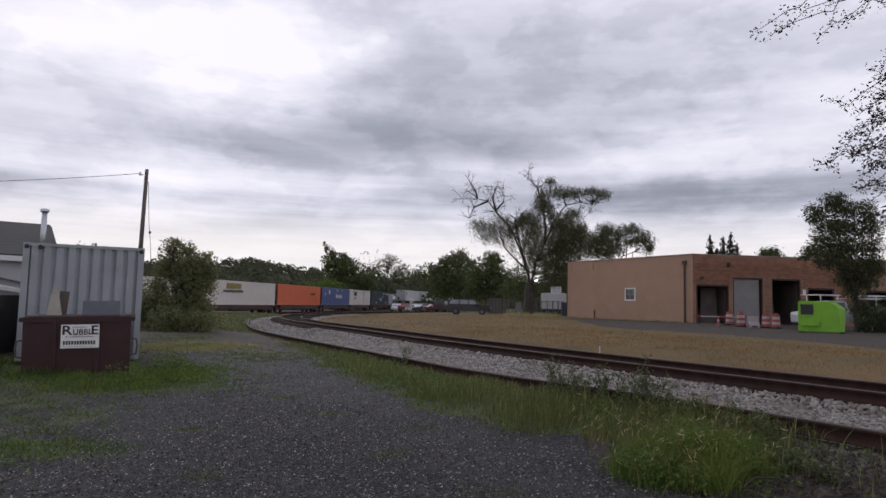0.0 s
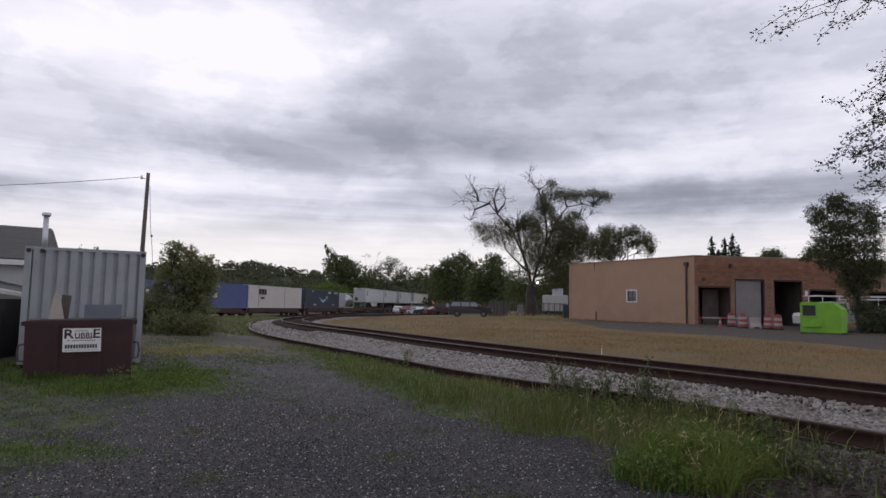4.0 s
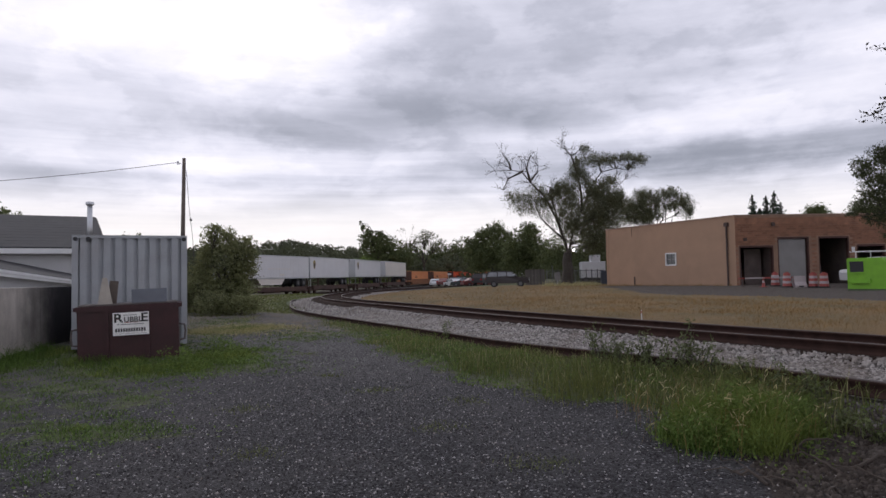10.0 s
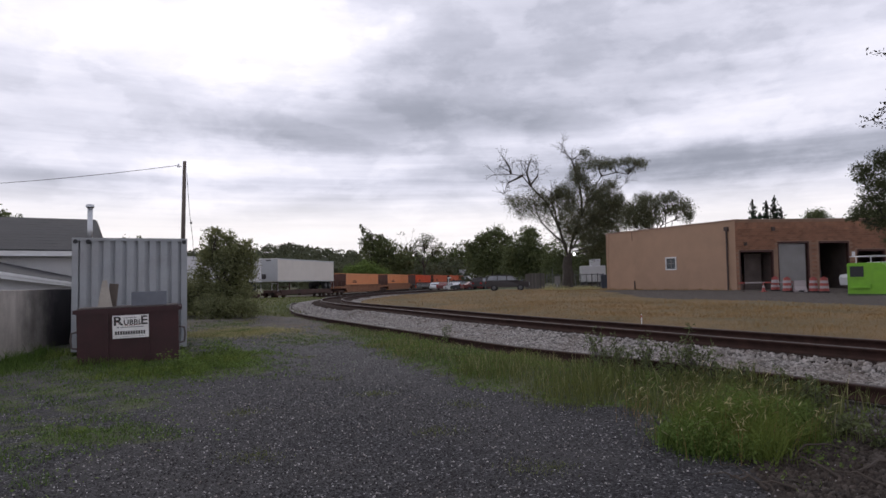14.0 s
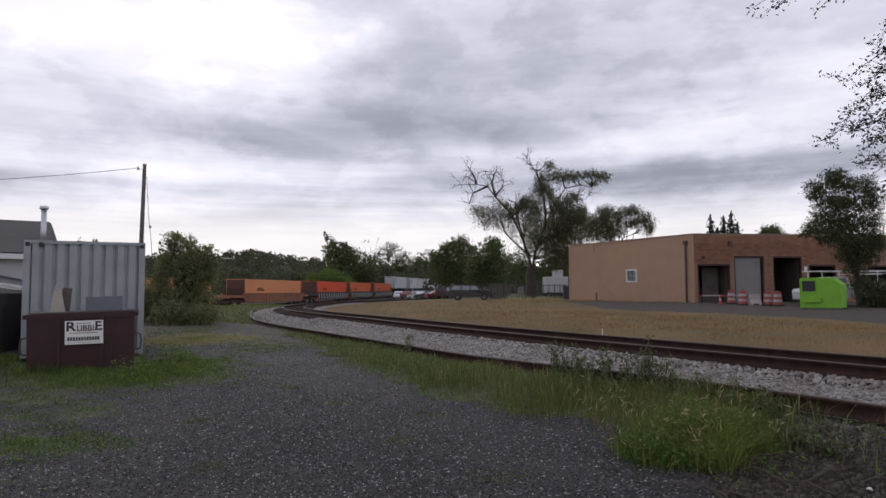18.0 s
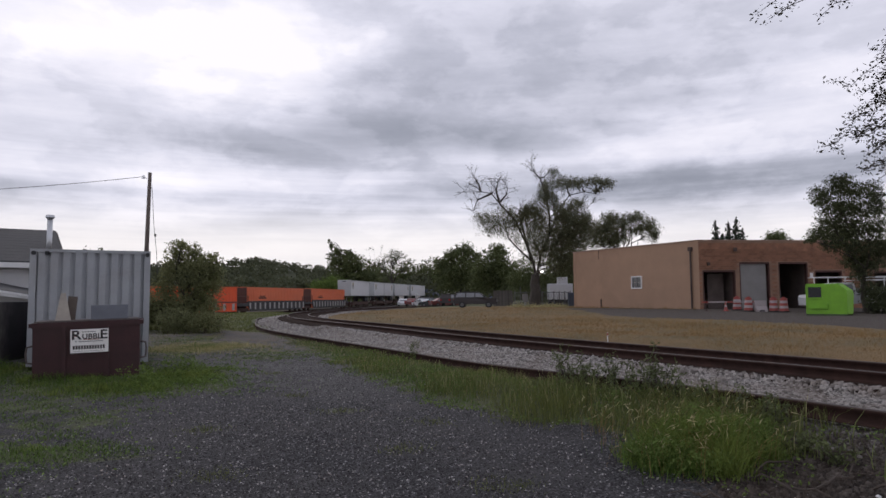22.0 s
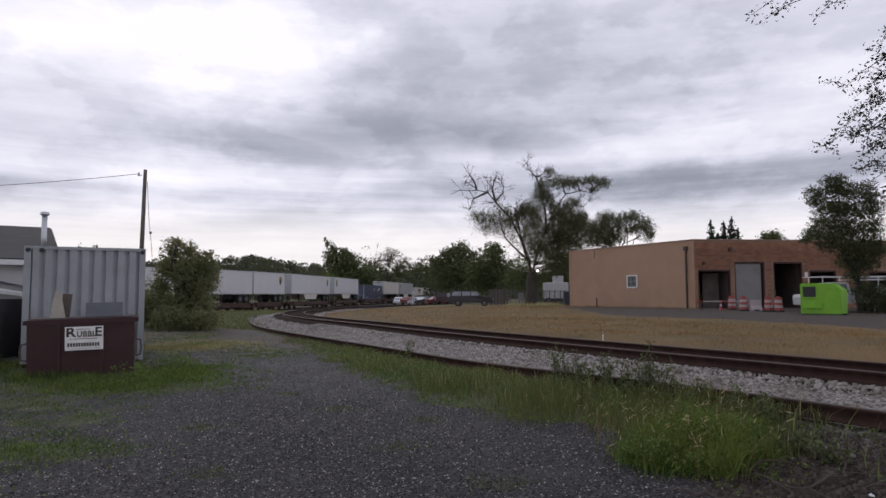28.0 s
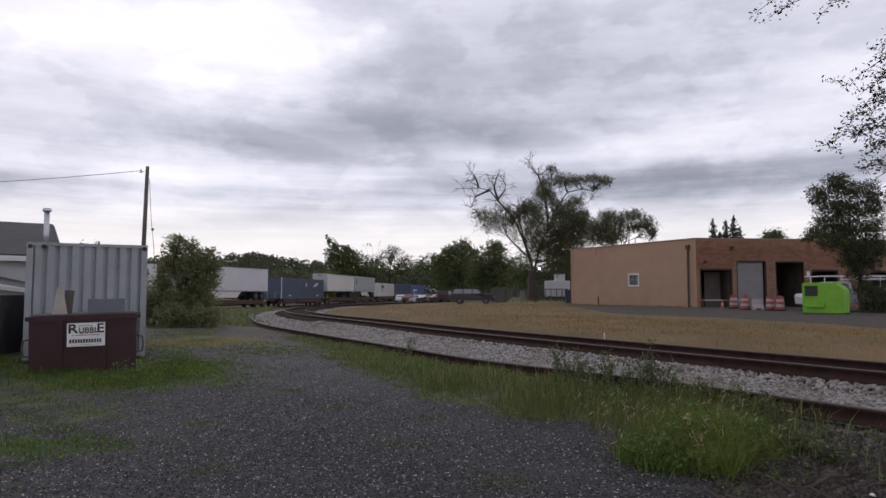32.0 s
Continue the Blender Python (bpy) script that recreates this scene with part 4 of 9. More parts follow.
def container_load(u, material, label, z0=1.1, length=16.15, height=2.9, style=""):
    ob = rider("shipping_container", u, length, label, "container", "containers on the train")
    L, Wd, z1 = length, 2.6, z0 + height
    bm = bmesh.new()
    ribbed_box(bm, -L / 2 + 0.1, L / 2 - 0.1, -Wd / 2 + 0.02, Wd / 2 - 0.02, z0 + 0.1, z1 - 0.08, 0.45, 0.03)
    part("body", bm, M[material], ob)
    bm = bmesh.new()
    frame_bars(bm, L, Wd, z0, z1)
    part("corner_frame", bm, M[material], ob)
    if style in ("orange", "tag", "blue"):
        part("front_end", quick((-L / 2 - 0.02, -Wd / 2 + 0.06, z0 + 0.06, -L / 2 + 0.005, Wd / 2 - 0.06, z1 - 0.06)), M["box_end"], ob, "dark brown front end")
    bm = bmesh.new()
    for y in (-0.9, -0.35, 0.35, 0.9):
        tube(bm, [(L / 2 + 0.015, y, z0 + 0.15), (L / 2 + 0.015, y, z1 - 0.15)], 0.03, 6)
    part("door_bars", bm, M["galvanised"], ob)
    y = -Wd / 2 - 0.012
    if style == "yellow":
        marks(ob, "emblem", [(-3.3, z1 - 0.95, -0.2, z1 - 0.3)], M["emblem_gold"], y, "faded yellow panel")
        marks(ob, "lettering", [(-3.9 + 0.47 * i, z1 - 1.42 + 0.05 * (i % 2), -3.55 + 0.47 * i, z1 - 1.12) for i in range(9)], M["ink"], y, "dark bars of lettering")
    if style == "blue":
        marks(ob, "lettering", [(-0.5 + 0.62 * i, z0 + 1.2, -0.05 + 0.62 * i, z0 + (1.95 if i == 0 else 1.75)) for i in range(6)], M["box_white"], y, "white bars of lettering")
        bm = bmesh.new()
        for x, r in ((-4.2, 0.38),):
            tube(bm, [(x, y - 0.006, z1 - 0.75), (x, y + 0.01, z1 - 0.75)], r, 20)
        part("emblem", bm, M["trailer_white"], ob, "round pale emblem")
        marks(ob, "plate", [(-6.6, z1 - 1.35, -6.25, z1 - 0.95), (0.1, z1 - 0.65, 0.4, z1 - 0.25), (3.2, z1 - 0.5, 3.4, z1 - 0.3)], M["box_white"], y, "white plates")
    if style == "white":
        marks(ob, "lettering", [(-4.9, z1 - 1.15, -4.3, z1 - 0.45), (-4.2, z1 - 1.15, -3.6, z1 - 0.45), (-3.5, z1 - 1.15, -2.9, z1 - 0.45), (-4.4, z1 - 1.75, -3.4, z1 - 1.5)], M["ink"], y, "dark bars of lettering")
        marks(ob, "seam", [(-4.95 - 0.05, z0 + 0.1, -4.95, z1 - 0.1), (2.5, z0 + 0.1, 2.56, z1 - 0.1)], M["ink"], y + 0.006, "dark panel seams")
    if style == "navy":
        pts = [(-1.9 + 3.6 * k / 14, 0, z0 + 1.05 + 0.75 * (2 * k / 14 - 0.95) ** 2) for k in range(15)]
        bm = bmesh.new()
        for k in range(14):
            w0, w1 = 0.05 + 0.16 * math.sin(math.pi * k / 14), 0.05 + 0.16 * math.sin(math.pi * (k + 1) / 14)
            (xa, _, za), (xb, _, zb) = pts[k], pts[k + 1]
            bm.faces.new([bm.verts.new(c) for c in ((xa, y - 0.004, za - w0), (xb, y - 0.004, zb - w1), (xb, y - 0.004, zb + w1), (xa, y - 0.004, za + w0))])
        box(bm, 1.2, y - 0.008, z0 + 1.75, 2.0, y - 0.002, z0 + 1.88)
        box(bm, 1.8, y - 0.008, z0 + 1.25, 1.95, y - 0.002, z0 + 1.75)
        part("emblem", bm, M["emblem_sky"], ob, "pale blue curved emblem")
        marks(ob, "lettering", [(2.3 + 0.42 * i, z1 - 0.62, 2.6 + 0.42 * i, z1 - 0.25) for i in range(3)] + [(5.3 + 0.5 * i, z1 - 0.6, 5.65 + 0.5 * i, z1 - 0.3) for i in range(4)] + [(-4.6, z0 + 0.4, -3.4, z0 + 0.55), (4.3, z0 + 0.4, 5.5, z0 + 0.55), (-5.4 + 0, z1 - 0.4, -4.6, z1 - 0.28)], M["box_white"], y, "white bars of lettering")
    if style == "slate":
        marks(ob, "edge", [(-L / 2, z0, -L / 2 + 0.2, z1)], M["box_white"], y, "white end post")
        marks(ob, "lettering", [(0.6, z1 - 1.15, 1.0, z1 - 0.65), (3.6, z1 - 1.2, 4.1, z1 - 0.95), (4.2, z1 - 1.1, 4.8, z1 - 0.7), (4.9, z1 - 0.95, 5.5, z1 - 0.5), (-5.5, z0 + 0.35, -4.6, z0 + 0.5), (4.8, z0 + 0.35, 5.7, z0 + 0.5)], M["box_white"], y, "white bars of lettering")
    if style == "orange":
        marks(ob, "lettering", [(-5.2, z0 + 1.45, -3.2, z0 + 1.62), (-5.0, z0 + 1.7, -3.5, z0 + 1.82)], M["car_steel"], y, "dark bars of lettering")
    if style == "tag":
        marks(ob, "lettering", [(3.6, z0 + 1.55, 5.6, z0 + 1.68), (4.2, z0 + 1.72, 5.9, z0 + 1.84)], M["car_steel"], y, "dark bars of lettering")
    return ob


def spine_car(u, length, label):
    """A low platform car under one container or trailer."""
    ob = rider("spine_car", u, length, label, "freight car", "cars of the train")
    h = length / 2
    part("sill", quick((-h + 0.3, -0.55, 0.75, h - 0.3, 0.55, 1.04)), M["car_steel"], ob)
    bm = bmesh.new()
    for sy in (-1, 1):
        box(bm, -h + 1.2, min(sy * 1.05, sy * 1.3), 0.52, h - 1.2, max(sy * 1.05, sy * 1.3), 1.05)
    part("side_sill", bm, M["car_steel"], ob)
    bm = bmesh.new()
    for x in np.linspace(-h + 1.5, h - 1.5, 7):
        box(bm, x - 0.12, -1.3, 0.82, x + 0.12, 1.3, 0.98)
    tagged(part("cross_bearers", bm, M["car_steel"], ob), kind="stuff")
    part("brake_box", quick((-1.6, -1.0, 0.32, 1.8, -0.6, 0.74)), M["car_steel"], ob)
    part("centre_beam", quick((-h + 0.6, -0.3, 0.35, h - 0.6, 0.3, 0.745)), M["tie"], ob, "deep dark centre beam")
    for sx in (-1, 1):
        bm = bmesh.new()
        tube(bm, [(sx * (h - 0.35), -1.25, 0.9), (sx * (h - 0.35), -1.25, 1.9), (sx * (h - 0.35), -0.4, 1.9), (sx * (h - 0.35), -0.4, 0.9)], 0.025, 5)
        part("hand_rail", bm, M["galvanised"], ob)
    for x in (-h + 1.7, h - 1.7):
        wheelset(ob, x)
    return ob


def well_car(u, length, material, posts, label):
    ob = rider("well_car", u, length, label, "freight car", "cars of the train")
    h = length / 2
    for sy in (-1, 1):
        bm = bmesh.new()
        a, b = sorted((sy * 1.36, sy * 1.5))
        outline = [(-h + 2.6, 0.35), (h - 2.6, 0.35), (h - 1.9, 1.1), (h - 1.9, 1.42), (-h + 1.9, 1.42), (-h + 1.9, 1.1)]
        va = [bm.verts.new((x, a, z)) for x, z in outline]
        vb = [bm.verts.new((x, b, z)) for x, z in outline]
        k = len(outline)
        for i in range(k):
            bm.faces.new((va[i], va[(i + 1) % k], vb[(i + 1) % k], vb[i]))
        bm.faces.new(va)
        bm.faces.new(vb[::-1])
        side = part("side", bm, M[material], ob)
        y0, y1 = sorted((sy * 1.5, sy * 1.57))
        n = int(length / (1.5 if posts else 0.95))
        w = 0.17 if posts else 0.06
        rib = mesh_of(quick((-w, y0, 0.5, w, y1, 1.3)), "rib", M["well_post" if posts else material])
        for i in range(n):
            x = -h + 2.4 + (length - 4.8) * i / (n - 1)
            piece("rib", rib, side, pose(x, 0, 0))
        part("top_rail", quick((-h + 1.8, y0 - 0.03, 1.40, h - 1.8, y1, 1.52)), M["well_grey" if posts else material], side)
    part("floor", quick((-h + 2.5, -1.36, 0.28, h - 2.5, 1.36, 0.34)), M[material], ob)
    for sx in (-1, 1):
        x0, x1 = sorted((sx * (h - 2.3), sx * (h - 0.1)))
        end = part("end_platform", quick((x0, -1.45, 0.95, x1, 1.45, 1.25)), M[material], ob)
        bm = bmesh.new()
        x = sx * (h - 2.2)
        for y in (-1.3, -0.65, 0, 0.65, 1.3):
            box(bm, x - 0.06, y - 0.05, 1.25, x + 0.06, y + 0.05, 2.2)
        box(bm, x - 0.06, -1.35, 2.1, x + 0.06, 1.35, 2.2)
        for y in (-1.35, 1.35):
            tube(bm, [(sx * (h - 0.3), y, 1.25), (sx * (h - 0.3), y, 2.1), (x, y, 2.15)], 0.03, 5)
        part("end_rails", bm, M["car_steel"], end, "dark end railing and ladder")
        wheelset(ob, sx * (h - 1.2))
    return ob


def trailer(u, length, label, material="trailer_white", emblem="front", skirt=False, rear_wheels=True, dots=False):
    ob = rider("semi_trailer", u, length, label, "trailer", "trailers on the train")
    h, z0, z1 = length / 2, 2.12, 5.02
    bm = bmesh.new()
    box(bm, -h, -1.27, z0, h, 1.27, z1)
    part("body", bm, M[material], ob, bevel=0.04)
    bm = bmesh.new()
    for sy in (-1, 1):
        for z in (z0, z1 - 0.14):
            y0, y1 = sorted((sy * 1.26, sy * 1.30))
            box(bm, -h, y0, z, h, y1, z + 0.14)
    part("side_rails", bm, M["galvanised"], ob)
    bm = bmesh.new()
    x = -h + 0.6
    while x < h - 0.3:
        for sy in (-1, 1):
            y0, y1 = sorted((sy * 1.268, sy * 1.28))
            box(bm, x - 0.02, y0, z0 + 0.14, x + 0.02, y1, z1 - 0.14)
        x += 0.61
    tagged(part("panel_seams", bm, M[material], ob), kind="stuff")
    part("front_panel", quick((-h - 0.03, -1.25, z0 + 0.04, -h + 0.002, 1.25, z1 - 0.04)), M["trailer_grey"], ob, "grey front panel")
    part("vent_plate", quick((-h - 0.07, -0.35, z1 - 0.3, -h - 0.005, 0.35, z1 - 0.16), (-h - 0.08, 0.35, z0 + 0.35, -h - 0.05, 0.95, z0 + 0.95)), M["ink"], ob)
    wx = h - 1.9 if rear_wheels else -h + 1.9
    for dx in (-0.65, 0.65):
        for sy in (-1, 1):
            bm = bmesh.new()
            y0, y1 = sorted((sy * 0.75, sy * 1.25))
            tube(bm, [(wx + dx, y0, 1.54), (wx + dx, y1, 1.54)], 0.5, 16)
            wheel = part("wheel", bm, M["tyre"], ob)
            bm = bmesh.new()
            tube(bm, [(wx + dx, sy * 1.2, 1.54), (wx + dx, sy * 1.262, 1.54)], 0.24, 12)
            part("rim", bm, M["rim"], wheel)
    part("chassis", quick((wx - 1.5, -0.55, 1.55, wx + 1.5, 0.55, 2.12)), M["black_plastic"], ob)
    gx = -wx * 0.72
    bm = quick((gx - 0.08, -0.95, 1.04, gx + 0.08, -0.8, 2.12), (gx - 0.08, 0.8, 1.04, gx + 0.08, 0.95, 2.12), (gx - 0.04, -0.8, 1.4, gx + 0.04, 0.8, 1.5))
    part("landing_gear", bm, M["car_steel"], ob)
    if skirt:
        bm = bmesh.new()
        for sy in (-1, 1):
            y0, y1 = sorted((sy * 1.18, sy * 1.24))
            outline = [(-2.6, 1.35), (1.6, 1.35), (2.4, 2.11), (-3.4, 2.11)]
            va = [bm.verts.new((xx, y0, zz)) for xx, zz in outline]
            vb = [bm.verts.new((xx, y1, zz)) for xx, zz in outline]
            for i in range(4):
                bm.faces.new((va[i], va[(i + 1) % 4], vb[(i + 1) % 4], vb[i]))
            bm.faces.new(va)
            bm.faces.new(vb[::-1])
        part("skirt", bm, M["box_white"], ob, "white side skirt")
    y = -1.27 - 0.012
    ex = {"front": -h + 1.3, "rear": h - 1.3, "": None}[emblem]
    if ex is not None:
        bm = bmesh.new()
        outline = [(-0.36, 0.55), (-0.36, 0.0), (-0.22, -0.4), (0, -0.6), (0.22, -0.4), (0.36, 0.0), (0.36, 0.55), (0, 0.66)]
        bm.faces.new([bm.verts.new((ex + u_, y, 3.9 + v_)) for u_, v_ in outline])
        badge = part("emblem", bm, M["emblem_gold"], ob, "gold and brown shield shape")
        bm = bmesh.new()
        bm.faces.new([bm.verts.new((ex + u_, y - 0.006, 3.9 + v_)) for u_, v_ in [(-0.3, 0.0), (-0.18, -0.32), (0, -0.48), (0.18, -0.32), (0.3, 0.0), (0.3, 0.28), (-0.3, 0.16)]])
        part("emblem_field", bm, M["emblem_brown"], badge)
    if dots:
        marks(ob, "lettering", [(-1.2 + 0.55 * i, 3.25 + 0.03 * (i % 2), -0.9 + 0.55 * i, 3.4) for i in range(9)] + [(1.2, 2.5, 2.2, 2.68)], M["box_white"], y, "pale bars of lettering")
    return ob


def tank_container(u, label):
    ob = rider("tank_container", u, 6.06, label, "container", "containers on the train")
    bm = bmesh.new()
    frame_bars(bm, 6.06, 2.44, 1.1, 3.7, 0.14)
    part("frame", bm, M["trailer_grey"], ob)
    bm = bmesh.new()
    tube(bm, [(-2.85, 0, 2.4), (-2.7, 0, 2.4), (2.7, 0, 2.4), (2.85, 0, 2.4)], [0.6, 1.1, 1.1, 0.6], 24)
    part("tank", bm, M["tank"], ob, "bright steel tank", smooth=True)
    part("end_plate", quick((-3.03, -1.05, 1.3, -2.95, 1.05, 3.5)), M["trailer_grey"], ob)
    part("walkway", quick((-1.6, -0.5, 3.62, 1.6, 0.5, 3.68)), M["galvanised"], ob)
    return ob


def build_train():
    flat = "low dark brown spine car under its load"
    for u, mat, label, style in ((-26.0, "box_white", "white container with grey frame on a spine car", ""), (-8.7, "box_white", "plain white container on a spine car", ""),
                                 (8.1, "box_white", "white container with a yellow panel on a spine car", "yellow"), (25.2, "box_orange", "orange container on a spine car", "tag"),
                                 (42.2, "box_blue", "blue container with white lettering on a spine car", "blue"), (58.7, "box_white", "cream white container with dark lettering", "white"),
                                 (76.5, "box_navy", "dark navy container with a pale curved emblem", "navy"), (364.2, "box_slate", "slate blue container with white marks", "slate"),
                                 (417.8, "box_white", "white container with dark lettering far along the train", "white"), (436.0, "box_slate", "dark slate container far along the train", ""),
                                 (453.0, "box_blue", "blue container far along the train", ""), (470.0, "trailer_grey", "grey container far along the train", "")):
        spine_car(u - 0.35, 16.85, flat)
        container_load(u, mat, label, style=style)
    spine_car(94.2, 17.4, "low dark brown car, half empty, with a tank on it")
    tank_container(97.0, "grey framed steel tank container")
    for u, L, label, em, skirt, mat, dots in ((112.1, 15.9, "white semi-trailer with a shield emblem and skirt", "front", True, "trailer_white", True), (128.7, 13.6, "white semi-trailer with a shield emblem", "front", False, "trailer_white", False),
                                              (145.3, 13.7, "white semi-trailer with a shield emblem", "front", False, "trailer_white", False), (162.6, 16.0, "plain bright white semi-trailer, last before the well cars", "", False, "box_white", False),
                                              (288.1, 13.4, "white semi-trailer with a shield emblem", "front", False, "trailer_white", False), (305.9, 8.53, "short white trailer with a shield emblem", "front", False, "trailer_white", False),
                                              (314.8, 8.53, "short white trailer with an emblem at its rear", "rear", False, "trailer_white", False), (325.6, 16.1, "white semi-trailer with skirt and rear emblem", "rear", True, "trailer_white", True),
                                              (344.2, 16.0, "white semi-trailer with skirt and front emblem", "front", True, "trailer_white", True), (382.2, 16.1, "bright white plain semi-trailer on its car", "", False, "box_white", False),
                                              (399.0, 16.1, "grey white semi-trailer with skirt", "front", True, "trailer_grey", False)):
        spine_car(u - 0.3, L + 0.6, flat)
        trailer(u, L, label, mat, em, skirt, dots=dots)
    for u, box_mat, well, posts, label in ((183.5, "box_pale_orange", "well_orange", False, "pale orange container in a well car"), (206.4, "box_pale_orange", "well_orange", False, "pale orange container in a well car"),
                                           (229.3, "box_red", "well_grey", True, "bright red-orange container in a grey well car"), (248.2, "box_orange", "well_grey", True, "orange container in a grey well car"),
                                           (267.5, "box_orange", "well_grey", True, "orange container in a grey well car")):
        gap = 2.0 if not posts else 1.35
        well_car(u - gap - 0.6, 16.15 + 2 * gap + 1.2, well, posts, "grey well car with pale upright posts" if posts else "rusty orange-brown well car")
        container_load(u, box_mat, label, z0=0.36, style="orange")


build_train()


def motions():
    for ob, u, length in RIDERS:
        walk(ob, [(t, train_pose(u, length, t)) for t in np.linspace(0, SECONDS, 41).tolist()])

# ---- storage container, skip and sign ----
def storage_container():
    left, right = Vector((-9.17, 14.55)), Vector((-6.97, 15.64))
    d = (right - left).normalized()
    mid = (left + right) / 2
    ob = thing("storage_container", pose(mid.x, mid.y, 0.21, rz=math.degrees(math.atan2(d.y, d.x))), "pale grey corrugated steel storage container, back end", "container")
    w, h, L, b = 2.44, 2.59, 6.06, 0.13
    bm = bmesh.new()
    for x in (-w / 2, w / 2 - b):
        box(bm, x, 0, 0, x + b, b, h)
        box(bm, x, L - b, 0, x + b, L, h)
        for z in (0, h - b):
            box(bm, x, b, z, x + b, L - b, z + b)
    for y in (0, L - b):
        for z in (0, h - 0.07):
            box(bm, -w / 2 + b, y + 0.01, z, w / 2 - b, y + b - 0.01, z + 0.07)
    part("corner_frame", bm, M["container"], ob)
    # corrugated end: trapezoid waves
    bm = bmesh.new()
    n, x0, x1 = 9, -w / 2 + b, w / 2 - b
    pitch = (x1 - x0) / n
    pts = []
    for i in range(n):
        a = x0 + i * pitch
        pts += [(a, 0.09), (a + 0.07 * pitch, 0.09), (a + 0.13 * pitch, 0.025), (a + 0.66 * pitch, 0.025), (a + pitch, 0.09)]
    lo = [bm.verts.new((x, y, 0.07)) for x, y in pts]
    hi = [bm.verts.new((x, y, h - 0.07)) for x, y in pts]
    for i in range(len(pts) - 1):
        bm.faces.new((lo[i], lo[i + 1], hi[i + 1], hi[i]))
    part("end_wall", bm, M["container"], ob, "corrugated pale grey end wall")
    for x, sgn in ((-w / 2 + 0.06, -1), (w / 2 - 0.06, 1)):
        bm = bmesh.new()
        k, pts = 20, []
        q = (L - 2 * b) / k
        for i in range(k):
            a = b + i * q
            pts += [(a, 0.03), (a + 0.3 * q, 0.03), (a + 0.45 * q, -0.01), (a + 0.85 * q, -0.01), (a + q, 0.03)]
        lo = [bm.verts.new((x + sgn * o, y, b)) for y, o in pts]
        hi = [bm.verts.new((x + sgn * o, y, h - b)) for y, o in pts]
        for i in range(len(pts) - 1):
            bm.faces.new((lo[i], lo[i + 1], hi[i + 1], hi[i]))
        part("side_wall", bm, M["container"], ob)
    part("roof", quick((-w / 2 + 0.02, 0.06, h - 0.05, w / 2 - 0.02, L - 0.06, h - 0.02)), M["container"], ob)
    part("floor", quick((-w / 2 + 0.1, 0.1, 0.02, w / 2 - 0.1, L - 0.1, 0.1)), M["dark_wood"], ob)
    # casting holes are not cut: dark discs stand for the shade inside
    for x, z in ((-w / 2 + 0.07, h - 0.09), (-w / 2 + 0.33, h - 0.09), (w / 2 - 0.07, h - 0.09)):
        bm = bmesh.new()
        tube(bm, [(x, -0.012, z), (x, 0.02, z)], 0.05, 10)
        part("lashing_hole", bm, M["container_dark"], ob, "dark disc for the shade in a casting hole")
    # planks left on the roof
    for i, (x, y, a, ln) in enumerate(((0.35, 1.0, 70, 1.0), (0.75, 0.8, 10, 0.7), (-0.55, 1.2, 5, 1.2))):
        plank = bmesh.new()
        box(plank, -ln / 2, -0.07, 0, ln / 2, 0.07, 0.045)
        me = mesh_of(plank, "plank", M["dead_wood"])
        p = new("plank", me)
        p.matrix_world = ob.matrix_world @ pose(x, y, h - 0.016, 0, 0, a)
        tagged(p, "weathered grey plank lying on a container roof", "plank", "planks on the container")
    return ob


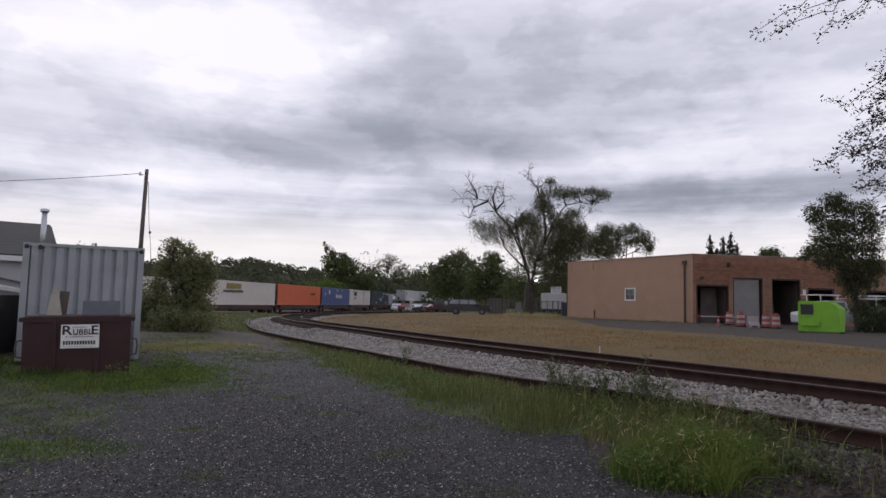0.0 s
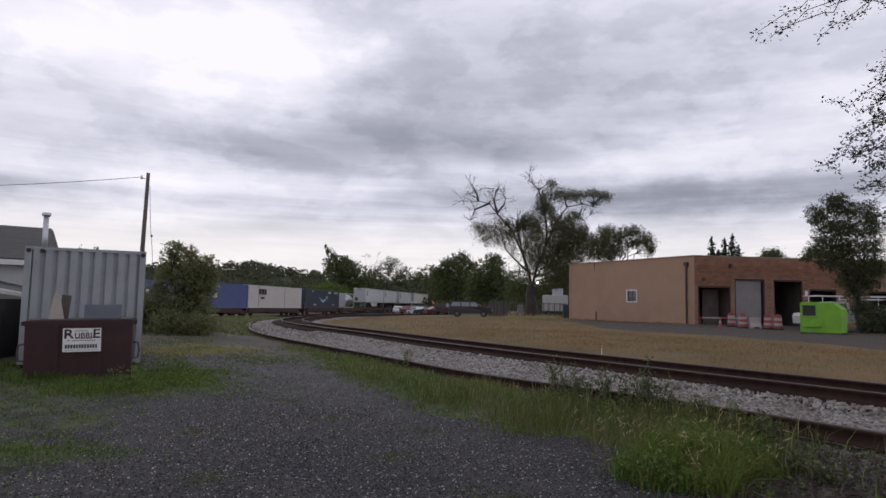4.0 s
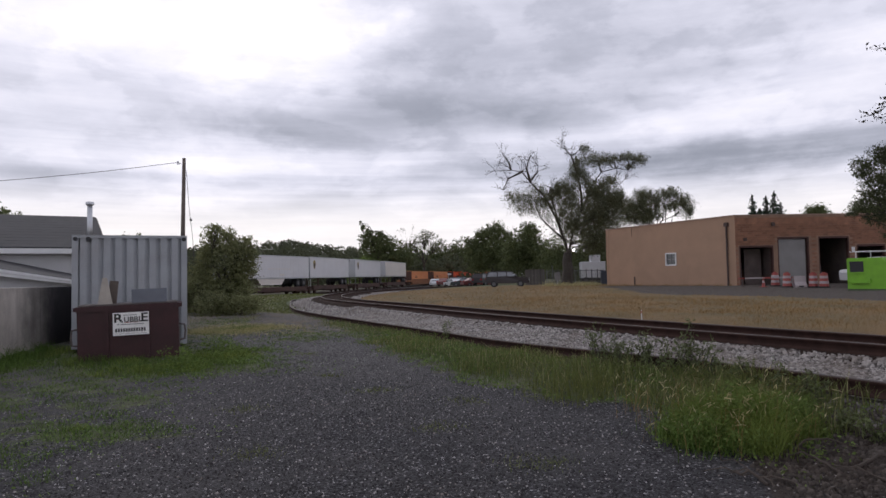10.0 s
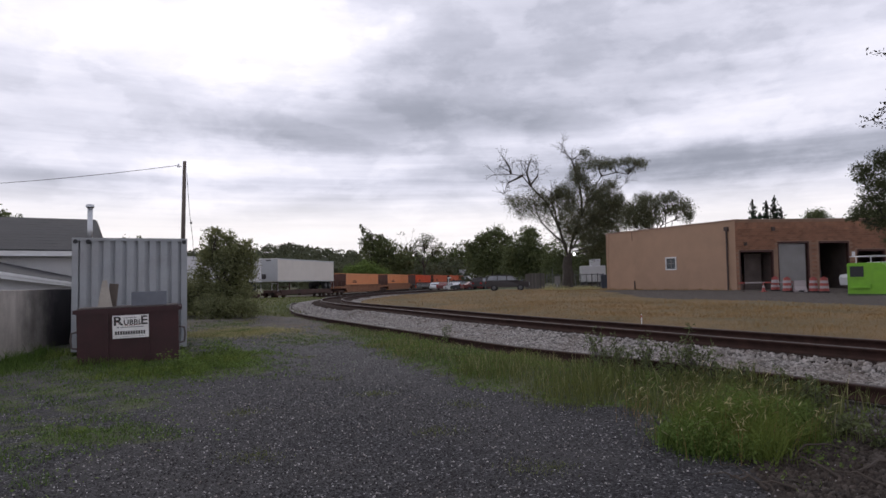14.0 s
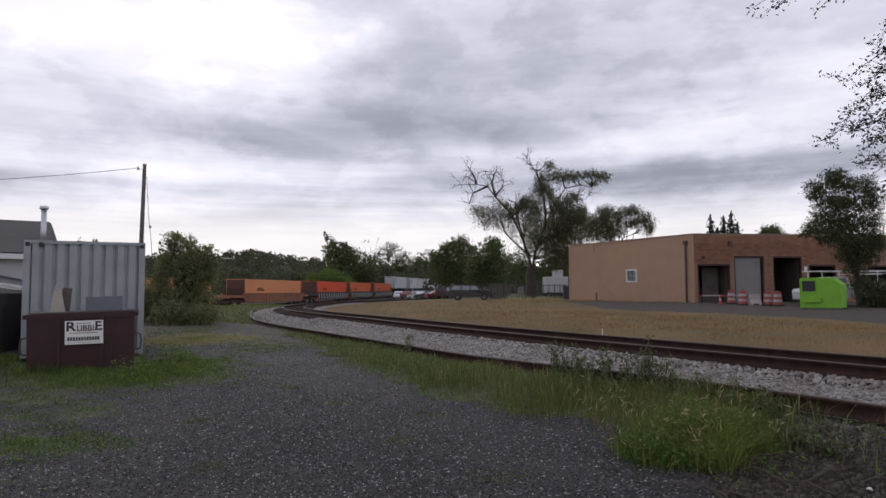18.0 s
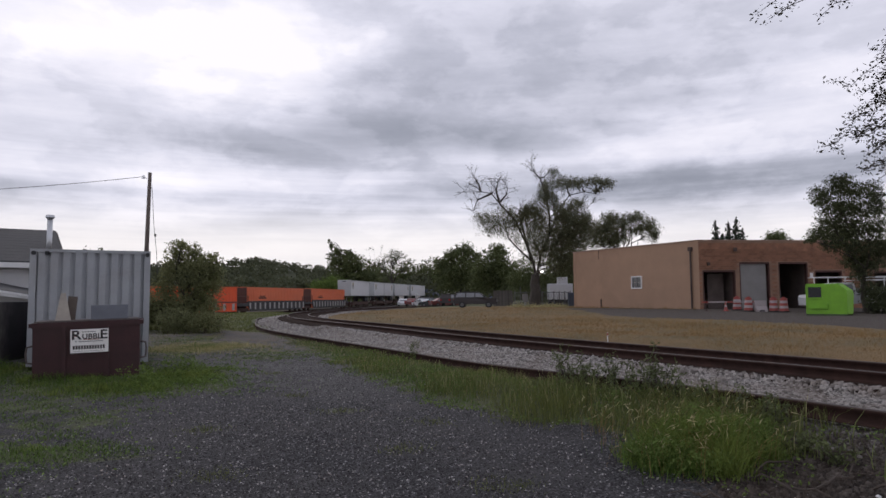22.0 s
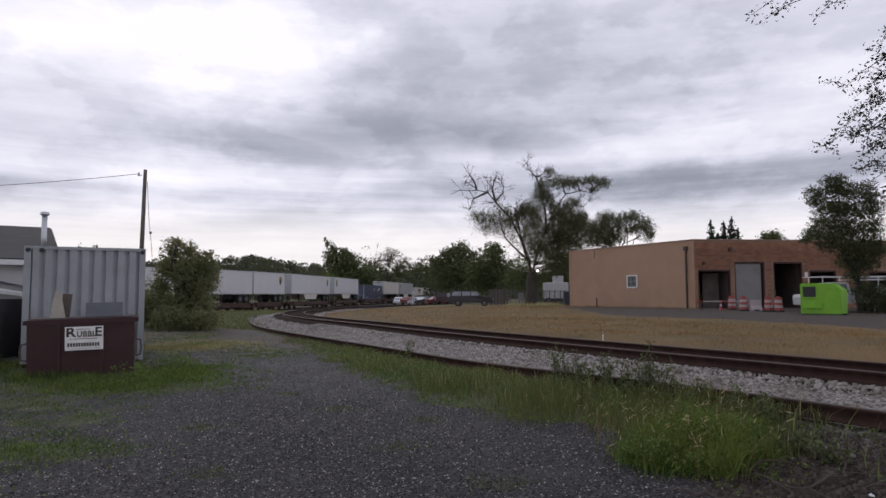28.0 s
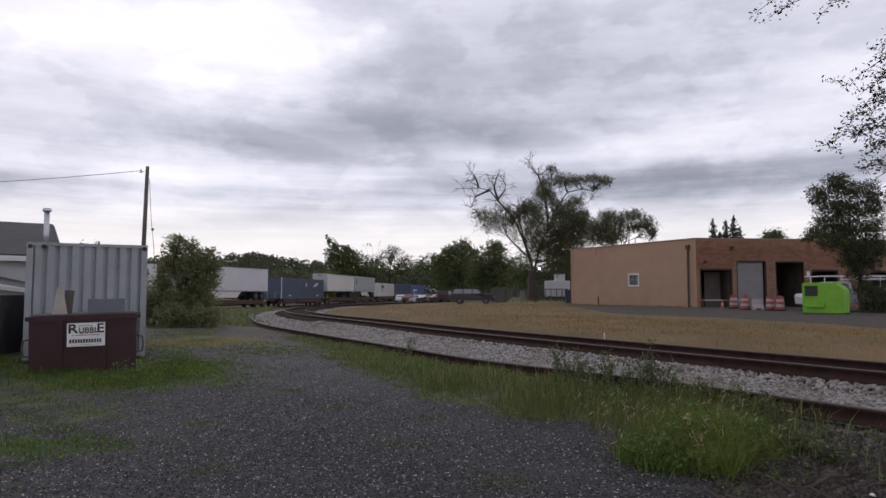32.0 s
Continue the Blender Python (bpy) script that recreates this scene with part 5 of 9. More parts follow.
def skip():
    ob = thing("dumpster", pose(-7.17, 13.37, 0.0, 0, -1.3, 24.0), "dark maroon steel rubbish skip with a white sign", "dumpster")
    w, d, h = 1.90, 1.12, 1.20
    bm = bmesh.new()
    prof = [(0.0, 0.02), (-0.02, h), (d + 0.1, h), (d - 0.1, 0.02)]
    va = [bm.verts.new((-w / 2, y, z)) for y, z in prof]
    vb = [bm.verts.new((w / 2, y, z)) for y, z in prof]
    for i in range(4):
        if i != 1:
            bm.faces.new((va[i], va[(i + 1) % 4], vb[(i + 1) % 4], vb[i]))
    bm.faces.new(va)
    bm.faces.new(vb[::-1])
    part("body", bm, M["skip"], ob)
    bm = quick((-w / 2 - 0.015, -0.045, h - 0.07, w / 2 + 0.015, 0.0, h + 0.03), (-w / 2 - 0.05, d + 0.08, h - 0.07, w / 2 + 0.05, d + 0.16, h + 0.03),
               (-w / 2 - 0.07, 0.0, h - 0.06, -w / 2 + 0.02, d + 0.08, h + 0.02), (w / 2 - 0.02, 0.0, h - 0.06, w / 2 + 0.07, d + 0.08, h + 0.02))
    part("rim", bm, M["skip"], ob, "worn rim with rust")
    part("lid", quick((-w / 2 + 0.02, 0.03, h + 0.035, w / 2 - 0.02, d + 0.05, h + 0.06)), M["skip_edge"], ob, "flat lid")
    for x in (-0.41, 0.35):
        part("stiffener", quick((x - 0.035, -0.055, 0.04, x + 0.035, -0.005, h - 0.07)), M["skip"], ob)
    part("base", quick((-w / 2 + 0.05, 0.05, -0.04, -w / 2 + 0.2, d - 0.12, 0.02), (w / 2 - 0.2, 0.05, -0.04, w / 2 - 0.05, d - 0.12, 0.02)), M["skip"], ob)
    for sx in (-1, 1):
        bm = bmesh.new()
        x = sx * (w / 2 + 0.01)
        tube(bm, [(x, 0.12, 0.78), (x + sx * 0.1, 0.12, 0.76), (x + sx * 0.12, 0.12, 0.62), (x + sx * 0.1, 0.12, 0.46), (x, 0.12, 0.44)], 0.022, 6)
        part("handle", bm, M["skip_edge"], ob, "bent lifting bail")
    # the sign: white board with its words and ornaments
    sign = part("sign", quick((-0.145, -0.075, 0.57, 0.53, -0.058, 1.035)), M["sign_white"], ob, "white printed sign", m=pose(-0.15, 0, 0.045))

    def words(text, size, x, z, mat, name, squeeze=1.0):
        cu = bpy.data.curves.new(name, "FONT")
        cu.body, cu.size, cu.align_x, cu.extrude = text, size, "LEFT", 0.002
        cu.offset, cu.space_character = 0.02 * size, 1.06
        tmp = bpy.data.objects.new(name, cu)
        dg = bpy.context.evaluated_depsgraph_get()
        scene.collection.objects.link(tmp)
        dg.update()
        me = bpy.data.meshes.new_from_object(tmp.evaluated_get(dg))
        bpy.data.objects.remove(tmp)
        me.materials.clear()
        me.materials.append(mat)
        w_ = new(name, me)
        w_.parent = sign
        w_.matrix_local = pose(x + 0.1, -0.079, z + 0.05, 90, 0, 0) @ Matrix.Diagonal((squeeze, 1, 1, 1))
        return w_

    words("R", 0.25, -0.235, 0.79, M["ink"], "letter", 1.2)
    words("UBBL", 0.15, -0.04, 0.79, M["ink"], "letters", 0.95)
    words("E", 0.25, 0.275, 0.79, M["ink"], "letter", 1.1)
    part("red_shade", quick((-0.09, -0.0795, 0.895, -0.02, -0.0755, 0.925), (0.07, -0.0795, 0.825, 0.36, -0.0755, 0.834)), M["red_paint"], sign, "dark red accents")
    part("small_print", quick((-0.06, -0.079, 0.785, -0.03, -0.0755, 0.805), (0, -0.079, 0.785, 0.43, -0.0755, 0.8), (0.05, -0.079, 0.975, 0.3, -0.0755, 0.988)), M["shutter"], sign, "line of small grey print")
    bars = [(-0.1 + 0.048 * i, -0.079, 0.64, -0.1 + 0.048 * i + 0.034, -0.0755, 0.715) for i in range(12)]
    part("number_bars", quick(*bars), M["ink"], sign, "row of dark bars")
    part("bottom_line", quick((-0.1, -0.079, 0.6, 0.48, -0.0755, 0.606)), M["shutter"], sign)
    m = ob.matrix_world
    # an upright tapered board and a flat panel standing on the rim
    bm = bmesh.new()
    va = [bm.verts.new(c) for c in ((-0.13, 0, 0), (0.15, 0, 0), (0.05, 0.05, 0.55), (-0.035, 0.05, 0.55))]
    vb = [bm.verts.new(v.co + Vector((0, 0.05, 0))) for v in va]
    bm.faces.new(va)
    bm.faces.new(vb[::-1])
    for i in range(4):
        bm.faces.new((va[i], vb[i], vb[(i + 1) % 4], va[(i + 1) % 4]))
    b1 = new("tapered_board", mesh_of(bm, "tapered_board", M["board"]))
    b1.matrix_world = m @ pose(-0.47, 0.25, h + 0.062)
    tagged(b1, "tapered beige board standing on a skip lid", "board")
    bm = quick((-0.08, 0.0, 0, 0.09, 0.05, 0.48))
    b3 = new("board", mesh_of(bm, "board", M["pole"]))
    b3.matrix_world = m @ pose(-0.35, 0.40, h + 0.062, 0, 6, 0)
    tagged(b3, "weathered brown board leaning on a skip", "board")
    bm = quick((-0.38, 0, 0, 0.30, 0.03, 0.29))
    b2 = new("panel", mesh_of(bm, "panel", M["slab"], bevel=0.006))
    b2.matrix_world = m @ pose(0.43, 0.12, h + 0.062, -8, 0, 0)
    tagged(b2, "blue-grey flat panel standing on a skip lid", "panel")


storage_container()
skip()


# ---- concrete wall and house ----
def concrete_wall():
    a, b = Vector((-7.7, 4.2)), Vector((-11.7, 19.6))
    d = (b - a)
    L = d.length
    rz = math.degrees(math.atan2(d.y, d.x))
    ob = thing("retaining_wall", pose(a.x, a.y, -0.1, rz=rz), "stained grey concrete wall with form joints", "wall", kind="structure")
    n = 4
    for i in range(n):
        part("panel", quick((i * L / n + 0.006, 0.0, 0.0, (i + 1) * L / n - 0.006, 0.25, 1.73)), M["shaded_concrete"], ob, bevel=0.012)
    part("core", quick((0.0, 0.02, 0.0, L, 0.23, 1.70)), M["shaded_concrete"], ob)


def house():
    c, a, nrm = Vector((-15.0, 26.0)), Vector((-0.83, -0.56)).normalized(), Vector((-0.56, 0.83)).normalized()
    # local x runs along the eave to the left, y back into the house
    rz = math.atan2(a.y, a.x)
    ob = thing("house", Matrix.Translation((c.x, c.y, 0)) @ Matrix.Rotation(rz, 4, "Z"), "low white house with dark shingled roof and lean-to", "house")
    L, D, e, r = 17.0, 13.0, 3.02, 4.84
    s = -1.0     # back of the house is at minus y in this turned frame

    def Y(v):
        return s * v
    bm = bmesh.new()
    y0, y1 = sorted((Y(0.35), Y(D - 0.35)))
    box(bm, 0.3, y0, 0, L, y1, e - 0.1)
    wall = part("wall", bm, M["siding"], ob, "white clapboard wall")
    bm = bmesh.new()
    for x0, x1 in ((0.3, 0.34), (L - 0.04, L)):
        va = [bm.verts.new((x0, Y(v), z)) for v, z in ((0.35, e - 0.1), (D / 2, r - 0.2), (D - 0.35, e - 0.1))]
        vb = [bm.verts.new((x1, Y(v), z)) for v, z in ((0.35, e - 0.1), (D / 2, r - 0.2), (D - 0.35, e - 0.1))]
        bm.faces.new(va)
        bm.faces.new(vb[::-1])
        for i in range(3):
            bm.faces.new((va[i], vb[i], vb[(i + 1) % 3], va[(i + 1) % 3]))
    part("gable", bm, M["siding"], wall)
    for k, (va_, vb_) in enumerate((((0.0, e), (D / 2, r)), ((D, e), (D / 2, r)))):
        bm = bmesh.new()
        (p, z0), (q, z1) = va_, vb_
        lo = [bm.verts.new(v) for v in ((0, Y(p), z0), (L + 0.3, Y(p), z0), (L + 0.3, Y(q), z1), (0, Y(q), z1))]
        hi = [bm.verts.new(v.co + Vector((0, 0, 0.14))) for v in lo]
        bm.faces.new(lo)
        bm.faces.new(hi[::-1])
        for i in range(4):
            bm.faces.new((lo[i], lo[(i + 1) % 4], hi[(i + 1) % 4], hi[i]))
        slope = part("roof", bm, M["roof_dark"], ob, "dark grey shingles")
        if k == 0:
            rows = 12
            for i in range(rows):
                u0, u1 = i / rows, (i + 1) / rows
                bm = bmesh.new()
                ya, yb = Y(p + (q - p) * u0), Y(p + (q - p) * u1)
                za, zb = z0 + (z1 - z0) * u0 + 0.14, z0 + (z1 - z0) * u1 + 0.14
                vs = [bm.verts.new(v) for v in ((-0.02, ya, za + 0.009), (L + 0.32, ya, za + 0.009), (L + 0.32, yb, zb + 0.005), (-0.02, yb, zb + 0.005), (-0.02, ya, za), (L + 0.32, ya, za))]
                bm.faces.new(vs[:4])
                bm.faces.new((vs[0], vs[4], vs[5], vs[1]))
                part("shingle_course", bm, M["roof_dark"], slope)
    f0, f1 = sorted((Y(-0.05), Y(0.0)))
    part("fascia", quick((-0.05, f0, e - 0.11, L + 0.3, f1, e + 0.09)), M["white_paint"], ob, "white gutter board")
    bm = bmesh.new()
    for p, q in ((0.0, D / 2), (D, D / 2)):
        tube(bm, [(-0.04, Y(p), e + 0.05), (-0.04, Y(q), r + 0.05)], 0.09, 4)
    part("rake_board", bm, M["dark_wood"], ob)
    # stove pipe
    bm = bmesh.new()
    tube(bm, [(0.48, Y(1.0), 3.1), (0.48, Y(1.0), 4.98)], 0.10, 14)
    pipe = part("chimney_pipe", bm, M["galvanised"], ob, "galvanised stove pipe with cap", smooth=True)
    bm = bmesh.new()
    tube(bm, [(0.48, Y(1.0), 4.95), (0.48, Y(1.0), 5.0), (0.48, Y(1.0), 5.10)], [0.12, 0.17, 0.15], 14)
    part("cap", bm, M["galvanised"], pipe)
    bm = bmesh.new()
    tube(bm, [(0.48, Y(1.0), 3.24), (0.48, Y(1.0), 3.40)], [0.20, 0.11], 14)
    part("flashing", bm, M["galvanised"], pipe)
    # lean-to in front of the house: a low roof that falls towards the lot
    x0, x1, out = 1.0, L, 4.6
    front = [(x0, 1.79), (4.2, 2.39), (x1, 2.39)]
    back = [(x0, 2.09), (4.2, 2.85), (x1, 2.85)]
    y0, y1 = sorted((Y(-out + 0.3), Y(0.35)))
    part("lean_to_wall", quick((x0 + 0.3, y0, 0, x1, y1, 1.80)), M["siding"], ob, "white wall of the lean-to")
    bm = bmesh.new()
    outline = [(x0 + 0.4, 1.80), (x1, 1.80), (x1, 2.30), (4.2, 2.30)]
    for v in (-out + 0.3, -out + 0.34):
        bm.faces.new([bm.verts.new((x, Y(v), z)) for x, z in outline])
    part("lean_to_gable", bm, M["siding"], ob, "white boards under the low roof")
    bm = bmesh.new()
    for k in range(2):
        lo = [bm.verts.new((x, Y(v), z - 0.06)) for (x, z), v in ((front[k], -out), (front[k + 1], -out), (back[k + 1], 0.3), (back[k], 0.3))]
        hi = [bm.verts.new(v.co + Vector((0, 0, 0.06))) for v in lo]
        bm.faces.new(lo)
        bm.faces.new(hi[::-1])
        for i in range(4):
            bm.faces.new((lo[i], lo[(i + 1) % 4], hi[(i + 1) % 4], hi[i]))
    part("lean_to_roof", bm, M["roof_dark"], ob, "dark low roof")
    for drop, deep in ((0.0, 0.12), (0.135, 0.12)):
        bm = bmesh.new()
        for k in range(2):
            (xa, za), (xb, zb) = front[k], front[k + 1]
            da, db = (deep * 0.5, deep) if k == 0 else (deep, deep)
            va = [bm.verts.new((x, Y(-out - 0.05 + drop * 0.25), z)) for x, z in ((xa, za - drop * 0.5), (xb, zb - drop), (xb, zb - drop - db), (xa, za - drop * 0.5 - da))]
            vb = [bm.verts.new(v.co + Vector((0, Y(0.05), 0))) for v in va]
            bm.faces.new(va)
            bm.faces.new(vb[::-1])
            for i in range(4):
                bm.faces.new((va[i], va[(i + 1) % 4], vb[(i + 1) % 4], vb[i]))
        part("lean_to_fascia", bm, M["white_paint"], ob, "white board under the eave")
    # clapboards
    f0, f1 = sorted((Y(0.35), Y(0.325)))
    for i in range(5):
        part("clapboard", quick((0.3, f0, 2.2 + 0.17 * i, L, f1, 2.2 + 0.17 * i + 0.15)), M["siding"], wall)


concrete_wall()
house()


# ---- utility pole ----
def utility_pole():
    x, y = -10.69, 23.5
    z = gz(x, y)
    ob = thing("utility_pole", pose(x, y, z, 0, 0.9, 0), "weathered wooden utility pole with a sagging wire", "pole")
    bm = bmesh.new()
    tube(bm, [(0, 0, -0.3), (0.0, 0, 3), (0.01, 0, 6.05)], [0.085, 0.078, 0.062], 10)
    part("shaft", bm, M["pole"], ob, smooth=True)
    bm = bmesh.new()
    tube(bm, [(-0.1, 0, 5.85), (-0.22, 0, 5.88)], 0.02, 5)
    tube(bm, [(-0.22, 0, 5.83), (-0.22, 0, 5.95)], [0.05, 0.03], 8)
    part("insulator", bm, M["white_paint"], ob, "small pale insulator")
    pts = [(-0.22 - 26 * k / 24, -9.5 * k / 24, 5.9 - 0.75 * k / 24 - 4.6 * (k / 24) * (1 - k / 24)) for k in range(25)]
    bm = bmesh.new()
    tube(bm, pts, 0.010, 5)
    part("wire", bm, M["wire"], ob, "thin sagging black wire")
    bm = bmesh.new()
    tube(bm, [(0.1, 0, 5.6), (0.22, 0, 4.2), (0.36, 0, 3.2), (0.42, 0, 2.4)], 0.009, 5)
    box(bm, 0.26, -0.03, 3.75, 0.32, 0.03, 3.83)
    part("loose_wire", bm, M["wire"], ob, "loose hanging wire")


utility_pole()


# ---- brick and stucco building ----
BC = Vector((20.25, 53.0))                              # its near corner
BW = Vector((12.85, 66.6))                              # far end of the stucco wall
BF = Vector((0.993, 0.12)).normalized()                 # way along the brick front
BZ, BTOP = 0.58, 6.12


def workshop():
    d = BW - BC
    L = d.length
    rz = math.degrees(math.atan2(d.y, d.x))
    ob = thing("workshop_building", pose(0, 0, 0), "flat-roofed workshop of tan stucco and brown brick", "building")
    # stucco wall: x along it, y out of the building to the lot
    frame = Matrix.Translation((BC.x, BC.y, 0)) @ Matrix.Rotation(math.radians(rz), 4, "Z")
    k0 = L * 0.475
    k1 = L * 0.405

    def wallpart(name, bm, mat, parent, label=""):
        p = part(name, bm, mat, parent, label)
        p.matrix_local = frame
        return p
    # find window by its share of the wall
    wx, wz0, wz1, ww = 6.85, 2.34, 3.48, 1.28
    bm = quick((0.0, -0.28, BZ - 0.5, wx - ww / 2, 0.0, BTOP - 0.04), (wx + ww / 2, -0.28, BZ - 0.5, L, 0.0, BTOP - 0.04), (wx - ww / 2, -0.28, BZ - 0.5, wx + ww / 2, 0.0, wz0), (wx - ww / 2, -0.28, wz1, wx + ww / 2, 0.0, BTOP - 0.04))
    side = wallpart("stucco_wall", bm, M["tan_wall"], ob, "smooth tan stucco wall")
    win = wallpart("window", quick((wx - ww / 2, 0.0, wz0, wx + ww / 2, 0.06, wz0 + 0.11), (wx - ww / 2, 0.0, wz1 - 0.11, wx + ww / 2, 0.06, wz1), (wx - ww / 2, 0.0, wz0 + 0.11, wx - ww / 2 + 0.11, 0.06, wz1 - 0.11), (wx + ww / 2 - 0.11, 0.0, wz0 + 0.11, wx + ww / 2, 0.06, wz1 - 0.11)), M["white_paint"], ob, "small white-framed window")
    for i in range(2):
        for j in range(2):
            x0 = wx - ww / 2 + 0.1 + i * 0.54
            z0 = wz0 + 0.1 + j * 0.47
            pane = part("pane", quick((x0 + 0.01, -0.06, z0 + 0.01, x0 + 0.53, -0.04, z0 + 0.46)), M["glass"], win)
    part("muntin", quick((wx - 0.02, -0.05, wz0 + 0.1, wx + 0.02, 0.02, wz1 - 0.1), (wx - ww / 2 + 0.1, -0.05, (wz0 + wz1) / 2 - 0.02, wx - 0.02, 0.02, (wz0 + wz1) / 2 + 0.02), (wx + 0.02, -0.05, (wz0 + wz1) / 2 - 0.02, wx + ww / 2 - 0.1, 0.02, (wz0 + wz1) / 2 + 0.02)), M["shutter"], win)
    wallpart("coping", quick((-0.05, -0.32, BTOP - 0.04, L + 0.05, 0.05, BTOP + 0.05)), M["tan_trim"], ob, "thin brown roof edge")
    bm = bmesh.new()
    tube(bm, [(0.75, 0.09, BZ), (0.75, 0.09, BTOP - 0.85), (0.75, 0.05, BTOP - 0.6)], 0.075, 8)
    box(bm, 0.58, 0.0, BTOP - 0.82, 0.92, 0.2, BTOP - 0.5)
    wallpart("downpipe", bm, M["brown_metal"], ob, "dark brown downpipe with hopper")
    bm = quick((11.45, 0.0, BZ, 11.55, 0.07, BZ + 0.85))
    tube(bm, [(11.7, 0.03, BTOP - 0.9), (11.7, 0.03, BTOP + 0.5)], 0.02, 6)
    wallpart("conduit", bm, M["brown_metal"], ob)
    # brick front: x along it to the right, y into the building
    rf = math.atan2(BF.y, BF.x)
    front = Matrix.Translation((BC.x, BC.y, 0)) @ Matrix.Rotation(rf, 4, "Z")
    W = 34.0
    holes = [(0.28, 3.08, BZ, 3.72), (3.42, 6.02, BZ - 0.05, 4.37), (6.78, 9.34, BZ - 0.05, 4.36), (9.94, 12.35, BZ, 3.68), (15.2, 17.6, BZ, 3.6), (20.0, 22.4, BZ, 4.2)]
    boxes = []
    x = 0.0
    for h0, h1, z0, z1 in holes:
        boxes.append((x, 0.0, BZ - 0.5, h0, 0.3, BTOP - 0.03))
        boxes.append((h0, 0.0, z1, h1, 0.3, BTOP - 0.03))
        x = h1
    boxes.append((x, 0.0, BZ - 0.5, W, 0.3, BTOP - 0.03))
    wall = part("brick_front", quick(*boxes), M["mortar"], ob, "brown brick front with garage openings")
    wall.matrix_local = front
    p = part("coping", quick((-0.05, -0.04, BTOP - 0.03, W, 0.34, BTOP + 0.05)), M["tan_trim"], ob)
    p.matrix_local = front
    # bricks, laid by courses, proud of the mortar; the nearest stretch one by one, the rest joined
    bl, bh, j = 0.40, 0.165, 0.016
    brick_bm = quick((j / 2, -0.014, 0, bl - j / 2, 0.0, bh - j))
    brick_me = mesh_of(brick_bm, "brick", M["brick"])
    rest = bmesh.new()
    made = 0
    rows = int((BTOP - 0.1 - (BZ - 0.1)) / bh)
    for r in range(rows):
        z = BZ - 0.1 + r * bh
        x = -bl / 2 * (r % 2)
        while x < 15.0:
            a, b = max(x, 0.0), x + bl
            ok = all(b <= h0 or a >= h1 or z + bh - j <= z0 or z >= z1 for h0, h1, z0, z1 in holes)
            if ok and b - a > 0.15:
                if made < 300 and z > 3.55 and a == x:
                    piece("brick", brick_me, wall, pose(x, 0, z))
                    made += 1
                else:
                    box(rest, a + j / 2, -0.014, z, b - j / 2, 0.0, z + bh - j)
            x += bl
    tagged(part("brickwork", rest, M["brick"], wall), kind="stuff")
    # shutter and dark bays
    h0, h1, z0, z1 = holes[1]
    k = 18
    p = part("roller_shutter", quick((h0 + 0.11, 0.2, z0, h1 - 0.24, 0.24, z1 - 0.14)), M["shutter"], ob, "closed grey roller shutter")
    p.matrix_local = front
    for i in range(k):
        za = z0 + 0.02 + (z1 - z0 - 0.18) * i / k
        part("slat", quick((h0 + 0.12, 0.16, za, h1 - 0.25, 0.2, za + (z1 - z0 - 0.18) / k - 0.02)), M["shutter"], p)
    for q, (h0, h1, z0, z1) in enumerate(holes):
        bm = quick((h0, 0.02, z1 - 0.14, h1, 0.28, z1 - 0.002), (h0 + 0.002, 0.02, z0, h0 + 0.1, 0.28, z1 - 0.14), (h1 - 0.1, 0.02, z0, h1 - 0.002, 0.28, z1 - 0.14))
        p = part("door_frame", bm, M["door_steel"], ob, "rusty dark red steel door frame")
        p.matrix_local = front
    p = part("service_floor", quick((0.3, 0.3, BZ - 0.12, W - 0.3, 11.0, BZ - 0.03)), M["inside"], ob)
    p.matrix_local = front
    p = part("inner_wall", quick((0.3, 8.0, BZ, W - 0.3, 8.2, BTOP - 0.1), (3.18, 0.32, BZ, 3.32, 8.0, BTOP - 0.1), (9.55, 0.32, BZ, 9.7, 8.0, BTOP - 0.1)), M["inside"], ob)
    p.matrix_local = front
    p = part("partition", quick((1.35, 1.3, BZ, 2.75, 1.36, 3.5)), M["inside"], ob, "brownish partition inside the bay")
    p.matrix_local = front
    # shelves and goods inside the open bays
    for x0, w_, z_, mat in ((0.7, 0.9, 1.9, "shutter"), (1.7, 0.8, 1.3, "tan_trim"), (6.9, 0.7, 2.1, "pole"), (7.8, 0.6, 1.5, "slab"), (10.3, 1.4, 1.8, "tan_trim")):
        p = part("shelf", quick((x0, 2.2, BZ, x0 + 0.05, 2.8, BZ + z_), (x0 + w_ - 0.05, 2.2, BZ, x0 + w_, 2.8, BZ + z_), *[(x0 + 0.05, 2.2, BZ + z_ * q, x0 + w_ - 0.05, 2.8, BZ + z_ * q + 0.06) for q in (0.3, 0.62, 0.94)]), M[mat], ob)
        p.matrix_local = front
    # roof and the walls that close the back
    far = BC + BF * W
    c = [BC, far, far + Vector((-5.0, 14.0)), BW]
    bm = bmesh.new()
    inner = [c[0] + Vector((0.25, 0.35)), c[1] + Vector((0, 0.35)), c[2], c[3] + Vector((0.3, -0.1))]
    lo = [bm.verts.new((v.x, v.y, BTOP - 0.45)) for v in inner]
    hi = [bm.verts.new((v.x, v.y, BTOP - 0.3)) for v in inner]
    bm.faces.new(lo)
    bm.faces.new(hi[::-1])
    for i in range(4):
        bm.faces.new((lo[i], lo[(i + 1) % 4], hi[(i + 1) % 4], hi[i]))
    part("roof", bm, M["tan_trim"], ob)
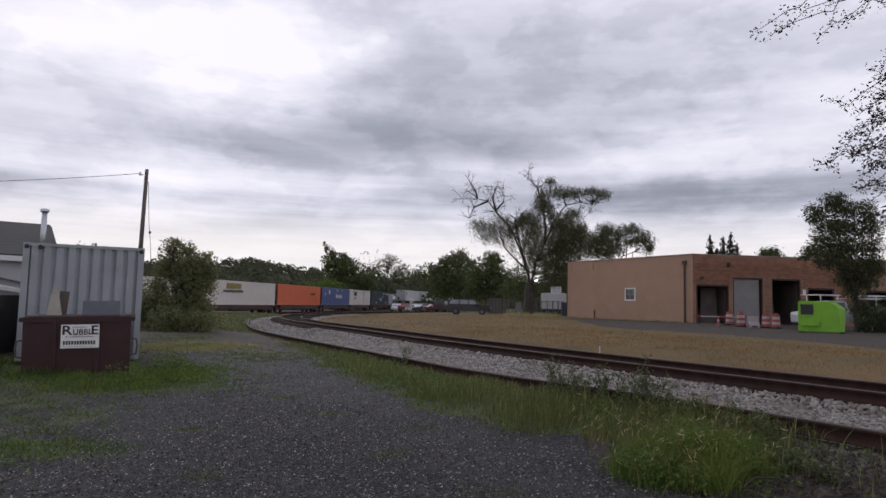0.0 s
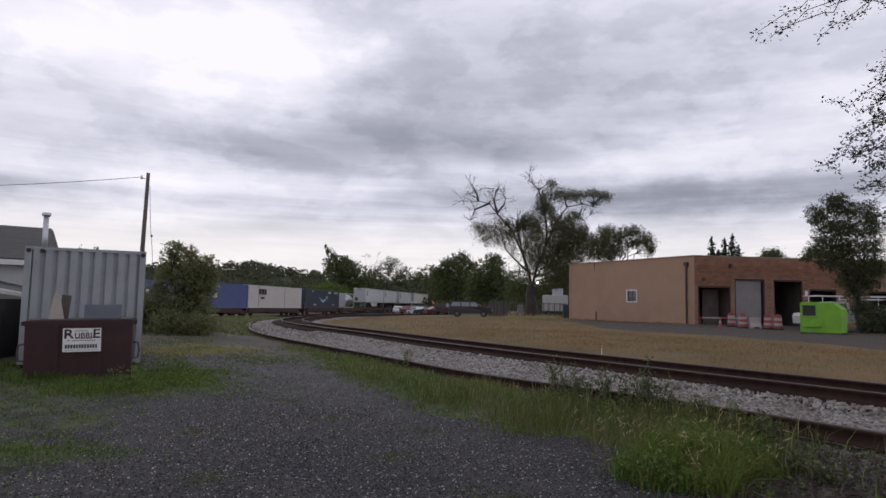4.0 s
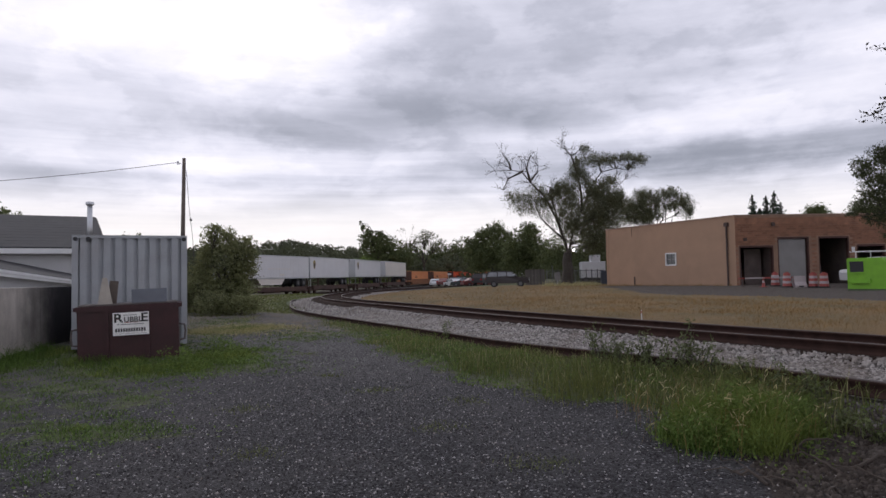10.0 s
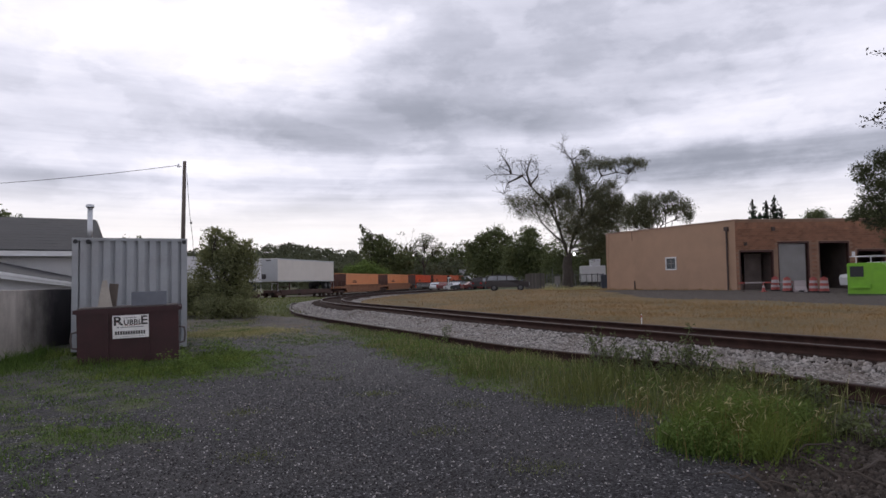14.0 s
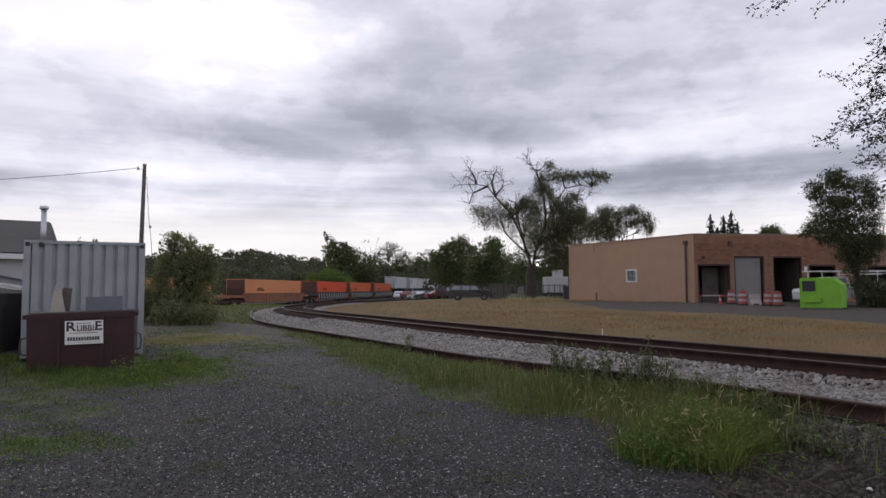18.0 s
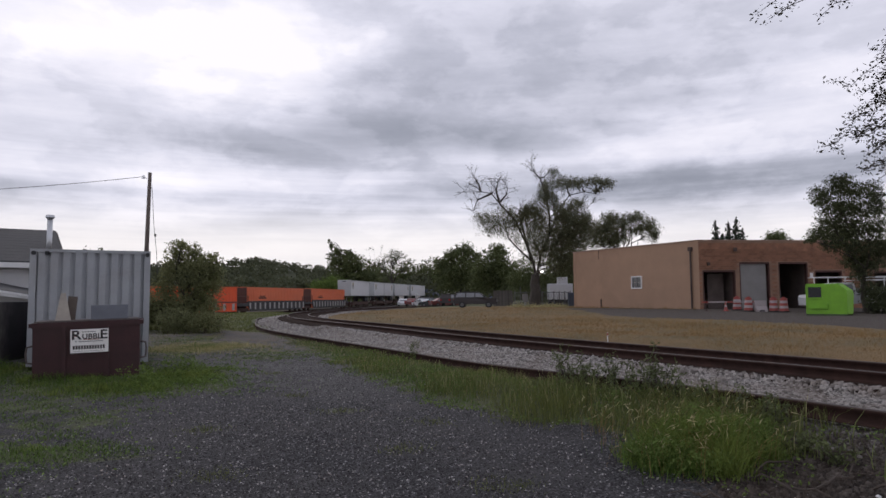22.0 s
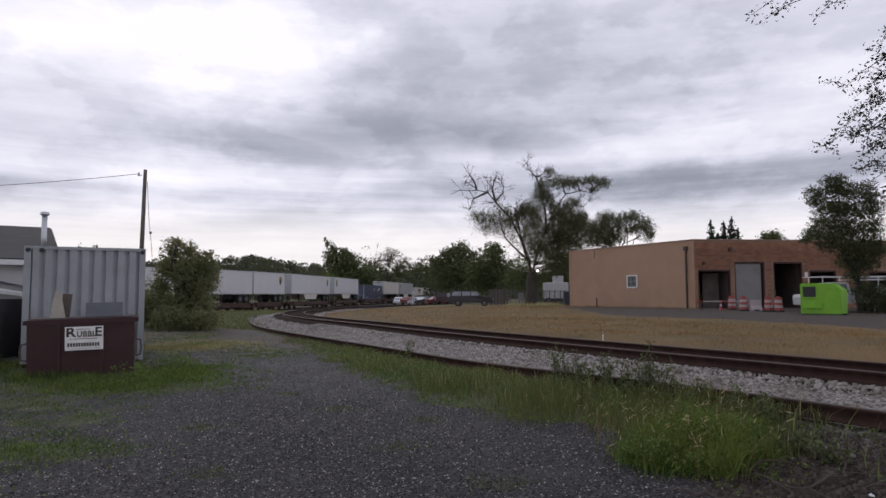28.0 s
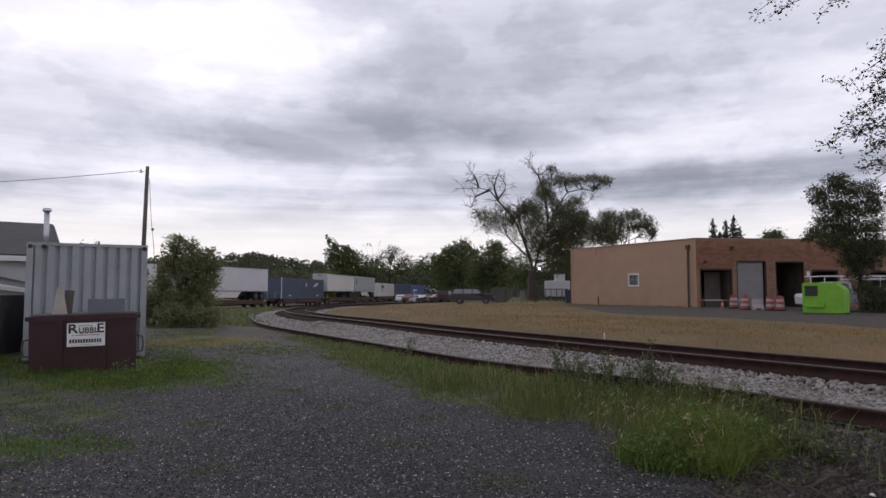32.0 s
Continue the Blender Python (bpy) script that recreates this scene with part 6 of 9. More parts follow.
    for a, b in ((c[1], c[2]), (c[2], c[3])):
        dd = b - a
        bw = part("back_wall", quick((0.31, 0.02, BZ - 0.5, dd.length - 0.05, 0.28, BTOP - 0.05)), M["tan_wall"], ob)
        bw.matrix_local = Matrix.Translation((a.x, a.y, 0)) @ Matrix.Rotation(math.atan2(dd.y, dd.x), 4, "Z")
    # fittings on the front
    for x, z, s in ((4.0 - 0.95, 5.35, 0.12), (0.75, 4.2, 0.1)):
        p = part("wall_lamp", quick((x - s, -0.2, z - s, x + s, -0.02, z + s * 1.5)), M["brown_metal"], ob, "dark wall lamp")
        p.matrix_local = front
    p = part("notice", quick((9.5, -0.05, 3.05, 9.75, -0.016, 3.5)), M["white_paint"], ob, "white notice")
    p.matrix_local = front


workshop()

# ---- trees ----
def crown_cards(rng, centres, radii, count, size, droop=0.0):
    """Leaf clumps: small bent quads scattered through ellipsoids, denser to the outside."""
    centres, radii = np.array(centres, float), np.array(radii, float)
    weight = radii.prod(1) ** 0.72
    k = max(6, count // 13)
    pick = rng.choice(len(centres), k, p=weight / weight.sum())
    v = rng.normal(size=(k, 3))
    v /= np.linalg.norm(v, axis=1, keepdims=True)
    tips = centres[pick] + v * radii[pick] * (rng.random(k) ** 0.5 * rng.uniform(0.8, 1.12, k))[:, None]
    spread = np.minimum(radii[pick].min(1), 2.2) * rng.uniform(0.10, 0.42, k)
    own = rng.integers(0, k, count)
    q = rng.normal(size=(count, 3)) * 0.62
    q[:, 2] = q[:, 2] * 0.8 - droop * np.abs(rng.normal(size=count)) * 0.55
    if droop > 0.6:
        # hanging strands: each cluster falls from its tip in a soft arc
        u = rng.random(count)
        fall = rng.uniform(0.35, 1.0, k) * np.minimum(radii[pick].min(1), 1.6)
        out = rng.normal(size=(k, 2)) * 0.38
        q = rng.normal(size=(count, 3)) * (0.05 + 0.10 * (1 - u))[:, None]
        q[:, :2] += out[own] * (np.sqrt(u) * fall[own])[:, None]
        q[:, 2] -= (u ** 1.4 - 0.15) * fall[own]
        spread = np.ones(k)
    p = tips[own] + q * spread[own][:, None]
    a = rng.normal(size=(count, 3))
    a[:, 2] -= droop
    a /= np.linalg.norm(a, axis=1, keepdims=True)
    b = np.cross(a, rng.normal(size=(count, 3)))
    b /= np.linalg.norm(b, axis=1, keepdims=True)
    s = size * rng.uniform(0.5, 1.4, count)
    return p, a * s[:, None], b * s[:, None] * 0.45


def cards_mesh(name, p, a, b, material):
    nrm = np.cross(a, b)
    v = np.stack([p - a, p + b + nrm * 0.15 / np.maximum(np.linalg.norm(a, axis=1, keepdims=True), 1e-6), p + a, p - b], 1).reshape(-1, 3)
    f = np.arange(len(p) * 4).reshape(-1, 4)
    return raw_mesh(name, v, f, material)


def limb(bm, rng, a, b, r0, r1, wob=0.12, sides=6, seg=5):
    a, b = np.array(a, float), np.array(b, float)
    L = np.linalg.norm(b - a)
    pts, rad = [], []
    for k in range(seg + 1):
        u = k / seg
        j = rng.normal(size=3) * wob * L * math.sin(math.pi * u) * 0.5
        pts.append(tuple(a + (b - a) * u + j + np.array((0, 0, 0.10 * L * math.sin(math.pi * u)))))
        rad.append(r0 + (r1 - r0) * u)
    tube(bm, pts, rad, sides)
    return pts


def tree(name, x, y, trunk_h, trunk_r, clumps, leaf, count, size, label, seed, bark="bark", droop=0.0, dead=(), category="tree", twigs=3, fork=None, group="", limbs=1.0, sparse=()):
    """Clumps: (dx, dy, z, rx, ry, rz) of the crown about the foot. Dead: bare limbs, each a chain of points."""
    rng = np.random.default_rng(seed)
    z = gz(x, y)
    ob = thing(name, pose(x, y, z), label, category, group)
    bm = bmesh.new()
    top = np.array(fork or (0, 0, trunk_h), float)
    limb(bm, rng, (0, 0, -0.2), top, trunk_r * 1.25, trunk_r * 0.8, 0.04, 8)
    for dx, dy, dz, rx, ry, rz in clumps:
        end = np.array((dx, dy, dz - 0.1 * rz))
        nodes = [np.array(q, float) for chain in dead for q in chain if q[2] < dz - 0.3]
        root = min(nodes, key=lambda q: np.linalg.norm(q - end)) if nodes and len(dead) > 4 else top
        pts = limb(bm, rng, root, end, trunk_r * 0.5 * limbs, trunk_r * 0.12 * limbs, 0.14)
        for _ in range(twigs):
            v = rng.normal(size=3)
            v /= np.linalg.norm(v)
            limb(bm, rng, pts[3], end + v * np.array((rx, ry, rz)) * 0.85, trunk_r * 0.18 * limbs, trunk_r * 0.03 * limbs, 0.14, 4, 4)
    part("trunk", bm, M[bark], ob, "trunk and limbs")
    for chain in dead:
        bm = bmesh.new()
        pts = [np.array(q, float) for q in chain]
        n = len(pts)
        tube(bm, [tuple(q) for q in pts], [trunk_r * (0.27 - 0.23 * i / (n - 1)) for i in range(n)], 6)
        for i in range(1, n):
            for _ in range(6):
                v = rng.normal(size=3) * (1, 0.6, 0.8) + np.array((-0.2, 0, 0.55))
                v /= np.linalg.norm(v)
                ln = rng.uniform(0.7, 1.8) * (1 if trunk_r > 0.3 else 0.7)
                q = limb(bm, rng, pts[i], pts[i] + v * ln, 0.026, 0.008, 0.10, 4, 4)
                for _ in range(3):
                    w = v + rng.normal(size=3) * 0.6
                    limb(bm, rng, q[2], np.array(q[2]) + w / np.linalg.norm(w) * ln * 0.6, 0.012, 0.005, 0.08, 4, 3)
        part("bare_limb", bm, M["bark"], ob, "bare dead limb")
    if sparse:
        p, a, b = crown_cards(rng, [c[:3] for c in sparse], [c[3:] for c in sparse], int(count * 0.13), size * 0.9, droop)
        cr = new("wispy_crown", cards_mesh("wispy_crown", p, a, b, M[leaf]))
        cr.parent = ob
    if count:
        p, a, b = crown_cards(rng, [c[:3] for c in clumps], [c[3:] for c in clumps], count, size, droop)
        cr = new("crown", cards_mesh("crown", p, a, b, M[leaf]))
        cr.parent = ob
    return ob


def at_view(px, depth):
    """Plan x of a direction given as pixels across the last view."""
    return (px - 784) / 1173.5 * depth


def build_trees():
    # bush beside the lane, before the train
    tree("bush", -11.4, 29.5, 1.0, 0.09, [(-0.45, 0, 3.75, 0.48, 0.48, 0.38), (-0.82, 0.2, 3.43, 0.42, 0.42, 0.31), (0.18, 0, 3.55, 0.48, 0.48, 0.38), (1.07, 0, 3.24, 0.42, 0.42, 0.31), (-0.31, 0.2, 3.05, 0.90, 0.72, 0.56), (0.58, -0.2, 2.91, 0.84, 0.72, 0.50), (1.21, 0, 2.66, 0.36, 0.36, 0.44), (-0.8, 0, 2.67, 0.60, 0.60, 0.50), (0.08, 0, 2.41, 1.02, 0.84, 0.69), (0.84, 0, 2.16, 0.72, 0.72, 0.62), (0.35, 0.2, 1.66, 1.02, 0.84, 0.62), (-0.27, 0, 1.16, 1.02, 0.84, 0.56), (0.74, 0, 1.03, 0.78, 0.72, 0.56), (0.24, 0, 0.66, 0.91, 0.8, 0.35), (-1.15, 0, 2.0, 0.5, 0.5, 0.5), (-1.45, 0, 1.2, 0.6, 0.6, 0.55), (-1.0, 0.3, 0.6, 0.7, 0.6, 0.5), (-1.9, 0, 0.8, 0.6, 0.6, 0.6)], "leaf_bush", 33000, 0.05, "airy dark green bush with bare twigs by the lane", 11, category="bush", twigs=6)
    tree("bush", -13.2, 30.5, 0.5, 0.06, [(0, 0, 0.9, 1.1, 0.9, 0.8), (0.9, 0, 0.6, 0.8, 0.8, 0.6), (-0.8, 0, 1.3, 0.8, 0.8, 0.9), (0.5, 0, 1.7, 0.35, 0.4, 0.4)], "leaf_bush", 9000, 0.05, "low tangled green shrubs beside a container", 12, category="bush", twigs=4)
    tree("bush", -10.2, 28.2, 0.4, 0.05, [(0, 0, 0.45, 1.1, 0.8, 0.5), (-1.2, 0, 0.5, 0.9, 0.8, 0.6)], "leaf_bush", 8000, 0.045, "low weeds under a bush", 13, category="bush")
    # beyond the train
    X = at_view
    tree("tree", X(606, 165), 165, 5, 0.35, [(0, 0, 8, 4.5, 4, 5), (-2.5, 0, 11, 2.4, 2.4, 3.0), (4.5, 0, 7, 4, 4, 4.5), (2, 0, 10, 3, 3, 3), (-3.4, 0, 14.6, 0.9, 1.0, 1.6), (-2.0, 0, 13.2, 1.2, 1.2, 1.4), (0.8, 0, 12.6, 1.6, 1.5, 1.6), (-3.9, 0, 16.2, 0.5, 0.6, 0.9), (6.5, 0, 6, 3, 3, 4)], "leaf_dark", 16000, 0.25, "broad green tree beyond the railway", 21)
    tree("tree", X(585, 150), 150, 2, 0.2, [(0, 0, 3.6, 3.6, 3, 3.4), (-3.2, 0, 3.0, 2.6, 2.5, 2.8), (3.4, 0, 2.8, 2.6, 2.5, 2.6)], "leaf", 14000, 0.18, "light green willow-like shrub beyond the railway", 22, category="bush")
    tree("tree", X(690, 175), 175, 5.5, 0.3, [(0, 0, 12.2, 4.6, 3, 2.2), (-3, 0, 10.5, 2.6, 2, 2.2), (3.5, 0, 10.5, 2.4, 2, 2.2), (1.0, 0, 13.4, 2.6, 2, 1.6)], "leaf_grey", 3000, 0.16, "thin half-bare tree on the skyline", 23, twigs=16)
    tree("tree", X(660, 178), 178, 6, 0.22, [(0, 0, 10, 1.5, 1, 2)], "leaf_grey", 60, 0.4, "bare dead tree on the skyline", 24, twigs=9, dead=[[(0, 0, 6), (-0.8, 0, 10), (-2.0, 0, 14.5)], [(0, 0, 6), (0.8, 0, 10.5), (1.6, 0, 15.0)], [(0, 0, 6), (0, 0, 11), (-0.4, 0, 14.6)]])
    tree("tree", X(655, 222), 222, 3, 0.3, [(0, 0, 7, 6, 4, 6.5), (6, 0, 7, 6, 4, 6.5), (12, 0, 8, 5, 4, 6.5), (18, 0, 8, 5, 4, 7), (23, 0, 7, 5, 4, 7)], "leaf_dark", 26000, 0.27, "dark row of trees beyond the railway", 25)
    tree("tree", X(810, 150), 150, 4, 0.3, [(0, 0, 7.5, 4.4, 4, 5.2), (-3.2, 0, 6, 3.2, 3, 4), (3.0, 0, 6.5, 3.2, 3, 4.5), (0.8, 0, 12.0, 2.6, 2.5, 2.2), (-2.2, 0, 11.0, 2.0, 2.0, 1.8), (-4.6, 0, 9.2, 1.8, 1.6, 1.7), (3.4, 0, 10.6, 1.8, 1.8, 1.6)], "leaf_dark", 19000, 0.24, "full green tree behind the parked cars", 26)
    tree("tree", X(742, 226), 226, 2, 0.2, [(0, 0, 7, 5, 3, 6), (6, 0, 7.0, 5, 3, 6.0)], "leaf_dark", 12000, 0.27, "dark trees at the end of the train", 27)
    tree("tree", X(872, 112), 112, 3.5, 0.25, [(0, 0, 6, 3.2, 3, 4.2), (2.0, 0, 4.6, 2.6, 2.6, 3.4), (-2.4, 0, 4.8, 2.2, 2.2, 3.4), (0.6, 0, 8.8, 1.6, 1.6, 1.5)], "leaf_dark", 16000, 0.19, "dark round tree behind the fence", 28)
    tree("tree", X(985, 92), 92, 3, 0.25, [(0, 0, 4.6, 3.0, 2.5, 3.6), (3.5, 0, 4.8, 3.0, 2.5, 3.4), (-4.5, 0, 3.8, 3.0, 2.5, 3.2)], "leaf_dark", 24000, 0.12, "dark trees behind the workshop", 29)
    # the great half-dead tree
    big = X(942, 75)
    tree("tree", big, 75, 3.6, 0.55,
         [(2.39, 0.2, 15.36, 0.79, 0.98, 0.65), (1.64, 0.3, 13.86, 1.22, 1.46, 1.09), (3.37, -0.4, 14.06, 1.46, 1.59, 0.87), (5.11, 0.3, 14.16, 1.59, 1.46, 0.65), (6.84, -0.2, 14.29, 1.34, 1.34, 0.58), (8.45, 0.1, 14.06, 1.22, 1.22, 0.72), (7.32, 0, 13.31, 0.73, 0.73, 0.41), (1.87, 0.5, 12.74, 1.04, 1.10, 0.80),
          (-0.12, 0, 11.24, 1.34, 1.34, 1.09), (-0.92, 0.3, 10.74, 0.79, 0.98, 0.72), (0.61, -0.5, 10.32, 1.16, 1.22, 1.23), (3.82, 0.5, 10.32, 1.59, 1.71, 1.16), (5.09, -0.3, 9.63, 1.46, 1.59, 1.16), (5.92, 0, 10.18, 0.79, 0.98, 0.87), (3.31, -0.6, 8.84, 1.59, 1.71, 1.23), (4.58, 0.5, 8.15, 1.59, 1.59, 1.23), (5.82, 0, 8.64, 1.04, 1.22, 1.16), (0.36, 0.5, 9.38, 1.22, 1.22, 0.94),
          (2.79, 0.4, 7.11, 1.95, 1.83, 1.30), (0.83, -0.5, 7.35, 1.34, 1.34, 1.23), (4.56, -0.4, 6.86, 1.46, 1.59, 1.23), (3.76, 0.3, 5.68, 1.46, 1.46, 1.30), (2.29, 0, 6.05, 1.34, 1.46, 1.30), (5.38, 0, 7.41, 1.16, 1.22, 1.01), (4.6, 0.6, 4.7, 1.46, 1.46, 1.30), (2.9, 0.8, 4.4, 1.22, 1.22, 1.16),
          (2.42, 0.4, 11.69, 1.60, 1.60, 1.25), (3.71, -0.5, 10.44, 1.80, 1.80, 1.46), (5.05, 0.2, 11.67, 1.10, 1.10, 0.94), (1.93, 0.6, 8.83, 1.60, 1.60, 1.67), (-0.27, -0.4, 8.27, 1.60, 1.60, 1.46), (3.66, 0.5, 7.94, 1.80, 1.80, 1.67), (-1.55, 0.3, 9.95, 1.30, 1.30, 1.15), (0.45, 0.5, 6.52, 1.60, 1.60, 1.46), (1.12, -0.3, 12.58, 1.10, 1.10, 1.15), (5.66, 0.3, 9.46, 1.40, 1.40, 1.36), (-0.45, -0.3, 10.61, 1.20, 1.20, 1.25)],
         "leaf_grey", 125000, 0.06, "great gnarled tree, green on one side and bare on the other", 31, droop=0.9, twigs=4, fork=(0.1, 0, 3.6), limbs=0.30,
         dead=[[(0.2, 0, 3.2), (0.43, 0, 4.45), (0.82, 0, 6.17), (1.82, 0, 8.39), (2.33, 0, 9.63), (2.84, 0, 10.87), (4.1, 0, 12.61), (5.83, 0, 12.99), (7.07, 0, 12.74), (6.75, 0, 11.74)], [(1.82, 0, 8.39), (1.79, 0, 10.13), (1.56, 0, 11.86), (1.02, 0, 13.86), (0.78, 0, 14.56), (0.16, 0, 15.23), (-0.2, 0, 16.23)],
               [(0.1, 0, 3.6), (-0.17, 0, 5.0), (-1.4, 0, 6.12), (-2.86, 0, 7.6), (-3.22, 0, 8.59), (-3.34, 0, 9.38)], [(-0.3, 0, 5.3), (-0.7, 0, 6.6), (-1.13, 0, 8.14), (-1.49, 0, 9.63), (-1.6, 0, 10.99)], [(-0.3, 0, 5.2), (-0.9, 0, 7.03), (-2.11, 0, 9.75), (-3.82, 0, 11.61), (-4.8, 0, 12.86), (-6.04, 0, 13.1), (-7.77, 0, 13.05)],
               [(-6.04, 0, 13.1), (-6.23, 0, 13.98), (-6.82, 0, 14.73)], [(-3.82, 0, 11.61), (-4.26, 0, 13.1), (-4.06, 0, 14.1), (-3.93, 0, 14.48)], [(-3.94, 0, 11.74), (-3.07, 0, 12.73), (-2.95, 0, 13.48)], [(-4.8, 0, 12.86), (-6.41, 0, 12.11), (-6.91, 0, 10.86)], [(2.33, 0, 9.63), (3.83, 0, 10.87), (5.31, 0, 11.37)], [(0.82, 0, 6.17), (2.8, 0, 7.4), (4.78, 0, 8.64)]],
         sparse=[(-5.31, 0, 10.07, 0.9, 0.9, 0.75), (-4.08, 0, 9.58, 1.05, 1.0, 0.9), (-2.8, 0, 9.83, 0.9, 0.9, 0.8), (-3.84, 0, 8.59, 0.9, 0.9, 0.7), (-2.06, 0, 9.08, 0.7, 0.7, 0.8), (-5.07, 0, 8.64, 0.55, 0.6, 0.7), (-1.88, 0, 7.6, 0.6, 0.6, 0.6), (-6.29, 0, 10.49, 0.6, 0.6, 0.55), (-2.59, 0, 10.87, 0.65, 0.6, 0.55), (-3.42, 0.2, 10.85, 1.50, 1.50, 1.25), (-4.75, -0.3, 9.54, 1.60, 1.60, 1.46), (-5.93, 0.2, 10.21, 1.10, 1.10, 1.05), (-2.44, 0.3, 8.86, 1.30, 1.30, 1.25)])
    tree("tree", X(1090, 100), 100, 5, 0.35, [(-0.95, 0, 12.86, 1.84, 1.72, 1.43), (1.01, 0.4, 12.13, 1.72, 1.72, 1.69), (-1.64, -0.4, 11.14, 2.07, 1.84, 1.69), (2.74, 0, 13.19, 1.72, 1.49, 0.98), (4.62, 0, 11.81, 1.61, 1.49, 1.56), (5.65, 0, 10.49, 0.86, 0.92, 1.43), (-3.21, 0, 11.47, 1.72, 1.49, 1.23), (-1.01, 0, 9.5, 2.18, 1.84, 1.10), (2.97, 0, 11.38, 1.26, 1.15, 0.85), (0.32, 0, 10.22, 1.49, 1.38, 1.04), (-3.4, 0, 9.9, 1.61, 1.49, 1.43)], "leaf_grey", 36000, 0.09, "arching grey-green tree behind the workshop", 32, droop=0.9, twigs=5, limbs=0.55)
    # conifers over the roof
    for k, (px, d, h) in enumerate(((1264, 130, 16.6), (1287, 132, 16.7), (1301, 130, 17.1), (1312, 133, 15.0), (1276, 135, 14.6))):
        cl = [(0, 0, 7 + (h - 7.2) * i / 11, 0.14 + 2.3 * (1 - i / 11) ** 0.85, 0.14 + 2.0 * (1 - i / 11) ** 0.85, 0.55) for i in range(12)]
        tree("conifer", X(px, d), d, h - 0.4, 0.16, cl, "leaf_conifer", 7000, 0.17, "dark pointed conifer behind the workshop", 40 + k, category="tree", twigs=1, droop=0.5, group="conifers behind the workshop", limbs=0.6)
    tree("tree", X(1370, 120), 120, 5, 0.25, [(0, 0, 11.4, 2.2, 2, 1.7), (1.8, 0, 9.5, 1.8, 1.8, 1.5)], "leaf_dark", 8000, 0.15, "round tree top over the roof", 45)
    tree("tree", X(1450, 110), 110, 5, 0.25, [(0, 0, 10.0, 2.8, 2.5, 2.4), (3, 0, 10.5, 3, 2.5, 2.6)], "leaf_dark", 9000, 0.15, "round tree top over the roof", 46)
    # tree before the brick front
    rx = X(1522, 43)
    tree("tree", rx, 43, 2.2, 0.17, [(-1.29, 0, 8.6, 1.0, 1.0, 0.55), (-2.25, 0.2, 7.86, 1.0, 1.0, 0.6), (-0.58, 0, 8.03, 1.1, 1.1, 0.7), (0.71, 0, 7.84, 0.9, 0.9, 0.9), (-2.83, 0, 7.3, 0.5, 0.5, 0.35), (-1.74, -0.3, 6.92, 1.2, 1.1, 0.7), (-0.27, 0.3, 6.73, 1.3, 1.2, 0.8), (1.21, 0, 6.9, 0.9, 0.9, 1.1), (-2.15, 0, 6.0, 0.9, 0.9, 0.6), (-0.7, 0.3, 5.62, 1.4, 1.2, 0.85),
                               (0.76, 0, 5.42, 1.1, 1.1, 1.0), (-2.74, 0, 5.26, 0.75, 0.8, 0.48), (-3.31, 0, 4.78, 0.45, 0.5, 0.3), (-1.49, 0, 4.51, 1.2, 1.1, 0.7), (0.15, 0, 4.13, 1.3, 1.2, 0.85), (1.26, 0, 4.31, 0.9, 0.9, 0.9), (-0.6, 0, 3.4, 1.0, 0.9, 0.65), (0.65, 0, 3.21, 1.0, 0.9, 0.65), (-0.2, 0, 2.48, 0.75, 0.8, 0.6), (0.2, 0, 1.57, 0.75, 0.8, 0.6)],
         "leaf_shade", 52000, 0.055, "dark leafy tree standing before the brick front", 51, twigs=4, droop=0.4, limbs=0.6)
    tree("bush", rx + 0.7, 42.4, 0.5, 0.05, [(0, 0, 0.95, 1.2, 0.9, 1.1), (1.4, 0, 0.9, 1.0, 0.9, 1.0), (2.6, 0, 0.9, 1.1, 0.9, 1.0)], "leaf_shade", 14000, 0.06, "dark clipped shrub under a tree", 52, category="bush")
    # over the house
    tree("tree", -36.5, 52, 5, 0.3, [(-2.6, 0, 6.8, 2.0, 2, 1.1), (-0.9, 0, 6.4, 1.2, 1.5, 0.7), (-5, 0, 7.0, 2.6, 3, 1.5)], "leaf_dark", 9000, 0.12, "green tree top over the house roof", 53)
    tree("tree", -21.4, 40, 3, 0.15, [(0, 0, 4.15, 0.8, 0.7, 0.5), (0.8, 0, 3.95, 0.5, 0.6, 0.3)], "leaf_dark", 900, 0.1, "small tree top behind the container", 54)


build_trees()


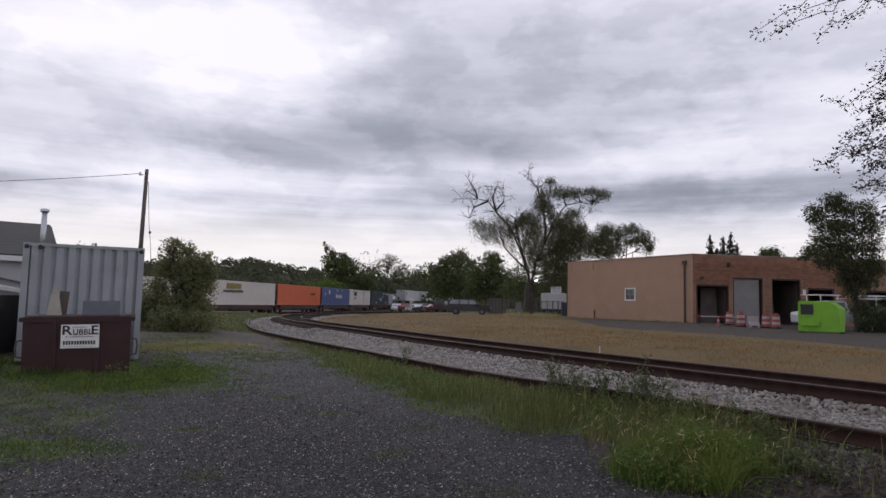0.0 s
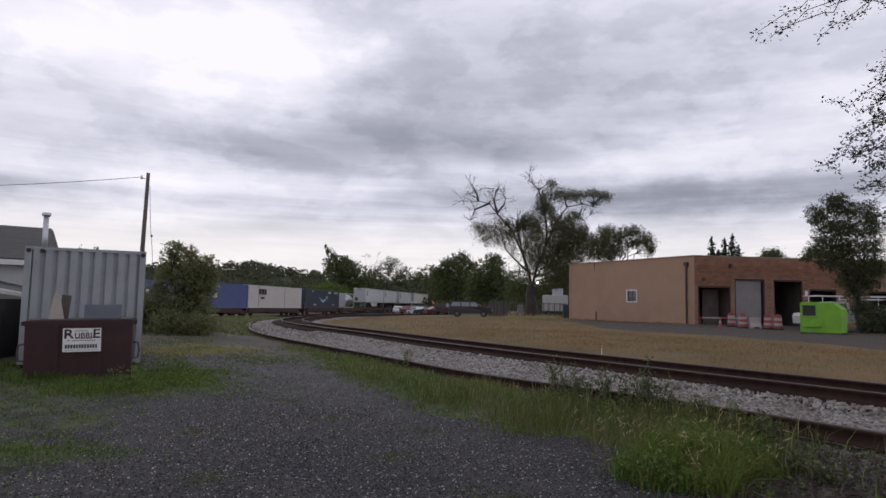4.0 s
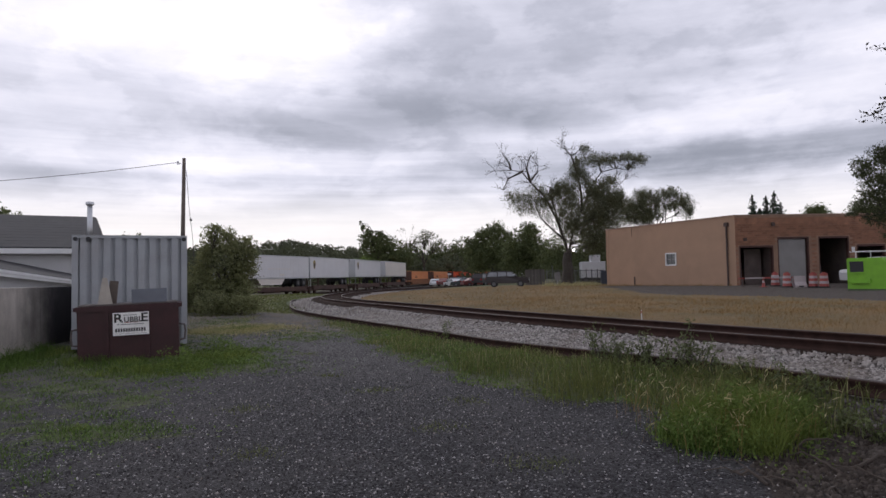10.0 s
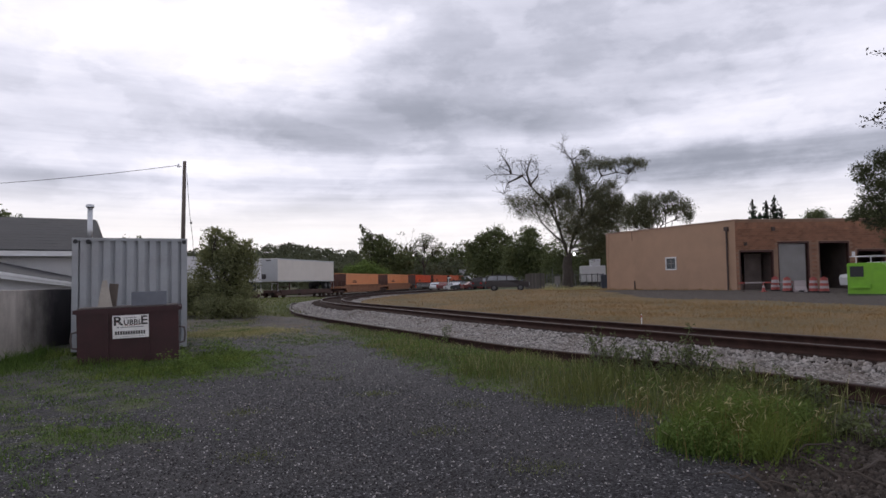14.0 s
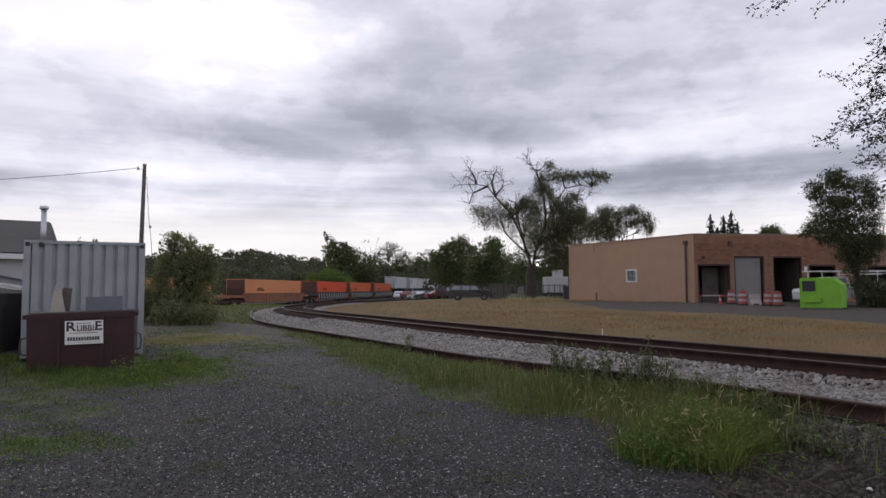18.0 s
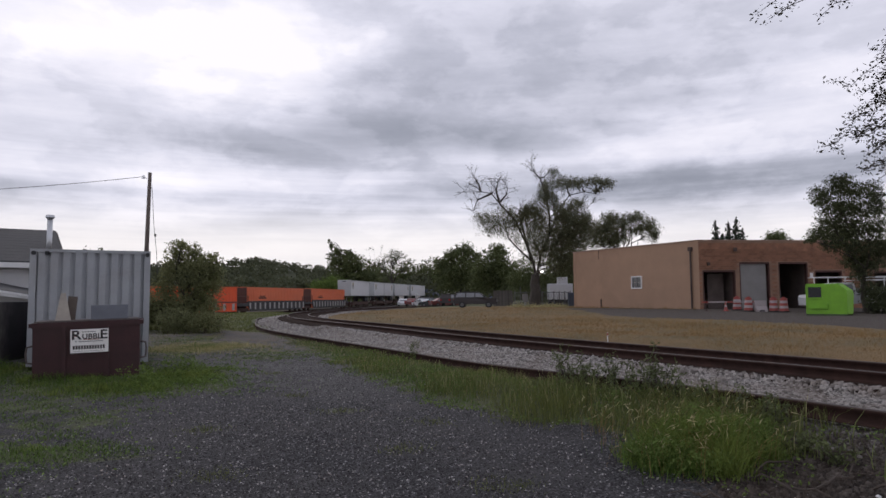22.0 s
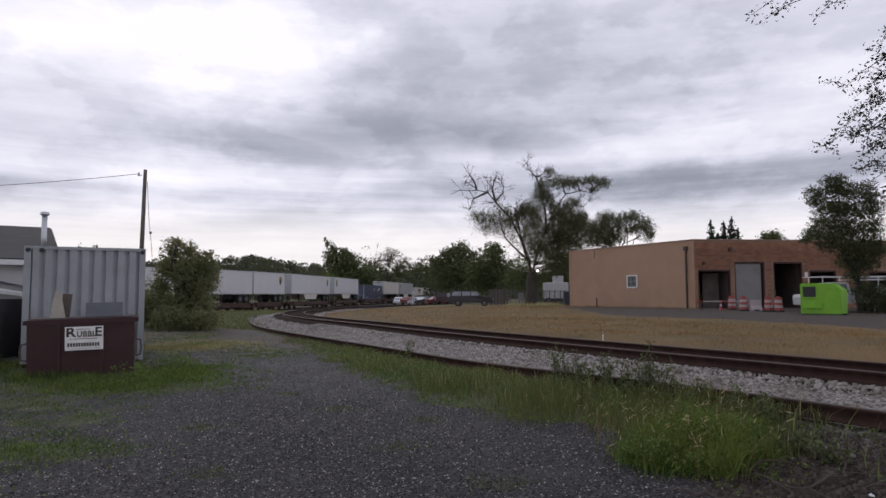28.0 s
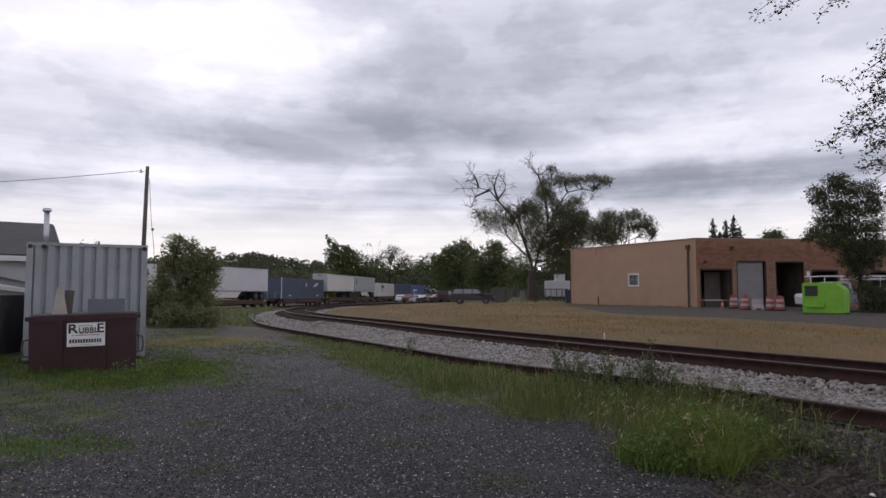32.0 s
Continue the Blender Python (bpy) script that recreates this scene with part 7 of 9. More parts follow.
def overhead_branches():
    """Leafy twigs of a tree that stands beyond the view, over the track."""
    rng = np.random.default_rng(61)
    x, y = 11.6, 9.6
    ob = thing("tree", pose(x, y, gz(x, y)), "overhanging leafy twigs of a near tree against the sky", "tree")
    bm = bmesh.new()
    limb(bm, rng, (0, 0, -0.2), (0.2, 0, 4.2), 0.24, 0.17, 0.05, 8)
    leaves = []
    fork = np.array((0.2, 0, 4.2))
    eye = np.array((-x, -y, 1.65 - gz(x, y)))

    def seen(px, py, d):
        """A place over the view, by its direction and depth."""
        a = (px - 784) / 1173.5
        b = (441 - py) / 1173.5
        t = radians(3.9)
        return eye + d * np.array((a, math.cos(t) - b * math.sin(t), math.sin(t) + b * math.cos(t)))
    # sprays: from a point off the view to a tip
    sprays = [((1640, -90), (1338, 22), 8.6), ((1640, -90), (1360, 32), 8.7), ((1600, -120), (1383, 17), 8.8), ((1640, -80), (1450, 28), 8.5), ((1660, -60), (1478, 5), 8.5), ((1650, 20), (1565, 75), 8.4),
              ((1700, 60), (1505, 150), 8.2), ((1700, 110), (1525, 165), 8.3), ((1700, 150), (1532, 190), 8.3), ((1700, 180), (1520, 203), 8.2), ((1720, 120), (1560, 140), 8.4), ((1720, 160), (1570, 170), 8.5),
              ((1720, 200), (1515, 240), 8.3), ((1720, 220), (1540, 255), 8.3), ((1740, 250), (1455, 258), 8.1), ((1740, 260), (1535, 272), 8.2), ((1740, 280), (1528, 297), 8.3), ((1740, 300), (1545, 320), 8.4), ((1740, 90), (1575, 100), 8.5), ((1740, 130), (1580, 215), 8.5),
              ((1740, 330), (1560, 345), 8.6)]
    for (ax, ay), (bx, by), d in sprays:
        a, b = seen(min(ax, bx + 190), ay if ay > 0 else by - 75, d + 0.3), seen(bx, by, d)
        limb(bm, rng, fork, a, 0.04, 0.011, 0.08, 5)
        pts = limb(bm, rng, a, b, 0.010, 0.003, 0.10, 4, 8)
        for k in range(2, 9):
            for _ in range(23 if ay > 0 else 14):
                q = np.array(pts[k]) + rng.normal(size=3) * 0.045
                w = (b - a) / np.linalg.norm(b - a) + rng.normal(size=3) * 0.75
                leaves.append((q, w / np.linalg.norm(w)))
            if rng.random() < 0.5 and ay > 0:
                e = np.array(pts[k]) + rng.normal(size=3) * 0.16
                sub = limb(bm, rng, pts[k], e, 0.004, 0.002, 0.1, 4, 3)
                for q in sub[1:]:
                    for _ in range(8):
                        w = rng.normal(size=3)
                        leaves.append((np.array(q) + rng.normal(size=3) * 0.03, w / np.linalg.norm(w)))
    part("trunk", bm, M["bark"], ob, "trunk and thin twigs")
    p = np.array([q for q, _ in leaves])
    a = np.array([w for _, w in leaves]) * rng.uniform(0.013, 0.034, (len(leaves), 1))
    b = np.cross(a, rng.normal(size=a.shape))
    b *= 0.42 * np.linalg.norm(a, axis=1, keepdims=True) / np.linalg.norm(b, axis=1, keepdims=True)
    cr = new("leaves", cards_mesh("leaves", p + a, a, b, M["leaf_twig"]))
    cr.parent = ob
    # unseen crown beside and above the view, added to shade the ground at right
    clumps = [(6.3, 3.2, 5.8, 1.9, 1.9, 1.2), (7.6, 1.6, 6.3, 2.4, 2.4, 1.5), (9.6, 5.2, 6.4, 1.9, 1.9, 1.5), (4.6, 0.8, 5.6, 1.7, 1.6, 1.0), (11.5, 7.6, 6.6, 2.0, 1.8, 1.6), (9.8, 2.2, 7.6, 2.6, 2.4, 1.4), (3.2, 2.0, 6.6, 1.9, 1.9, 1.1), (5.6, -0.6, 6.4, 2.2, 2.0, 1.2)]
    p, a, b = crown_cards(rng, [(cx - x, cy - y, cz) for cx, cy, cz, _, _, _ in clumps], [c[3:] for c in clumps], 21000, 0.10)
    cr = new("crown", cards_mesh("crown", p, a, b, M["leaf_dark"]))
    cr.parent = ob


overhead_branches()


def far_woods():
    """A wooded ridge on the skyline: a long mound under joined leaf clumps."""
    rng = np.random.default_rng(71)
    n = 60
    bm = bmesh.new()
    d0 = 430
    px = np.linspace(-700, 1900, n)
    top = 27.0 + 4.5 * np.interp(px, [-700, 300, 380, 430, 480, 560, 620, 700, 900, 1900], [0.2, 0.2, 0.3, 1.0, 0.2, -0.5, -1.2, -1.8, -2.0, -1.0])
    verts, faces = [], []
    for i in range(n):
        x = at_view(px[i], d0)
        for dy, h in ((-120, 0.0), (-60, 0.55), (0, 1.0), (80, 1.0), (160, 0.0)):
            verts.append((x * (1 + dy / d0), d0 + dy, -4 + (top[i] - 3) * h))
    for i in range(n - 1):
        for j in range(4):
            k = i * 5 + j
            faces.append((k, k + 1, k + 6, k + 5))
    me = raw_mesh("far_hill", verts, faces, M["leaf_far"])
    tagged(new("far_hill", me), "low wooded hill on the skyline", "hill", kind="structure")
    def woods(name, k, px0, px1, near, far_, foot, size, label):
        """Round tree crowns: leaves laid over the upper shells of many domes; foot gives each dome's height."""
        x, dep = rng.uniform(px0, px1, k), rng.uniform(near, far_, k)
        r = size * rng.uniform(0.6, 1.3, k)
        z = foot(x, dep)
        each = 80
        own = np.repeat(np.arange(k), each)
        d = rng.normal(size=(len(own), 3))
        d[:, 2] = np.abs(d[:, 2]) * 0.9 - 0.15
        d[:, 1] = -np.abs(d[:, 1])
        d /= np.linalg.norm(d, axis=1, keepdims=True)
        c = np.stack([(x - 784) / 1173.5 * dep, dep, z], -1)
        p = c[own] + d * (r[own] * rng.uniform(0.86, 1.04, len(own)))[:, None] * (1, 1, 1.15)
        face = d + rng.normal(size=d.shape) * 0.7
        a = np.cross(face, rng.normal(size=d.shape))
        a /= np.linalg.norm(a, axis=1, keepdims=True)
        b = np.cross(face / np.linalg.norm(face, axis=1, keepdims=True), a)
        t = (r[own] * rng.uniform(0.12, 0.24, len(own)))[:, None]
        tagged(new(name, cards_mesh(name, p, a * t, b * t * 0.8, M["leaf_far"])), label, "woods", kind="stuff")

    def hill_z(x, dep):
        return -1 + (np.interp(x, px, top) - 3) * np.interp(dep, [d0 - 120, d0 - 60, d0], [0.0, 0.55, 1.0]) - 1.5
    woods("far_woods", 2300, -700, 1900, d0 - 115, d0 + 8, hill_z, 3.6, "far dark green woods on the skyline")
    woods("scrub_belt", 420, -300, 780, 185, 260, lambda x, dep: rng.random(len(x)) * np.interp(x, [-300, 470, 780], [6.5, 7.0, 6.5]), 2.6, "belt of green scrub behind the main line")
    # trees that close the view behind the fence and the workshop
    woods("scrub_belt", 420, 780, 2100, 150, 210, lambda x, dep: rng.random(len(x)) * (6.0 + 1.2 * np.sin(x * 0.05)), 2.4, "belt of dark trees behind the workshop")


far_woods()


# ---- before the workshop ----
def gx(px, d):
    return at_view(px, d)


def green_dumpster():
    d = 39.5
    x, z = gx(1454, d), gz(gx(1454, d), d)
    ob = thing("dumpster", pose(x, d, z, rz=-44), "bright lime green steel dumpster with a sloped top", "dumpster")
    w, h = 2.2, 1.85
    bm = bmesh.new()
    prof = [(0, 0.1), (1.2, 0.1), (1.5, 1.2), (1.35, h), (0, h)]
    va = [bm.verts.new((-w / 2, y, zz)) for y, zz in prof]
    vb = [bm.verts.new((w / 2, y, zz - (0.36 if i in (3, 4) else 0))) for i, (y, zz) in enumerate(prof)]
    mid_a = [bm.verts.new((w / 2 - 0.45, y, zz)) for y, zz in prof]
    for r0, r1 in ((va, mid_a), (mid_a, vb)):
        for i in range(5):
            bm.faces.new((r0[i], r0[(i + 1) % 5], r1[(i + 1) % 5], r1[i]))
    bm.faces.new(va)
    bm.faces.new(vb[::-1])
    part("body", bm, M["lime"], ob)
    # the body is closed here: a dark plate stands for the opening's shade
    part("opening", quick((-w / 2 + 0.15, -0.03, 1.08, -w / 2 + 0.85, -0.004, 1.7)), M["container_dark"], ob, "dark plate for the shade in a square opening")
    for z0 in (1.70, 1.0):
        part("opening_edge", quick((-w / 2 + 0.08, -0.05, z0, -w / 2 + 0.92, -0.004, z0 + 0.08)), M["lime"], ob)
    part("fork_pocket", quick((-w / 2 + 0.2, -0.14, 0.42, -w / 2 + 1.2, -0.004, 0.5), (-w / 2 + 1.12, -0.14, 0.5, -w / 2 + 1.2, -0.004, 0.7)), M["lime"], ob)
    part("base_rail", quick((-w / 2, -0.04, 0.0, w / 2, 0.1, 0.1), (-w / 2, 1.1, 0.0, w / 2, 1.2, 0.1)), M["lime_dark"], ob)
    part("side_rib", quick((w / 2 - 0.06, -0.04, 0.12, w / 2 - 0.002, -0.004, 1.45)), M["lime"], ob)
    part("lid", quick((-w / 2 + 0.02, 0.1, h + 0.005, w / 2 - 0.47, 1.3, h + 0.05)), M["lime"], ob, "green lid")


green_dumpster()


def wheel_parts(parent, x, y0, y1, z, r, name="wheel"):
    bm = bmesh.new()
    tube(bm, [(x, y0, z), (x, y1, z)], r, 18)
    w = part(name, bm, M["tyre"], parent)
    side = y0 if abs(y0) > abs(y1) else y1
    s = math.copysign(1, side)
    bm = bmesh.new()
    tube(bm, [(x, side - s * 0.05, z), (x, side + s * 0.012, z)], r * 0.58, 14)
    part("rim", bm, M["rim"], w)


def car_shell(bm, outline, width, tuck=0.12, waist=None):
    """A body lofted across: outline (x, z) points; the upper ones tuck in."""
    top = max(z for _, z in outline)
    waist = waist or top * 0.58
    left, right = [], []
    for x, z in outline:
        inset = tuck * max(0.0, (z - waist) / (top - waist))
        left.append(bm.verts.new((x, -width / 2 + inset, z)))
        right.append(bm.verts.new((x, width / 2 - inset, z)))
    k = len(outline)
    for i in range(k):
        bm.faces.new((left[i], left[(i + 1) % k], right[(i + 1) % k], right[i]))
    bm.faces.new(left)
    bm.faces.new(right[::-1])


def parked_car(px, d, turn, paint, label, kind="sedan"):
    """A parked car; its own x runs to its front."""
    x = gx(px, d)
    ob = thing("car", pose(x, d, gz(x, d), rz=turn), label, "car", "parked cars")
    suv = kind == "suv"
    L, W, H = (4.75, 1.85, 1.72) if suv else (4.5, 1.75, 1.42)
    h = L / 2
    if suv:
        outline = [(-h, 0.42), (h - 0.1, 0.38), (h, 0.62), (h - 0.04, 1.0), (h - 1.3, 1.12), (h - 1.85, H - 0.06), (h - 2.2, H), (-h + 0.3, H - 0.02), (-h + 0.05, 1.15)]
        glass = [(h - 1.42, 1.15), (h - 1.9, H - 0.11), (-h + 0.4, H - 0.10), (-h + 0.2, 1.16)]
    else:
        outline = [(-h, 0.4), (h - 0.1, 0.34), (h, 0.56), (h - 0.1, 0.78), (h - 1.2, 0.92), (h - 1.95, H - 0.05), (h - 2.3, H), (-h + 1.25, H - 0.03), (-h + 0.6, 0.98), (-h + 0.04, 0.9)]
        glass = [(h - 1.32, 0.95), (h - 1.98, H - 0.12), (-h + 1.3, H - 0.11), (-h + 0.8, 0.99)]
    bm = bmesh.new()
    car_shell(bm, outline, W, 0.16, 1.0 if suv else 0.85)
    body = part("body", bm, M[paint], ob)
    for sy in (-1, 1):
        bm = bmesh.new()
        top = max(z for _, z in outline)
        w0 = 1.0 if suv else 0.85
        xs = [min(g[0] for g in glass), max(g[0] for g in glass)]
        vs = []
        for gx_, z in glass:
            inset = 0.16 * max(0, (z - w0) / (top - w0))
            vs.append(bm.verts.new((gx_, sy * (W / 2 - inset + 0.008), z)))
        bm.faces.new(vs)
        part("side_window", bm, M["sky_pale_glass"], ob, "side glass, paled for the sky's reflection")
        for u in ((0.36, 0.68) if suv else (0.5,)):
            xp = xs[0] + (xs[1] - xs[0]) * u
            y0, y1 = sorted((sy * (W / 2 - 0.2), sy * (W / 2 - 0.02)))
            part("pillar", quick((xp - 0.05, y0, 1.08 if suv else 0.92, xp + 0.05, y1, H - 0.1)), M[paint], ob)
        part("mirror", quick(*[(h - 1.6, min(sy * W / 2, sy * (W / 2 + 0.2)), 1.05 if suv else 0.92, h - 1.45, max(sy * W / 2, sy * (W / 2 + 0.2)), 1.2 if suv else 1.05)]), M["black_plastic"], ob)
        for sx in (-1, 1):
            y0, y1 = sorted((sy * (W / 2 - 0.22), sy * (W / 2 + 0.01)))
            wheel_parts(ob, sx * (h - 0.92), y0, y1, 0.34, 0.35 if suv else 0.31)
        part("headlight", quick((h - 0.16, min(sy * 0.45, sy * 0.85), 0.68, h + 0.012, max(sy * 0.45, sy * 0.85), 0.86)), M["head_glass"], ob, "pale headlight")
        part("tail_light", quick((-h - 0.012, min(sy * 0.55, sy * 0.85), 0.78, -h + 0.1, max(sy * 0.55, sy * 0.85), 1.0)), M["tail_glass"], ob, "red tail light")
    bm = bmesh.new()
    a = (h - 1.25, 1.12) if suv else (h - 1.2, 0.94)
    b = (h - 1.95, H - 0.07)
    bm.faces.new([bm.verts.new(v) for v in ((a[0] + 0.01, -W / 2 + 0.18, a[1]), (a[0] + 0.01, W / 2 - 0.18, a[1]), (b[0] + 0.012, W / 2 - 0.26, b[1]), (b[0] + 0.012, -W / 2 + 0.26, b[1]))])
    part("windscreen", bm, M["sky_pale_glass"], ob, "windscreen, paled for the sky's reflection")
    part("bumper", quick((h - 0.05, -W / 2 + 0.05, 0.38, h + 0.06, W / 2 - 0.05, 0.6)), M["black_plastic" if suv else paint], ob)
    if suv:
        for y0 in (-0.65, 0.6):
            part("roof_rack", quick((-h + 0.6, y0, H + 0.005, h - 2.5, y0 + 0.05, H + 0.06)), M["black_plastic"], ob)


parked_car(837, 74, -6, "maroon_car", "dark sport utility vehicle parked on the dry grass", "suv")
parked_car(709, 122, -90, "white_car", "small white car parked near the railway")
parked_car(742, 112, 118, "white_car", "white car with its hood towards the field")
parked_car(762, 106, 170, "dark_car", "dark car parked beside a white one")
parked_car(781, 103, 20, "red_car", "red car parked among others")
parked_car(797, 99, 60, "maroon_car", "maroon car parked behind the dark one", "suv")
parked_car(728, 116, 70, "red_car", "red car beside a white one")
parked_car(757, 120, 10, "maroon_car", "maroon car in the back row", "suv")


def utility_truck():
    d = 45.5
    x = gx(1497, d)
    ob = thing("utility_truck", pose(x, d, gz(x, d), rz=176), "white utility truck with a ladder rack", "truck")
    bm = bmesh.new()
    car_shell(bm, [(1.1, 0.55), (3.0, 0.5), (3.05, 1.0), (2.95, 1.2), (1.95, 1.3), (1.3, 2.0), (0.2, 2.05), (0.0, 1.2), (0.0, 0.6)], 1.95, 0.14, 1.2)
    part("cab", bm, M["white_car"], ob)
    part("service_body", quick((-3.0, -1.05, 0.62, -0.03, 1.05, 1.62)), M["white_car"], ob, "white service body", bevel=0.03)
    part("bed_floor", quick((-3.0, -0.5, 1.621, -0.03, 0.5, 1.65)), M["shutter"], ob)
    for sy in (-1, 1):
        bm = bmesh.new()
        y = sy * 0.98
        for xx in (-2.8, -0.2, 1.9):
            z0 = 1.62 if xx < 0 else 1.25
            tube(bm, [(xx, y, z0), (xx, y, 2.4)], 0.035, 6)
        tube(bm, [(-3.1, y, 2.4), (2.3, y, 2.4)], 0.03, 6)
        tube(bm, [(-3.1, y, 2.2), (-0.1, y, 2.2)], 0.03, 6)
        part("ladder_rack", bm, M["white_paint"], ob, "white tube rack")
        for xx in (-2.0, 2.1):
            y0, y1 = sorted((sy * 0.75, sy * 1.0))
            wheel_parts(ob, xx, y0, y1, 0.4, 0.41)
        bm = bmesh.new()
        bm.faces.new([bm.verts.new(v) for v in ((0.25, sy * 0.965, 1.3), (1.7, sy * 0.965, 1.3), (1.2, sy * 0.87, 1.88), (0.3, sy * 0.87, 1.9))])
        part("door_glass", bm, M["glass"], ob)
        for x0, x1 in ((-2.9, -2.3), (-1.6, -0.8)):
            part("side_door", quick((x0, min(sy * 1.05, sy * 1.07), 0.7, x1, max(sy * 1.05, sy * 1.07), 1.55)), M["white_paint"], ob)
    for xx in (-2.8, -0.2, 1.9):
        bm = bmesh.new()
        tube(bm, [(xx, -0.98, 2.4), (xx, 0.98, 2.4)], 0.035, 6)
        part("rack_bar", bm, M["white_paint"], ob)
    for y0 in (-0.9, 0.6):
        part("headlight", quick((3.0, y0, 0.85, 3.07, y0 + 0.3, 1.05)), M["head_glass"], ob)


utility_truck()


def traffic_drum(px, d, label="orange and white striped traffic drum"):
    x = gx(px, d)
    ob = thing("traffic_drum", pose(x, d, gz(x, d)), label, "traffic drum", "drums before the workshop")
    bm = bmesh.new()
    tube(bm, [(0, 0, 0), (0, 0, 0.06), (0, 0, 0.09)], [0.36, 0.36, 0.31], 16)
    part("rubber_base", bm, M["tyre"], ob)
    for k in range(5):
        bm = bmesh.new()
        z0, z1 = 0.09 + 0.18 * k, 0.09 + 0.18 * (k + 1)
        r0, r1 = 0.30 - 0.016 * k, 0.30 - 0.016 * (k + 1)
        tube(bm, [(0, 0, z0), (0, 0, z0 + 0.015), (0, 0, z1)], [r0 - 0.01, r0, r1], 16)
        part("band", bm, M["orange_plastic" if k % 2 == 0 else "reflective"], ob, "" if k % 2 == 0 else "white reflective band")
    part("handle", quick((-0.1, -0.03, 0.985, 0.1, 0.03, 1.06)), M["orange_plastic"], ob)


for px, d in ((1297, 49.5), (1317, 47.5), (1361, 46.8), (1379, 46.2)):
    traffic_drum(px, d)


def traffic_cone():
    d = 49
    x = gx(1277, d)
    ob = thing("traffic_cone", pose(x, d, gz(x, d)), "orange traffic cone with a white collar", "traffic cone")
    part("base", quick((-0.19, -0.19, 0, 0.19, 0.19, 0.04)), M["orange_plastic"], ob)
    for z0, z1, r0, r1, mt in ((0.04, 0.3, 0.14, 0.09, "orange_plastic"), (0.3, 0.46, 0.09, 0.06, "reflective"), (0.46, 0.72, 0.06, 0.025, "orange_plastic")):
        bm = bmesh.new()
        tube(bm, [(0, 0, z0), (0, 0, z1)], [r0, r1], 14)
        part("collar" if mt == "reflective" else "cone", bm, M[mt], ob)


traffic_cone()


def barricade():
    d = 47.2
    x = gx(1338, d)
    ob = thing("barrier_block", pose(x, d, gz(x, d)), "pale grey plastic barrier block before the shutter", "barrier")
    bm = bmesh.new()
    extrude_profile(bm, [(-0.3, 0), (0.3, 0), (0.3, 0.15), (0.13, 0.4), (0.1, 0.8), (-0.1, 0.8), (-0.13, 0.4), (-0.3, 0.15)], "x", -0.42, 0.36)
    part("body", bm, M["reflective"], ob)
    # a dark plate on the solid foot stands for the slot's shade
    part("slot", quick((-0.2, -0.32, 0.03, 0.15, -0.301, 0.12)), M["container_dark"], ob)
    ob2 = thing("barrier_board", pose(gx(1290, 49.0), 49.0, gz(gx(1290, 49.0), 49.0)), "long orange and white barrier board on low feet", "barrier")
    for k in range(10):
        part("stripe", quick((-2.3 + 0.46 * k, -0.02, 0.60, -2.3 + 0.46 * (k + 1), 0.02, 0.70)), M["reflective" if k % 4 else "orange_plastic"], ob2)
    for xx in (-2.0, 2.0):
        part("foot", quick((xx - 0.04, -0.3, 0, xx + 0.04, 0.3, 0.05), (xx - 0.03, -0.03, 0.05, xx + 0.03, 0.03, 0.60)), M["brown_metal"], ob2)


barricade()


# ---- fence, white trailer and lamp by the great tree ----
def fences():
    d = 82
    x0, x1 = gx(868, d), gx(905, d)
    ob = thing("board_fence", pose(0, 0, 0), "dark board fence behind the parked cars", "fence")
    n = int((x1 - x0) / 0.2)
    me = mesh_of(quick((0, 0, 0, 0.185, 0.03, 1.9)), "board", M["fence_wood"])
    for i in range(n):
        x = x0 + 0.2 * i
        piece("board", me, ob, pose(x, d, gz(x, d) + random.uniform(-0.04, 0.04), 0, random.uniform(-0.6, 0.6), 0))
    part("rail", quick((x0, d + 0.03, gz(x0, d) + 0.5, x1, d + 0.08, gz(x0, d) + 0.6), (x0, d + 0.03, gz(x0, d) + 1.4, x1, d + 0.08, gz(x0, d) + 1.5)), M["fence_wood"], ob)
    ob = thing("chain_fence", pose(0, 0, 0), "grey steel picket fence with posts", "fence")
    d = 80
    xs = np.linspace(gx(906, d), gx(1004, d), 11)
    z = gz(float(xs[4]), d)
    for i, x in enumerate(xs):
        bm = bmesh.new()
        tube(bm, [(x, d, z - 0.1), (x, d, z + (2.3 if i in (1, 3) else 1.75))], 0.05, 8)
        part("post", bm, M["fence_steel"], ob)
    bm = bmesh.new()
    for zz in (0.25, 1.6):
        tube(bm, [(xs[0], d, z + zz), (xs[-1], d, z + zz)], 0.03, 5)
    part("rails", bm, M["fence_steel"], ob)
    bm = bmesh.new()
    for x in np.arange(xs[0], xs[-1], 0.16):
        box(bm, x - 0.012, d - 0.012, z + 0.1, x + 0.012, d + 0.012, z + 1.7)
    tagged(part("pickets", bm, M["fence_steel"], ob), kind="stuff")
    ob = thing("meter_box", pose(gx(924, 79), 79, gz(gx(924, 79), 79)), "pale grey utility cabinet on a post", "cabinet")
    part("box", quick((-0.3, -0.15, 0.5, 0.35, 0.15, 1.45)), M["shutter"], ob)
    part("post", quick((-0.05, -0.05, 0, 0.05, 0.05, 0.5)), M["galvanised"], ob)


fences()


